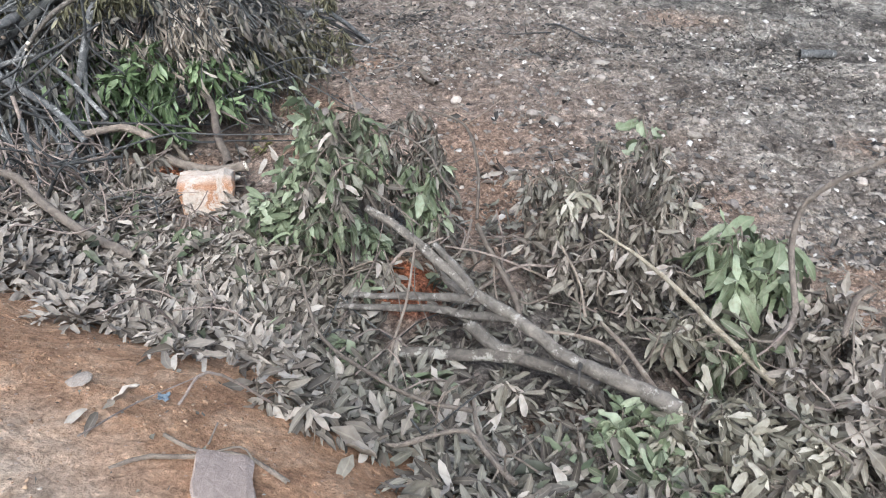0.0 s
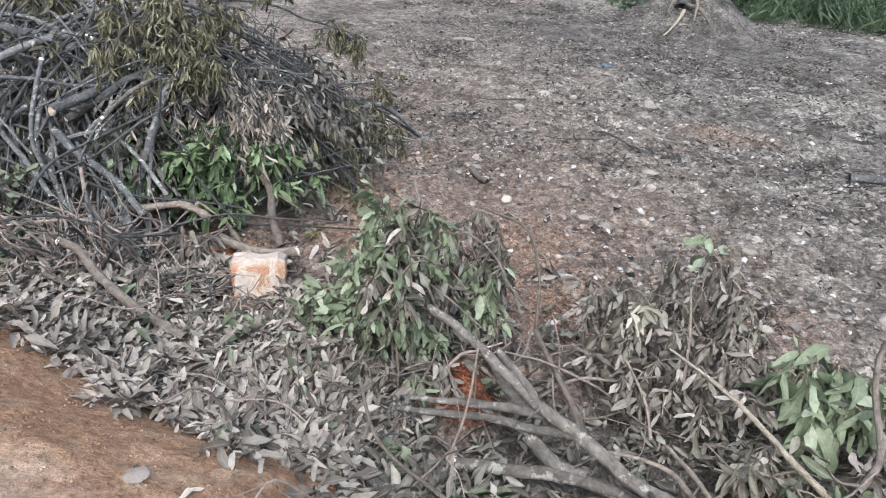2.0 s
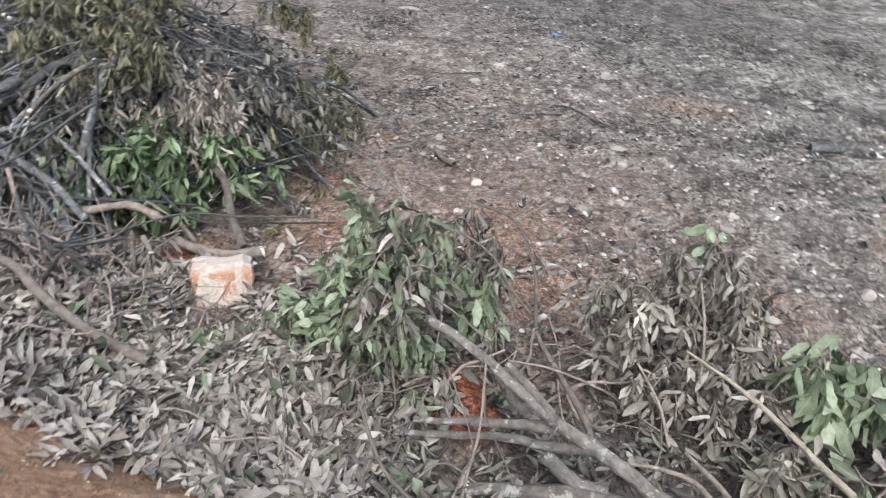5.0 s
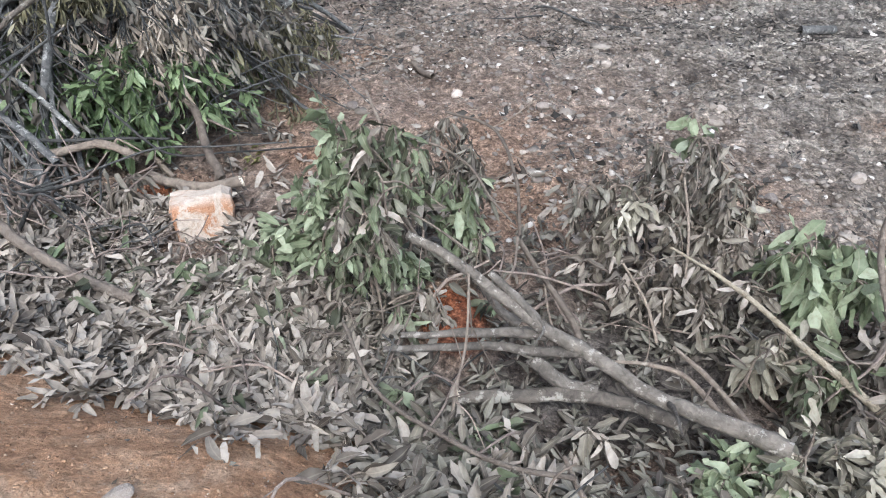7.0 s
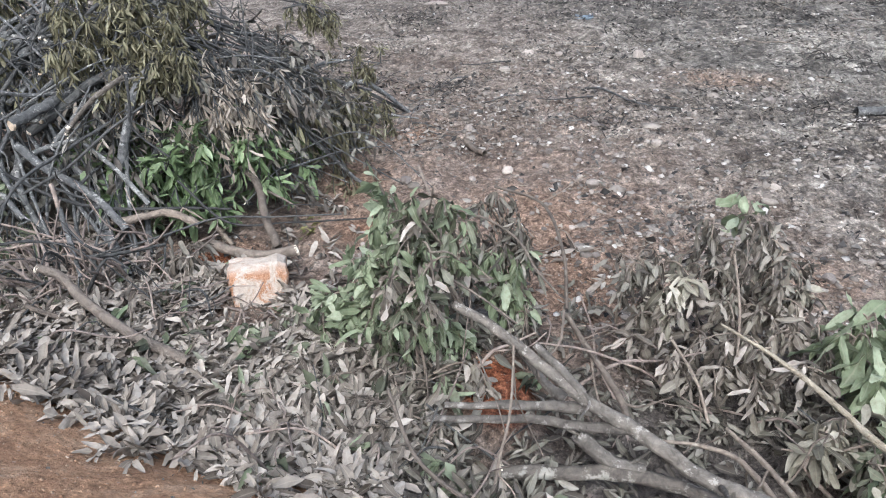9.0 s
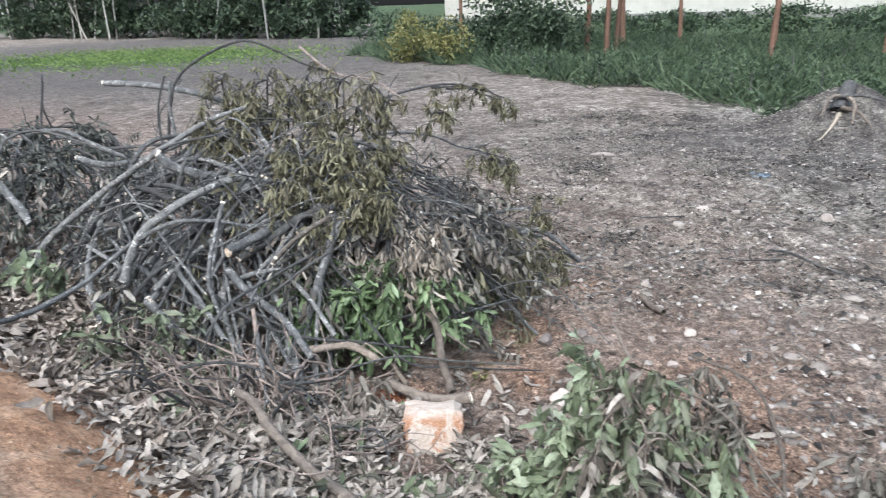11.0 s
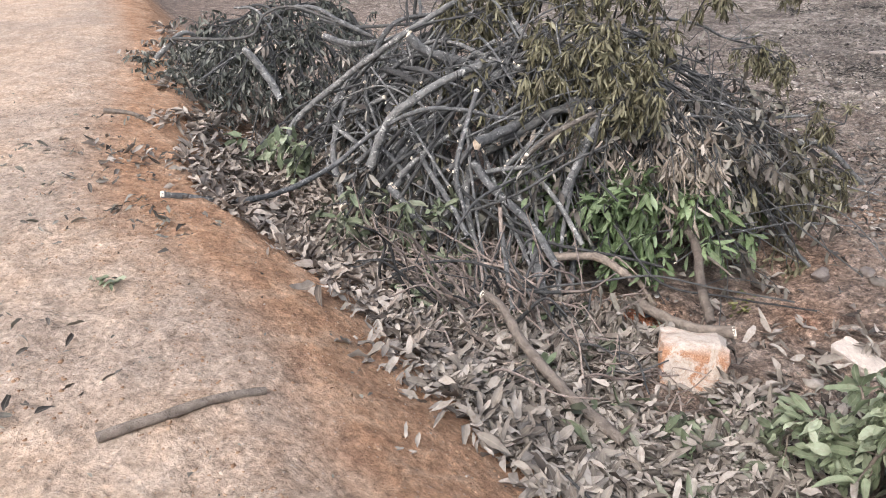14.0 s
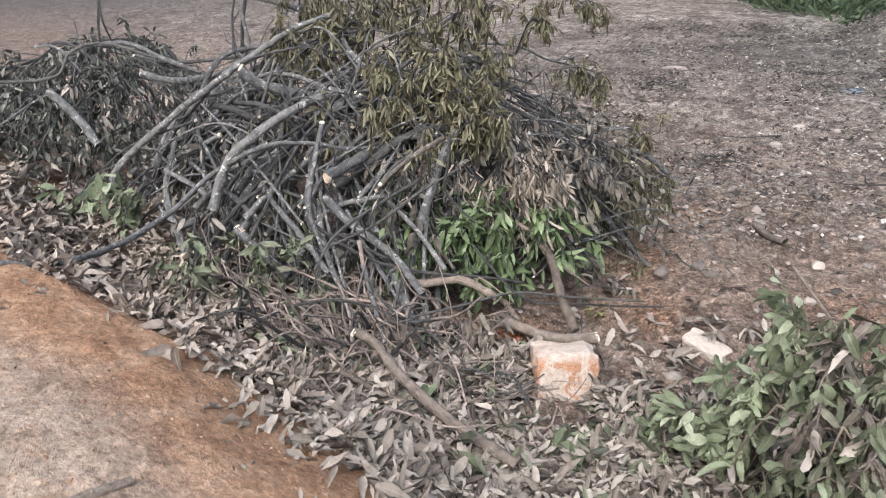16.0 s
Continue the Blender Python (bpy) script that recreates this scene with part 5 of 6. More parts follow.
ditch_bush([(-0.69, 3.02, 0.42), (-0.63, 3.00, 0.34), (-0.64, 2.97, 0.26), (-0.76, 2.98, 0.10), (-0.71, 2.95, 0.07), (-0.90, 3.08, -0.17), (-0.96, 3.12, -0.17), (-1.00, 3.08, -0.27)], LEAF_PALE, 0.125, "fresh green leafy tip on the wilting bough", 3, 0.1, 0.75, 8, 0.36)
ditch_bush([(-0.84, 3.00, -0.19), (-0.74, 2.97, -0.14), (-0.67, 2.92, 0.17), (-0.69, 2.90, 0.04), (-0.83, 3.03, -0.00), (-0.70, 3.05, 0.25)], LEAF_PALE, 0.12, "pale green leafy bough standing in the ditch", 4, 0.1, 0.65, 8, 0.36)
ditch_bush([(-0.42, 2.85, -0.17), (-0.37, 2.85, -0.23), (-0.45, 2.80, -0.22)], LEAF_PALE, 0.085, "small fresh green leafy tip in the ditch", 4, 0.08, 0.7, 8, 0.42)
ditch_bush([(-0.54, 2.95, 0.37), (-0.58, 2.85, 0.25), (-0.56, 2.68, 0.16), (-0.62, 2.85, -0.06), (-0.57, 2.75, -0.05), (-0.53, 2.60, 0.05), (-0.42, 2.85, 0.37)], LEAF_WILT, 0.12, "wilting green leafy bough standing in the ditch", 4, 0.12, 0.95, 8, 0.32)
ditch_bush([(-0.50, 2.85, 0.31), (-0.62, 2.73, 0.20), (-0.52, 2.60, 0.20)], LEAF_MID, 0.12, "withered grey leafy bough standing in the ditch", 4, 0.12, 0.95, 8, 0.32)
ditch_bush([(-0.66, 2.90, -0.22), (-0.69, 2.90, -0.32), (-0.48, 2.60, 0.34), (-0.47, 2.95, 0.42)], LEAF_WILT, 0.12, "wilting green leafy bough standing in the ditch", 4, 0.12, 0.95, 8, 0.32)
ditch_bush([(-0.55, 3.20, 0.12), (-0.23, 3.20, 0.21), (-0.16, 3.20, 0.26), (-0.29, 3.15, 0.13), (-0.04, 3.10, 0.09), (-0.49, 3.15, 0.04), (-0.07, 2.95, -0.17), (-0.32, 3.10, 0.03), (-0.10, 3.15, 0.16), (-0.14, 3.10, 0.09)], LEAF_DARK, 0.11, "withered dark leafy bough standing in the ditch", 4, 0.1, 1.0, 8, 0.26)
ditch_bush([(-0.23, 3.10, 0.12), (-0.12, 3.06, 0.07), (-0.16, 3.05, -0.03), (-0.20, 3.03, -0.09), (-0.09, 3.00, -0.10)], LEAF_PALE, 0.15, "fresh green leafy tip hanging from a thin bough", 2, 0.08, 0.85, 6, 0.3)
ditch_bush([(-0.82, 2.70, -0.29), (-0.91, 2.70, -0.32), (-0.66, 2.65, -0.29), (-0.52, 2.60, -0.28), (-0.74, 2.50, -0.30), (-0.88, 2.55, -0.34), (-0.58, 2.45, -0.32), (-0.44, 2.65, -0.25), (-0.68, 2.40, -0.34), (-0.31, 2.65, -0.26), (-0.60, 2.25, -0.34), (-0.52, 2.35, -0.33)], LEAF_MID, 0.12, "withered grey leafy bough lying in the ditch", 4, 0.12, 0.75, 8, 0.3)
ditch_bush([(0.42, 3.00, 0.07), (0.46, 2.97, -0.03), (0.37, 3.00, -0.01), (0.53, 3.00, 0.05), (0.75, 3.10, 0.15), (0.84, 3.05, 0.07), (0.95, 3.10, 0.13), (1.06, 3.05, 0.02), (1.01, 3.00, -0.05), (0.90, 3.00, -0.05), (0.81, 2.95, -0.06), (1.12, 3.00, -0.05), (1.15, 2.80, -0.21), (1.17, 2.70, -0.27), (1.01, 3.10, 0.09), (0.79, 3.05, 0.02)], LEAF_DARK, 0.115, "withered dark leafy bough standing in the ditch", 5, 0.1, 1.0, 8, 0.27)
ditch_bush([(0.70, 3.00, -0.03), (0.53, 2.90, -0.14), (1.02, 2.90, -0.11), (0.78, 2.90, -0.14), (0.91, 2.85, -0.14), (0.47, 2.85, -0.17), (0.65, 2.80, -0.22), (0.42, 2.80, -0.24), (0.79, 2.75, -0.24), (0.67, 2.65, -0.30), (0.52, 2.70, -0.30), (0.82, 2.60, -0.29), (1.00, 2.75, -0.19), (0.89, 2.65, -0.20), (0.99, 2.55, -0.22)], LEAF_MID, 0.12, "withered grey leafy bough in the ditch", 4, 0.11, 0.85, 8, 0.3)
ditch_bush([(0.59, 2.95, -0.06), (1.05, 2.95, -0.10), (0.56, 2.90, -0.09)], LEAF_SAGE, 0.13, "wilting pale leafy bough in the ditch", 3, 0.1, 0.7, 8, 0.3)
ditch_bush([(0.95, 3.30, 0.19)], LEAF_PALE, 0.12, "fresh green leafy tip above withered boughs", 3, 0.08, 0.6, 4, 0.6, foot=(0.0, -0.1))
ditch_bush([(1.30, 2.70, -0.08), (1.41, 2.70, -0.10), (1.49, 2.65, -0.14), (1.24, 2.65, -0.14), (1.35, 2.60, -0.18), (1.44, 2.55, -0.22), (1.26, 2.55, -0.25)], LEAF_PALE, 0.24, "green bough with long drooping leaves in the ditch", 3, 0.1, 0.85, 7, 0.27)
ditch_bush([(1.03, 2.30, -0.25), (0.95, 2.25, -0.28), (1.08, 2.20, -0.27)], LEAF_SAGE, 0.19, "green bough with long drooping leaves in the ditch", 3, 0.1, 0.8, 7, 0.29)
ditch_bush([(1.11, 2.15, -0.29), (1.18, 2.15, -0.26), (1.04, 2.10, -0.27)], LEAF_WILT, 0.15, "dark green leafy bough in the ditch", 3, 0.1, 0.9, 7, 0.3)
ditch_bush([(1.58, 2.45, -0.27), (1.68, 2.40, -0.29), (1.54, 2.25, -0.32), (1.67, 2.25, -0.36), (1.78, 2.30, -0.30), (1.75, 2.15, -0.32), (1.42, 2.15, -0.32), (1.34, 2.20, -0.30), (1.54, 2.05, -0.32), (1.34, 2.05, -0.33), (1.63, 1.98, -0.34), (1.21, 1.98, -0.37), (1.38, 1.97, -0.36), (1.89, 2.20, -0.31), (1.78, 1.95, -0.34)], LEAF_MID, 0.13, "withered grey leafy bough on the bank", 4, 0.12, 0.6, 8, 0.32)
ditch_bush([(0.66, 1.78, -0.34), (0.70, 1.72, -0.38), (0.57, 1.73, -0.38), (0.60, 1.78, -0.34)], LEAF_PALE, 0.12, "pale green leafy bough on the bank", 3, 0.08, 0.55, 8, 0.38)
ditch_bush([(0.76, 1.75, -0.34), (0.87, 1.80, -0.32), (0.97, 1.78, -0.33), (1.09, 1.77, -0.32), (0.98, 1.67, -0.35), (1.15, 1.70, -0.33), (1.27, 1.75, -0.31), (1.30, 1.68, -0.33), (0.83, 1.68, -0.36), (0.88, 1.60, -0.35), (1.04, 1.60, -0.35), (1.15, 1.58, -0.36), (1.30, 1.60, -0.35), (1.21, 1.53, -0.37), (0.91, 1.53, -0.38), (1.04, 1.72, -0.35)], LEAF_SAGE, 0.125, "pale grey-green leafy bough on the bank", 3, 0.09, 0.5, 8, 0.33)
ditch_bush([(1.42, 1.66, -0.34), (1.42, 1.76, -0.31), (1.52, 1.76, -0.28), (1.09, 1.52, -0.37), (1.42, 1.54, -0.37), (1.56, 1.64, -0.31), (0.42, 1.68, -0.36), (0.45, 1.58, -0.38)], LEAF_MID, 0.125, "withered grey leafy bough on the bank", 4, 0.1, 0.55, 8, 0.33)
ditch_bush([(0.71, 1.55, -0.34), (0.51, 1.56, -0.34), (0.61, 1.53, -0.36), (0.49, 1.63, -0.36), (0.72, 1.48, -0.34)], LEAF_WILT, 0.12, "dark green leafy bough on the bank", 3, 0.09, 0.6, 8, 0.34)
ditch_bush([(-0.11, 1.75, -0.28), (-0.20, 1.80, -0.30), (-0.24, 1.90, -0.30), (-0.53, 1.80, -0.25), (-0.42, 1.65, -0.19), (-0.51, 1.55, -0.12), (-0.63, 1.60, -0.12), (-0.38, 1.95, -0.33), (-0.07, 1.95, -0.33), (0.20, 2.00, -0.39)], LEAF_MID, 0.125, "withered grey leafy bough hanging down the bank", 3, 0.12, 0.75, 8, 0.3)

ditch_bush([(-4.13, 3.47, 0.09), (-4.29, 3.73, -0.05), (-4.27, 3.82, -0.13), (-4.15, 3.54, 0.02)], LEAF_BROWN, 0.22, "dry bough with long curled leaves hanging over the road's shoulder", 3, 0.08, 0.8, 7, 0.24)
ditch_bush([(-1.86, 3.75, -0.28), (-1.78, 3.65, -0.31), (-1.91, 3.70, -0.33)], LEAF_MID, 0.15, "withered leafy tip hanging beside the white stone", 3, 0.1, 0.95, 8, 0.27)

# ---- fallen leaves on the bank and in the ditch ----


def sprays(n, seed, pick, leaf, per, lift):
    """Leafy sprays lying about: places, directions and faces of their leaves, in fans at a twig's end or along it."""
    r = np.random.default_rng(seed)
    P, D, N, L = [], [], [], []
    for x, y in pick(r, n):
        a = r.uniform(0, 2 * math.pi)
        way = np.array([math.cos(a), math.sin(a), 0.0])
        fan = r.random() < 0.65
        ln = r.uniform(0.02, 0.07) if fan else r.uniform(0.12, 0.25)
        h = lift * r.random()
        tilt = r.normal(0, 0.18)
        k = int(r.integers(per - 3, per + 3))
        for i in range(k):
            u = i / k
            p = np.array([x, y, h + abs(r.normal(0, 0.012)) + 0.012]) + way * ln * u
            turn = a + (r.uniform(-1.5, 1.5) if fan else (1 if i % 2 else -1) * r.uniform(0.3, 0.9))
            D.append((math.cos(turn), math.sin(turn), tilt + r.normal(0.05, 0.2)))
            P.append(p)
            N.append(np.array([0, 0, 1.0]) + r.normal(0, 0.38, 3))
            L.append(leaf * r.uniform(0.45, 1.2))
    P, D, N, L = np.array(P), unit(D), unit(N), np.array(L)
    P[:, 2] += ground_height(P[:, 0], P[:, 1])
    tips = P + D * L[:, None]
    low = ground_height(tips[:, 0], tips[:, 1]) + 0.008
    D[:, 2] = np.where(tips[:, 2] < low, (low - P[:, 2]) / L, D[:, 2])
    return P, D, N, L


def ditch_places(x0, x1, s0, s1, clear=True):
    def pick(r, n):
        out = []
        while len(out) < n:
            x, y = r.uniform(x0, x1), r.uniform(0.6, 7.5)
            s = float(edge_distance(np.array(x), np.array(y)))
            soft = 0.13 * float(value_noise(np.array(x * 3.0), np.array(y * 3.0), 9)) + 0.08 * float(value_noise(np.array(x * 9.0), np.array(y * 9.0), 10))
            if ((x + 0.22) / 0.17) ** 2 + ((y - 2.6) / 0.2) ** 2 < 1 or clear and ((x - 0.38) / 0.36) ** 2 + ((y - 1.86) / 0.24) ** 2 < 1 or clear and ((x + 0.27) / 0.24) ** 2 + ((y - 1.4) / 0.13) ** 2 < 1 or clear and ((x - 0.35) / 0.75) ** 2 + ((y - 2.35) / 0.36) ** 2 < 1 or clear and ((x + 0.2) / 0.3) ** 2 + ((y - 2.5) / 0.38) ** 2 < 1 or ((x + 1.85) / 0.6) ** 2 + ((y - 4.06) / 0.27) ** 2 < 1 or ((x + 1.47) / 0.22) ** 2 + ((y - 3.34) / 0.26) ** 2 < 1:
                continue
            if s0 + soft < s < s1 + soft * 2:
                out.append((x, y))
        return out
    return pick


def litter(name, label, n, seed, pick, leaf, mat, per=8, lift=0.05, stations=4, width=0.27):
    P, D, N, L = sprays(n, seed, pick, leaf, per, lift)
    me = leaves(name, P, D, N, L, L * width * rng.uniform(0.75, 1.3, len(L)), rng.normal(0.1, 0.4, len(L)), rng.uniform(0.0, 1.5, len(L)), mat, stations)
    return tagged(new(name, me), label=label, category="leaves", kind="stuff")


deep = litter("leaf_litter", "thick layer of dry grey-brown fallen leaves covering the ditch", 1500, 41, ditch_places(-2.7, -0.6, 0.12, 1.5), 0.093, LEAF_DRY, 9, 0.05, 5)
litter("leaf_litter", "withered brown-grey fallen leaves round the fallen limbs", 520, 40, ditch_places(-0.65, 1.6, 0.16, 1.35), 0.1, LEAF_DARK, 8, 0.05, 5)
litter("leaf_litter", "withered grey fallen leaves round the fallen limbs", 160, 48, ditch_places(-0.65, 1.6, 0.16, 1.35), 0.105, LEAF_MID, 8, 0.06, 5)
litter("leaf_litter", "thick layer of dry grey-brown fallen leaves along the road's edge", 1150, 42, ditch_places(-5.2, -2.3, 0.08, 1.9), 0.1, LEAF_BROWN, 8, 0.05, 5)
litter("leaf_litter", "thin dry leaves strewn along the road's edge", 230, 43, ditch_places(-9.0, -4.6, 0.0, 1.2), 0.12, LEAF_DRY, 8, 0.05, 3)
litter("leaf_litter", "dark withered leaves under the fallen limbs", 520, 44, ditch_places(-0.9, 1.8, 0.35, 2.0, False), 0.082, LEAF_DARK, 8, 0.03, 5)
litter("leaf_litter", "dull green wilted leaves lying in the ditch", 90, 45, ditch_places(-2.9, 0.4, 0.4, 1.5), 0.12, LEAF_WILT, 7, 0.08)
litter("leaf_litter", "sparse dry leaves beyond the ditch", 70, 46, ditch_places(-2.2, 1.8, 1.4, 2.6), 0.11, LEAF_DRY, 6, 0.02)

# single leaves lying on top of the litter
shapes = []
for k in range(8):
    shapes.append(leaves("leaf", np.zeros((1, 3)), np.array([[1.0, 0, 0.1]]), np.array([[0.1, 0.1, 1.0]]), 0.105, 0.03 * rng.uniform(0.8, 1.3), rng.normal(0.1, 0.3), rng.uniform(0.1, 0.9), LEAF_DRY, 5))
r = np.random.default_rng(47)
for x, y in ditch_places(-2.6, 0.6, 0.05, 1.3)(r, 200):
    z = float(ground_height(x, y)) + r.uniform(0.05, 0.1)
    part("leaf", shapes[int(r.integers(8))], deep, at=pose(x, y, z, r.normal(0, 17), r.normal(0, 17), r.uniform(0, 360)))

# ---- stones ----


def put_stone(name, label, mat, seed, x, y, size, turn=(0, 0, 0), sink=0.25, detail=3, flat=0.8, group="", category="stone", corner=0.5):
    ob = new(name, stone_mesh(name, mat, seed, detail, flat, corner))
    z = float(ground_height(x, y)) + size[2] * flat * (0.5 - sink)
    ob.matrix_basis = pose(x, y, z, *turn) @ Matrix.Diagonal((*size, 1))
    return tagged(ob, label=label, category=category, group=group)


def block(name, label, mat, x, y, z, size, turn):
    """A broken block of stone with flat faces and chipped edges."""
    bm = bmesh.new()
    bmesh.ops.create_cube(bm, size=1)
    bmesh.ops.subdivide_edges(bm, edges=bm.edges[:], cuts=5, use_grid_fill=True)
    for v in bm.verts:
        c = v.co.copy()
        r = max(abs(c.x), abs(c.y), abs(c.z))
        away = sum(abs(a) > 0.42 for a in c)
        v.co = c * (1 - 0.07 * max(0, away - 1)) + 0.05 * Vector((noise.noise(c * 3 + Vector((5, 0, 0))), noise.noise(c * 3 + Vector((0, 7, 0))), noise.noise(c * 3)))
        v.co.x *= 1 - 0.3 * (0.5 - c.z)
        v.co += 0.018 * Vector((noise.noise(c * 11), noise.noise(c * 11 + Vector((3, 1, 2))), noise.noise(c * 11 + Vector((9, 4, 1)))))
    me = bpy.data.meshes.new(name)
    bm.to_mesh(me)
    bm.free()
    me.materials.append(mat)
    ob = new(name, me)
    ob.matrix_basis = pose(x, y, z, *turn) @ Matrix.Diagonal((*size, 1))
    return tagged(ob, label=label, category="stone")


block("white_stone", "squarish white stone block stained orange, among dead leaves", QUARTZ, -1.47, 3.6, -0.535, (0.33, 0.26, 0.42), (-16, 4, 14))
block("pale_stone", "pale wedge-shaped stone lying on bare soil near the ditch", STONE_PALE, -0.75, 4.05, -0.535, (0.25, 0.13, 0.11), (8, 9, -35))
block("pale_stone", "pale flat stone slab sunk in the road's bank", STONE_SLAB, -0.62, 1.17, 0.2, (0.16, 0.24, 0.06), (-24, 24, 8))
put_stone("grey_stone", "small pale grey stone lying on the orange bank", STONE_PALE, 6, -1.12, 1.5, (0.085, 0.06, 0.04), (0, 0, 40), 0.3)
put_stone("pale_stone", "pale stone on the stony field", STONE_PALE, 8, 0.6, 4.8, (0.11, 0.09, 0.09), (0, 0, 40), 0.2, group="stones on the field")
put_stone("white_stone", "small white stone on the ashy field", STONE_PALE, 9, 0.58, 8.45, (0.16, 0.1, 0.09), (0, 0, 20), 0.2, group="stones on the field")
put_stone("flat_stone", "flat grey stone on the ashy field", STONE_GREY, 10, -0.5, 11.6, (0.4, 0.2, 0.12), (0, 0, 5), 0.2, group="stones on the field")
put_stone("grey_stone", "grey stone beside the pale stone", STONE_GREY, 12, -0.95, 4.85, (0.15, 0.12, 0.1), (0, 0, 70), 0.2, group="stones on the field")
r = np.random.default_rng(51)
kinds = [stone_mesh("field_stone", m, 60 + k, 2, 0.7) for k, m in enumerate([STONE_GREY] * 4 + [STONE_PALE] * 4)]
for _ in range(360):
    x, y = (r.uniform(-1.6, 5.5), 3.6 + 9 * r.random() ** 1.6) if _ < 280 else (r.uniform(0.0, 3.4), r.uniform(3.0, 5.6))
    if float(edge_distance(np.array(x), np.array(y))) < 1.7 or y < 4.9 and x < -1.0:
        continue
    s = r.choice([0.03, 0.045, 0.06, 0.09, 0.14], p=[0.45, 0.34, 0.16, 0.045, 0.005]) * r.uniform(0.8, 1.2)
    ob = new("field_stone", kinds[int(r.integers(8))])
    ob.matrix_basis = pose(x, y, float(ground_height(x, y)) + 0.15 * s, 0, 0, r.uniform(0, 360)) @ Matrix.Diagonal((s * r.uniform(0.8, 1.4), s, s, 1))
    tagged(ob, label="weathered stone lying on the cleared field", category="stone", group="stones on the field")


def gravel(n, seed, pick, small, big, label, power=3.0, rugged=0.25, sit=0.12, flat=0.7):
    r = np.random.default_rng(seed)
    ico = bmesh.new()
    bmesh.ops.create_icosphere(ico, subdivisions=1, radius=0.5)
    v0 = np.array([v.co[:] for v in ico.verts])
    f0 = np.array([[v.index for v in f.verts] for f in ico.faces])
    ico.free()
    xy = np.array(pick(r, n))
    n = len(xy)
    s = small + (big - small) * r.random(n) ** power
    v = v0[None] * (1 + rugged * r.normal(0, 1, (n, len(v0), 1)).clip(-1.5, 1.5)) * np.stack([s * r.uniform(0.8, 1.5, n), s, s * flat], -1)[:, None]
    a = r.uniform(0, 2 * np.pi, n)[:, None]
    x = v[..., 0] * np.cos(a) - v[..., 1] * np.sin(a) + xy[:, :1]
    y = v[..., 0] * np.sin(a) + v[..., 1] * np.cos(a) + xy[:, 1:]
    z = v[..., 2] + (ground_height(xy[:, 0], xy[:, 1]) + sit * s)[:, None]
    q = (f0[None] + (np.arange(n) * len(v0))[:, None, None]).reshape(-1, 3)
    tagged(new("gravel", mesh_from("gravel", np.stack([x, y, z], -1).reshape(-1, 3), q, PEBBLE, False)), label=label, category="gravel", kind="stuff")


def field_places(r, n):
    x, y = r.uniform(-2.2, 8, 9 * n), 3.0 + 14 * r.random(9 * n) ** 1.4
    keep = (value_noise(x * 1.1, y * 1.1, 21) + 0.7 * value_noise(x * 3.3, y * 3.3, 22) + 0.35 * r.normal(0, 1, len(x)) > -0.1) & (edge_distance(x, y) > 1.2) & ~((x < -0.9) & (y > 4.4) & (y < 7.0)) & ~((x < 0.5) & (y < 5.4) & (r.random(len(x)) < 0.75))
    return np.stack([x, y], -1)[keep][:n]


def crumb_places(r, n):
    x, y = r.uniform(-4.6, 0.5, 10 * n), r.uniform(0.7, 4, 10 * n)
    s = edge_distance(x, y)
    keep = (s < 0.2) & (s > -1.5) & (value_noise(x * 2.7, y * 2.7, 25) + 0.7 * value_noise(x * 8, y * 8, 26) + 0.4 * r.normal(0, 1, len(x)) > np.where(s > -0.6, -0.2, 0.3))
    return np.stack([x, y], -1)[keep][:n]


def road_places(r, n):
    x, y = r.uniform(-6.5, 0.8, 8 * n), r.uniform(0.6, 5, 8 * n)
    s = edge_distance(x, y)
    return np.stack([x, y], -1)[(s < 0.1) & (s > -2.5)][:n]


def near_places(r, n):
    x, y = r.uniform(-1.3, 4.6, 9 * n), r.uniform(2.7, 7.6, 9 * n)
    keep = (value_noise(x * 1.9, y * 1.9, 23) + 0.8 * value_noise(x * 5.3, y * 5.3, 24) + 0.4 * r.normal(0, 1, len(x)) > 0.1) & (edge_distance(x, y) > 1.25) & ~((x < 0.25) & (y < 5.2)) & (x > -0.9)
    return np.stack([x, y], -1)[keep][:n]


gravel(3600, 64, near_places, 0.009, 0.055, "loose pale gravel lying thick beyond the ditch", 2.8, 0.4, 0.0)
gravel(10000, 61, field_places, 0.008, 0.05, "loose grey and white gravel strewn over the field", 3.5, 0.4, 0.05)

# ---- dead grass, chips and twigs on the field ----


def strew_blades(n, seed, pick, mat, low, high, lean, label, name="dead_grass", width=0.004):
    r = np.random.default_rng(seed)
    xy = np.array(pick(r, n))
    n = len(xy)
    P = np.stack([xy[:, 0], xy[:, 1], ground_height(xy[:, 0], xy[:, 1]) - 0.003], -1)
    a = r.uniform(0, 2 * np.pi, n)
    D = np.stack([np.cos(a) * lean, np.sin(a) * lean, r.uniform(0.15, 1, n)], -1)
    N = np.stack([-np.sin(a), np.cos(a), np.full(n, 0.3)], -1)
    L = r.uniform(low, high, n)
    me = leaves(name, P, D, N, L, width * r.uniform(0.7, 1.6, n), r.normal(0.2, 0.3, n), np.full(n, 0.3), mat, 3)
    tagged(new(name, me), label=label, category="grass", kind="stuff")


def tuft_places(r, n):
    c = field_places(r, max(8, n // 30))
    i = r.integers(0, len(c), n)
    return c[i] + r.normal(0, 0.13, (n, 2))


strew_blades(9000, 71, tuft_places, GRASS_DRY, 0.03, 0.11, 1.4, "withered grass and dead stalks on the cleared field")


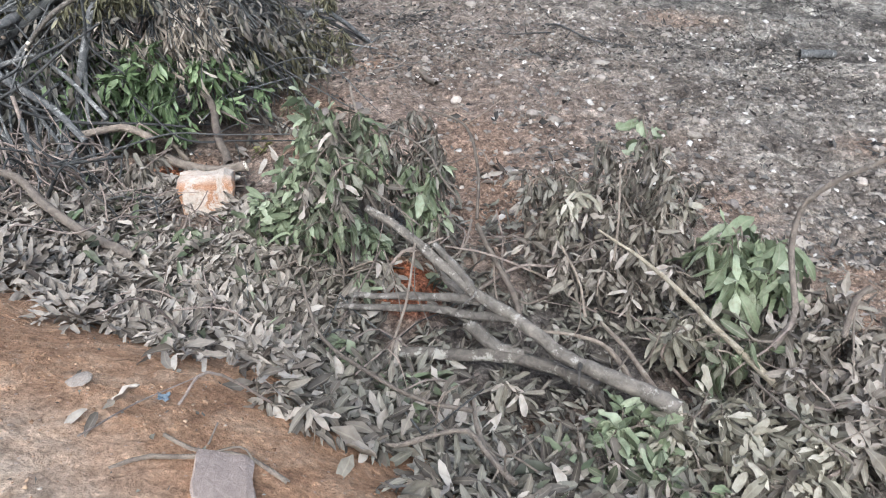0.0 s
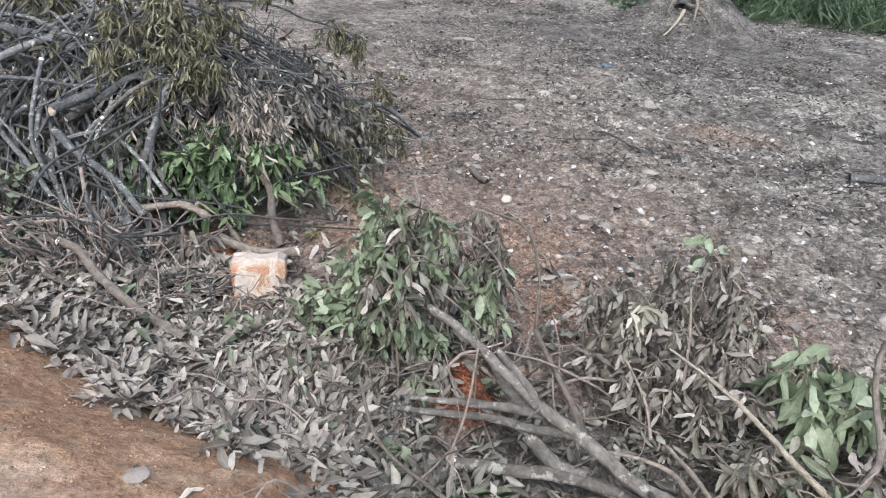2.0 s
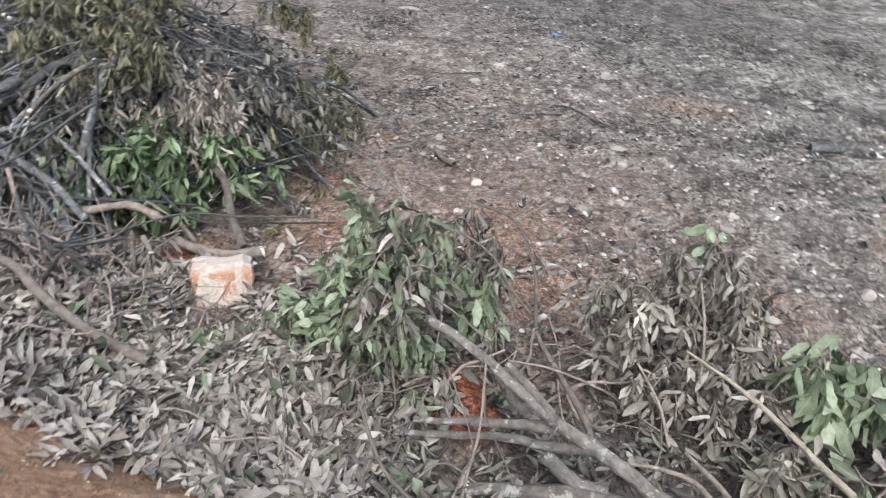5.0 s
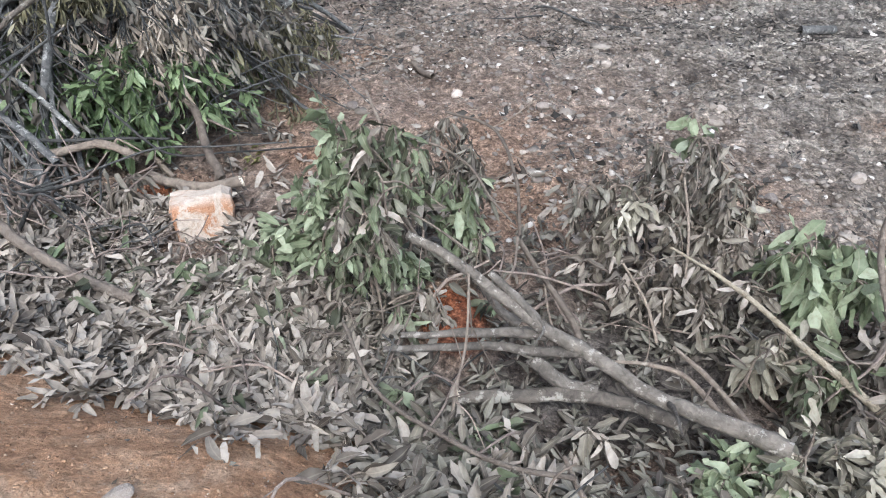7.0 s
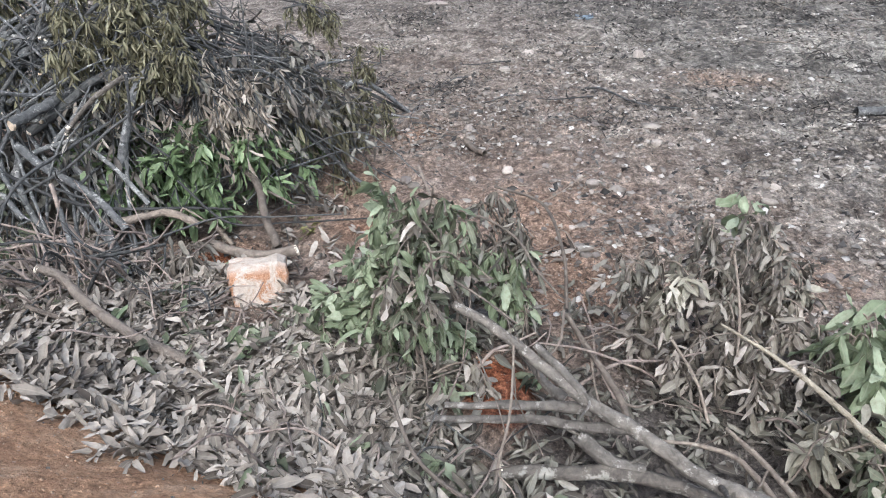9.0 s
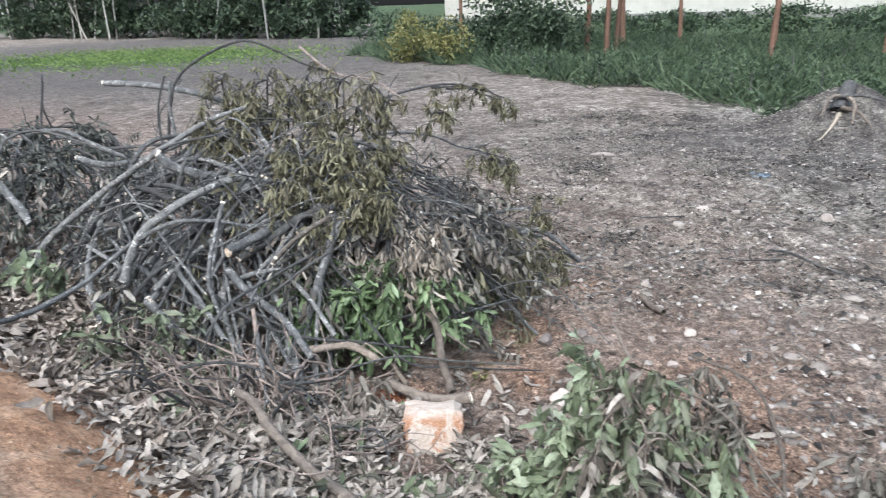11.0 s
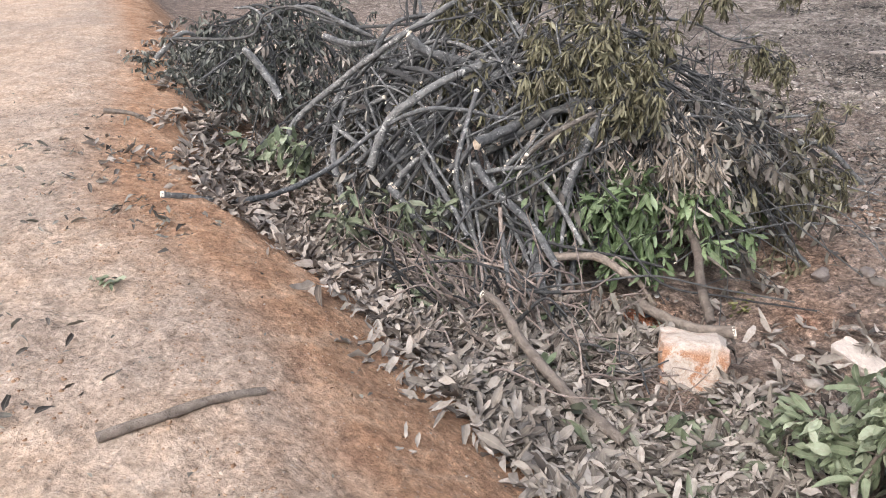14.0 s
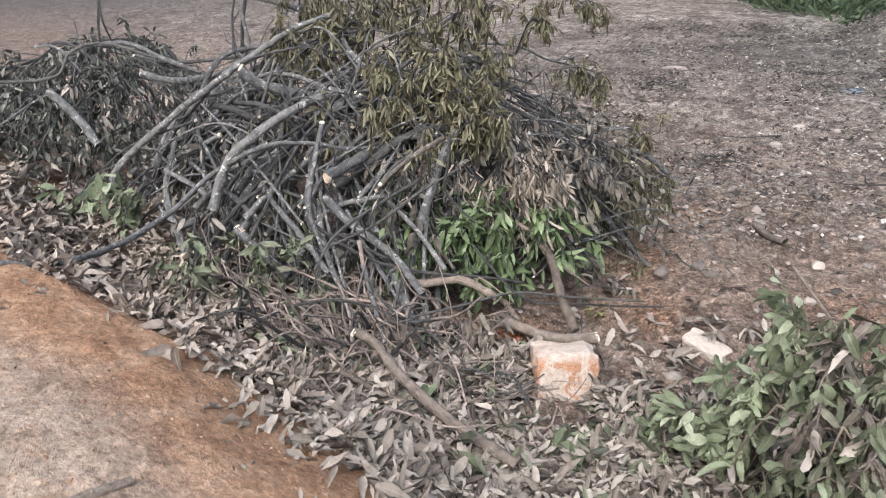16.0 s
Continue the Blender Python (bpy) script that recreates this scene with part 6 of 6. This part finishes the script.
def clump_places(r, n):
    """Clumps of uprooted weeds and roots, farther out on the field."""
    c = field_places(r, 400)
    c = c[c[:, 1] > 6.0][:60]
    i = r.integers(0, len(c), n)
    return c[i] + r.normal(0, 1, (n, 2)) * (0.1 + 0.25 * lattice(i, i * 3, 5))[:, None]


strew_blades(9000, 74, clump_places, LEAF_CHAR, 0.04, 0.16, 1.6, "clumps of uprooted dark dry weeds on the field", "dry_weeds", 0.009)
strew_blades(6000, 72, field_places, GRASS_DRY, 0.02, 0.1, 5.0, "bits of straw and dead stalks strewn over the field", "straw", 0.007)
r = np.random.default_rng(73)
stick_shapes = [mesh_from("stick", *tube([(0, 0, 0), (0.12, r.normal(0, 0.02), 0.01), (0.25, r.normal(0, 0.03), 0.0), (0.38, r.normal(0, 0.05), 0.01)], 0.006, 0.003, 6, 10, seed=k)[:2], (BARK_DARK, BARK_BROWN)[k % 2]) for k in range(6)]
for x, y in field_places(r, 90):
    k = r.uniform(0.5, 1.6)
    ob = new("stick", stick_shapes[int(r.integers(6))])
    ob.matrix_basis = pose(x, y, float(ground_height(x, y)) + 0.01, 0, 0, r.uniform(0, 360)) @ Matrix.Diagonal((k, k, k, 1))
    tagged(ob, label="thin dead stick lying on the field", category="stick", group="sticks on the field")

# clods of soil and the scraps of burnt wood
CLOD = leaf_material("soil_clod", [(0.0, (0.16, 0.142, 0.123)), (0.5, (0.25, 0.222, 0.193)), (1.0, (0.36, 0.325, 0.283))], 0.95, 0.0)
PEBBLE, kept = CLOD, PEBBLE
gravel(12000, 63, field_places, 0.01, 0.055, "crumbly clods of soil and ash on the field", 3.0, 0.45, 0.0, 0.6)
gravel(1500, 67, field_places, 0.05, 0.15, "larger broken clods of soil and ash on the field", 2.5, 0.3, -0.15, 0.5)
PEBBLE = leaf_material("road_grit", [(0.0, (0.26, 0.15, 0.088)), (0.5, (0.38, 0.24, 0.148)), (0.93, (0.48, 0.345, 0.235)), (1.0, (0.66, 0.6, 0.52))], 0.95, 0.0)
gravel(1800, 62, road_places, 0.003, 0.012, "fine loose tan grit on the dirt road and its bank", 3.0, 0.35, 0.0, 0.6)
gravel(6500, 66, crumb_places, 0.003, 0.015, "crumbled tan earth on the road's bank", 3.0, 0.45, -0.08, 0.6)
PEBBLE = kept

# ---- single bits on the road and the field ----
BLUE = plain_material("faded_blue_plastic", (0.13, 0.17, 0.21), (0.24, 0.29, 0.33), 20.0, 0.5)


def scrap(x, y, size, label, seed):
    """A crumpled bit of plastic sheet."""
    n = 7
    g = np.linspace(-0.5, 0.5, n)
    a, b = np.meshgrid(g, g)
    rr = np.random.default_rng(seed)
    z = 0.25 * np.abs(value_noise(a * 4 + seed, b * 4, seed)) + 0.1 * value_noise(a * 9, b * 9 + seed, seed)
    v = np.stack([a + 0.1 * rr.normal(0, 1, a.shape), b * 0.8 + 0.1 * rr.normal(0, 1, a.shape), z], -1).reshape(-1, 3) * size
    i, j = np.meshgrid(np.arange(n - 1), np.arange(n - 1), indexing="ij")
    q = np.stack([i * n + j, i * n + j + 1, (i + 1) * n + j + 1, (i + 1) * n + j], -1).reshape(-1, 4)
    ob = new("plastic_scrap", mesh_from("plastic_scrap", v, q, BLUE, False))
    ob.location = (x, y, float(ground_height(x, y)) + 0.01)
    ob.modifiers.new("sheet", "SOLIDIFY").thickness = 0.002
    tagged(ob, label=label, category="litter")


scrap(1.62, 10.5, 0.24, "crumpled faded blue plastic scrap on the field", 3)
scrap(-0.88, 1.49, 0.032, "small faded blue plastic scrap on the bank", 5)


def on_ground(pts, lift):
    return tuple((x, y, float(ground_height(x, y)) + lift) for x, y in pts)


branch(on_ground([(-2.68, 1.5), (-2.60, 1.64), (-2.54, 1.77), (-2.47, 1.91)], 0.012), 0.016, 0.014, 0, BARK_BROWN, "dead_stick", "short brown dead stick lying on the dirt road", "", "stick")
branch(on_ground([(1.0, 7.15), (1.12, 6.85), (1.35, 6.62), (1.69, 6.57), (1.95, 6.4)], 0.02), 0.011, 0.006, 0, BARK_DARK, "dead_stick", "thin dark dead branch lying on the field", "sticks on the field", "stick", twigs=3)
branch(on_ground([(3.2, 6.2), (3.35, 6.2), (3.55, 6.25)], 0.03), 0.045, 0.035, 0, BARK, "dead_stick", "short thick chunk of dead wood on the field", "sticks on the field", "stick")
branch(on_ground([(-0.24, 5.74), (-0.18, 5.6), (-0.11, 5.44)], 0.025), 0.026, 0.022, 0, BARK_BROWN, "dead_stick", "short weathered piece of dead wood on the soil", "sticks on the field", "stick")
branch(on_ground([(-0.7, 5.62), (-0.58, 5.74), (-0.48, 5.78), (-0.4, 5.95)], 0.015), 0.01, 0.007, 0, BARK_BROWN, "dead_stick", "crooked brown dead root on the soil", "sticks on the field", "stick", twigs=2)
branch(on_ground([(-5.45, 3.66), (-5.3, 3.74), (-5.1, 3.76)], 0.015), 0.02, 0.014, 0, BARK_BROWN, "dead_stick", "brown dead stick at the road's edge", "sticks on the field", "stick")


def leaf_scatter(spots, seed, mat, label, leaf=0.085, per=6, spread_m=0.06, name="leaf_scatter"):
    r = np.random.default_rng(seed)
    P, D, N = [], [], []
    for x, y in spots:
        for _ in range(per):
            a = r.uniform(0, 6.28)
            px, py = x + r.normal(0, spread_m), y + r.normal(0, spread_m)
            P.append((px, py, float(ground_height(px, py)) + r.uniform(0.006, 0.03)))
            D.append((math.cos(a), math.sin(a), r.normal(0.1, 0.15)))
            N.append(np.array([0, 0, 1]) + r.normal(0, 0.4, 3))
    n = len(P)
    L = leaf * r.uniform(0.5, 1.2, n)
    tagged(new(name, leaves(name, np.array(P), np.array(D), np.array(N), L, L * 0.3, r.normal(0, 0.35, n), r.uniform(0.2, 1.3, n), mat, 5)), label=label, category="leaves", kind="stuff")


leaf_scatter([(-2.42, 2.42), (-2.36, 2.5), (-2.5, 2.45), (-2.28, 2.42), (-2.2, 2.32)], 91, LEAF_DRY, "clump of dry grey leaves on the bank", 0.09, 9, 0.05)
leaf_scatter([(-2.02, 2.05), (-0.98, 1.36)], 92, LEAF_DRY, "dry curled leaves lying on the bank", 0.085, 4, 0.03)
leaf_scatter([(-3.41, 2.04), (-3.36, 2.08)], 93, LEAF_PALE, "small green leafy sprig dropped on the road", 0.09, 4, 0.03)
leaf_scatter([(-3.76, 2.66), (-3.9, 2.6), (-3.6, 2.6), (-3.33, 1.67), (-5.32, 3.6), (-5.08, 2.9), (-4.6, 3.2), (-4.4, 2.7), (-4.2, 2.95), (-4.0, 2.4), (-3.0, 1.5)], 94, LEAF_DARK, "dark scraps of dead leaves on the road", 0.06, 12, 0.12)
leaf_scatter([(-1.31, 4.34), (-1.34, 4.50), (-2.43, 3.17)], 97, LEAF_YELLOW, "small yellowish green sprig on the ground", 0.09, 7, 0.035)
leaf_scatter([(x, 3.3 + 0.2 * math.sin(7 * x)) for x in np.linspace(-4.9, -3.9, 12)], 96, LEAF_DRY, "dry leaves scattered at the road's edge", 0.08, 9, 0.12)


# tangle of thin twigs at the heap's foot
def tangle(n, seed, cx, cy, sx, sy, label, high=0.38, thick=0.011):
    r = np.random.default_rng(seed)
    for _ in range(n):
        x, y = cx + r.normal(0, sx), cy + r.normal(0, sy)
        a, ln = r.uniform(0, 6.28), r.uniform(0.25, 0.6)
        x1, y1 = x + ln * math.cos(a), y + ln * math.sin(a)
        h = r.uniform(0.1, high)
        g0, g1 = float(ground_height(x, y)), float(ground_height(x1, y1))
        sway = r.normal(0, 0.05, 2)
        branch(((x, y, g0 + 0.01), (x + 0.3 * (x1 - x) + sway[0], y + 0.3 * (y1 - y), g0 + h * 0.55), (x + 0.65 * (x1 - x), y + 0.65 * (y1 - y) + sway[1], g1 + h * 0.8), (x1, y1, g1 + h * r.uniform(0.6, 1.25))),
               r.uniform(0.4, 1.0) * thick, 0.004, 0, BARK_TWIG if r.random() < 0.75 else BARK_DARK, "dry_twig", label, "twigs at the heap's foot", "twig", twigs=1)


tangle(90, 97, -2.5, 3.66, 0.26, 0.14, "thin brown twig tangled at the heap's foot", 0.42, 0.014)
tangle(26, 98, -1.9, 3.25, 0.35, 0.2, "thin brown twig tangled among dead leaves", 0.25, 0.008)
tangle(10, 99, 0.5, 2.85, 0.45, 0.2, "thin brown twig tangled in the ditch")
tangle(22, 100, -0.7, 2.3, 0.35, 0.2, "thin brown twig among dead leaves", 0.14, 0.0065)
tangle(12, 101, 1.3, 1.9, 0.3, 0.3, "thin brown twig among dead leaves")


# crumbs of dead leaf over the field, the soil by the ditch and the road
def crumbs(n, seed, pick, mat, label, low=0.012, high=0.05):
    r = np.random.default_rng(seed)
    xy = np.array(pick(r, n))
    n = len(xy)
    a = r.uniform(0, 6.28, n)
    P = np.stack([xy[:, 0], xy[:, 1], ground_height(xy[:, 0], xy[:, 1]) + r.uniform(0.002, 0.015, n)], -1)
    D = np.stack([np.cos(a), np.sin(a), r.normal(0.05, 0.3, n)], -1)
    N = np.array([0, 0, 1.0]) + r.normal(0, 0.45, (n, 3))
    L = low + (high - low) * r.random(n) ** 2
    me = leaves("leaf_crumbs", P, D, N, L, L * r.uniform(0.3, 0.7, n), r.normal(0, 0.4, n), r.uniform(0, 0.9, n), mat, 3)
    tagged(new("leaf_crumbs", me), label=label, category="leaves", kind="stuff")


crumbs(7000, 111, field_places, LEAF_DRY, "crumbs of dead leaf and bark strewn over the field", 0.012, 0.055)
crumbs(14000, 112, field_places, LEAF_CHAR, "dark crumbs of charred leaf strewn over the field", 0.015, 0.075)
crumbs(1200, 113, road_places, LEAF_DARK, "dark crumbs of dead leaf on the dirt road", 0.006, 0.025)

# ---- the far side: weeds, trees, wall ----


def crown_places(r, n, centre, size, holes=0.35):
    """Places in a ragged crown: clumps round random centres inside an ellipsoid."""
    k = max(6, n // 45)
    c = unit(r.normal(0, 1, (k, 3))) * (r.random((k, 1)) ** 0.45)
    i = r.integers(0, k, n)
    return np.asarray(centre) + (c[i] + r.normal(0, 0.16, (n, 3))) * np.asarray(size)


def shrub(name, label, x, y, size, mat, n, leaf, seed, category="shrub"):
    r = np.random.default_rng(seed)
    g = float(ground_height(x, y))
    stem = new(name, mesh_from(name, *tube([(0, 0, -0.05), (0.05, 0.02, size[2] * 0.5), (0.02, -0.05, size[2])], 0.03, 0.008, 6, 8, seed=seed)[:2], BARK_DARK))
    stem.location = (x, y, g)
    tagged(stem, label=label, category=category)
    P = crown_places(r, n, (0, 0, size[2] * 0.55), (size[0], size[1], size[2] * 0.6))
    P[:, 2] = np.abs(P[:, 2])
    D = unit(r.normal(0, 1, (n, 3)) + (0, 0, -0.2))
    N = unit(r.normal(0, 0.6, (n, 3)) + (0, 0, 1))
    L = leaf * r.uniform(0.6, 1.4, n)
    part("leaves", leaves("leaves", P, D, N, L, L * 0.45, r.normal(0.1, 0.2, n), r.uniform(0, 0.5, n), mat, 3), stem, kind="stuff")
    return stem


def tree(name, label, height, radius, mat_bark, mat_leaf, seed, leaf=0.25, n=1400, lean=0.3, crown_from=0.45):
    r = np.random.default_rng(seed)
    top = np.array([r.normal(0, lean), r.normal(0, lean), height])
    v, q, line, way, rad = tube([(0, 0, -0.1), top * 0.35 + r.normal(0, 0.06, 3), top * 0.7 + r.normal(0, 0.1, 3), top], radius, radius * 0.25, 8, 16, 0.04, seed)
    ob = new(name, None)
    tagged(ob, label=label, category="tree")
    part("trunk", mesh_from("trunk", v, q, mat_bark), ob)
    P = []
    for k in range(9):
        i = int(len(line) * r.uniform(crown_from, 0.97))
        d = unit(np.array([r.normal(), r.normal(), r.uniform(0.1, 0.8)])) * height * r.uniform(0.12, 0.22)
        part("limb", mesh_from("limb", *tube([line[i], line[i] + d * 0.5 + (0, 0, 0.1), line[i] + d], rad[i] * 0.5, 0.015, 6, 7, seed=seed + k)[:2], mat_bark), ob)
        P.append(crown_places(r, n // 9, line[i] + d * 0.8, np.full(3, height * 0.11)))
    P = np.vstack(P)
    m = len(P)
    L = leaf * r.uniform(0.6, 1.4, m)
    part("crown", leaves("crown", P, unit(r.normal(0, 1, (m, 3)) + (0, 0, -0.4)), unit(r.normal(0, 0.6, (m, 3)) + (0, 0, 1)), L, L * 0.45, np.full(m, 0.15), np.full(m, 0.3), mat_leaf, 3), ob, kind="stuff")
    return ob


def weed_places(x0, x1, depth):
    def pick(r, n):
        x = r.uniform(x0, x1, n)
        y = weed_edge(x) + depth * r.random(n) ** 1.3 + 0.5 * np.sin(x * 2.1)
        return np.stack([x, y], -1)
    return pick


strew_blades(30000, 81, weed_places(-13, 18, 26), LEAF_FAR, 0.25, 0.95, 0.5, "tall green grass and weeds at the field's edge", "weeds", 0.04)
strew_blades(6000, 82, lambda r, n: np.stack([r.normal(-26.5, 6.0, n), r.normal(36.5, 4.2, n)], -1), LEAF_STRIP, 0.1, 0.3, 0.8, "strip of bright green grass beyond the field", "grass", 0.05)
r = np.random.default_rng(83)
for k in range(110):
    x = r.uniform(-10, 13)
    y = float(weed_edge(x)) + 0.5 + 16 * r.random() ** 1.5
    s = r.uniform(0.35, 0.9)
    shrub("weed_clump", "leafy green weed at the field's edge", x, y, (s, s, s * r.uniform(0.8, 1.4)), LEAF_FAR if k % 3 else LEAF_SHADE, 230, 0.1, 200 + k, "weed")
shrub("shrub", "dense dark green shrub at the field's edge", -4.6, 30.6, (1.8, 1.4, 2.7), LEAF_SHADE, 2200, 0.2, 301)
shrub("shrub", "dense dark green shrub at the field's edge", -2.4, 30.2, (1.6, 1.3, 2.4), LEAF_SHADE, 1900, 0.2, 302)
shrub("shrub", "yellowish green shrub at the field's edge", -8.4, 30.4, (1.1, 0.9, 1.9), LEAF_YELLOW, 1300, 0.17, 303)
shrub("shrub", "yellowish green shrub at the field's edge", -6.7, 29.5, (0.9, 0.8, 1.6), LEAF_YELLOW, 1000, 0.17, 304)
r = np.random.default_rng(84)
for k in range(44):
    x = -16 + k * 1.05 + r.normal(0, 0.5)
    s = r.uniform(0.9, 1.6)
    shrub("shrub", "green shrub in the belt of trees", x, r.uniform(40, 66), (s * 1.8, s, s * r.uniform(0.7, 1.2)), LEAF_SHADE if k % 2 else LEAF_FAR, 520, 0.26, 700 + k)
edge_trees = [tree("tree", "slim tree with a reddish trunk at the field's edge", 9.5, 0.12, BARK_FAR, LEAF_SHADE, 400 + k) for k in range(3)]
spots = [(-1.0, 30.9), (-0.2, 30.7), (0.6, 34.5), (5.9, 29.6), (9.6, 28.9), (0.2, 32.5), (3.5, 38.0), (-8.0, 40.0), (7.5, 36.0), (13.0, 33.0)]
for ob, (x, y) in zip(edge_trees, spots):
    ob.location = (x, y, float(ground_height(x, y)))
    ob["group"] = "trees at the field's edge"
for k, (x, y) in enumerate(spots[3:]):
    copy_thing(edge_trees[k % 3], pose(x, y, float(ground_height(x, y)), 0, 0, 67 * k))
grove = [tree("tree", "slender pale-trunked tree in the far plantation", 10 + k, 0.09, BARK_WHITE, LEAF_SHADE, 420 + k, 0.4, 900, 1.2, 0.35) for k in range(4)]
r = np.random.default_rng(85)
for k in range(92):
    u = r.random()
    x, y = -66 + 44 * u + r.normal(0, 1.5), 67 + r.uniform(0, 16) - 16 * u
    z = float(ground_height(x, y))
    if k < 4:
        grove[k].location = (x, y, z)
        grove[k]["group"] = "trees of the plantation"
    else:
        copy_thing(grove[k % 4], pose(x, y, z, r.normal(0, 4), r.normal(0, 4), r.uniform(0, 360)))
for k in range(34):
    x = -72 + 1.6 * k
    shrub("shrub", "dark green undergrowth below the plantation", x, 67 - 16 * k / 34 + r.uniform(1, 6), (2.6, 1.8, 3.4), LEAF_SHADE, 520, 0.5, 320 + k)

# boundary building far behind the trees
PLASTER = plain_material("weathered_plaster", (0.42, 0.41, 0.36), (0.55, 0.54, 0.48), 0.8)
PLINTH = plain_material("grey_plinth", (0.2, 0.19, 0.18), (0.3, 0.29, 0.27), 1.5)
ROOF = plain_material("grey_roof", (0.2, 0.2, 0.21), (0.3, 0.3, 0.31), 1.0)


def box_mesh(name, size, mat, bevel=0.01):
    bm = bmesh.new()
    bmesh.ops.create_cube(bm, size=1)
    bmesh.ops.scale(bm, vec=size, verts=bm.verts)
    bmesh.ops.bevel(bm, geom=bm.edges[:], offset=bevel, segments=2, affect="EDGES")
    me = bpy.data.meshes.new(name)
    bm.to_mesh(me)
    bm.free()
    me.materials.append(mat)
    return me


shed = new("long_building", None)
shed.matrix_basis = pose(22, 78, -0.95, 0, 0, -8)
tagged(shed, label="long low pale plastered building behind the trees", category="building")
part("wall", box_mesh("wall", (78, 8, 4.6), PLASTER), shed, at=pose(0, 0, 2.9))
part("plinth", box_mesh("plinth", (78.2, 8.2, 0.9), PLINTH), shed, at=pose(0, 0, 0.2))
part("roof", box_mesh("roof", (79, 9, 0.25), ROOF, 0.05), shed, at=pose(0, 0, 5.32))

# uprooted stump on its mound
stump = branch(((3.55, 13.9, -0.4), (3.65, 14.05, -0.2), (3.8, 14.25, 0.05)), 0.17, 0.12, 0, BARK_DARK, "tree_stump", "uprooted tree stump with bare roots on a mound of soil", "", "stump")
for k, (pts, thick, mat) in enumerate([(((0, -0.1, 0), (-0.15, -0.35, -0.16), (-0.42, -0.65, -0.36)), 0.04, BARK_PALE), (((0, 0, 0.28), (0.3, -0.25, 0.33), (0.75, -0.4, 0.2)), 0.035, BARK_DARK), (((0.05, -0.05, 0.1), (0.25, -0.3, 0.05), (0.45, -0.45, -0.2)), 0.05, BARK_BROWN),
                                       (((0, 0, 0.3), (-0.2, -0.15, 0.28), (-0.38, -0.4, 0.0)), 0.04, BARK_BROWN), (((0.1, 0, 0.3), (0.15, -0.3, 0.2), (0.1, -0.5, -0.1)), 0.045, BARK_BROWN)]):
    part("root", mesh_from("root", *tube(pts, thick, 0.012, 7, 11, seed=k)[:2], mat), stump)
shrub("weed_clump", "leafy green weed beside the stump", 4.75, 14.8, (0.8, 0.5, 0.5), LEAF_FAR, 500, 0.1, 350, "weed")
shrub("weed_clump", "leafy green weed beside the stump", 3.0, 15.4, (0.6, 0.5, 0.4), LEAF_FAR, 300, 0.1, 351, "weed")
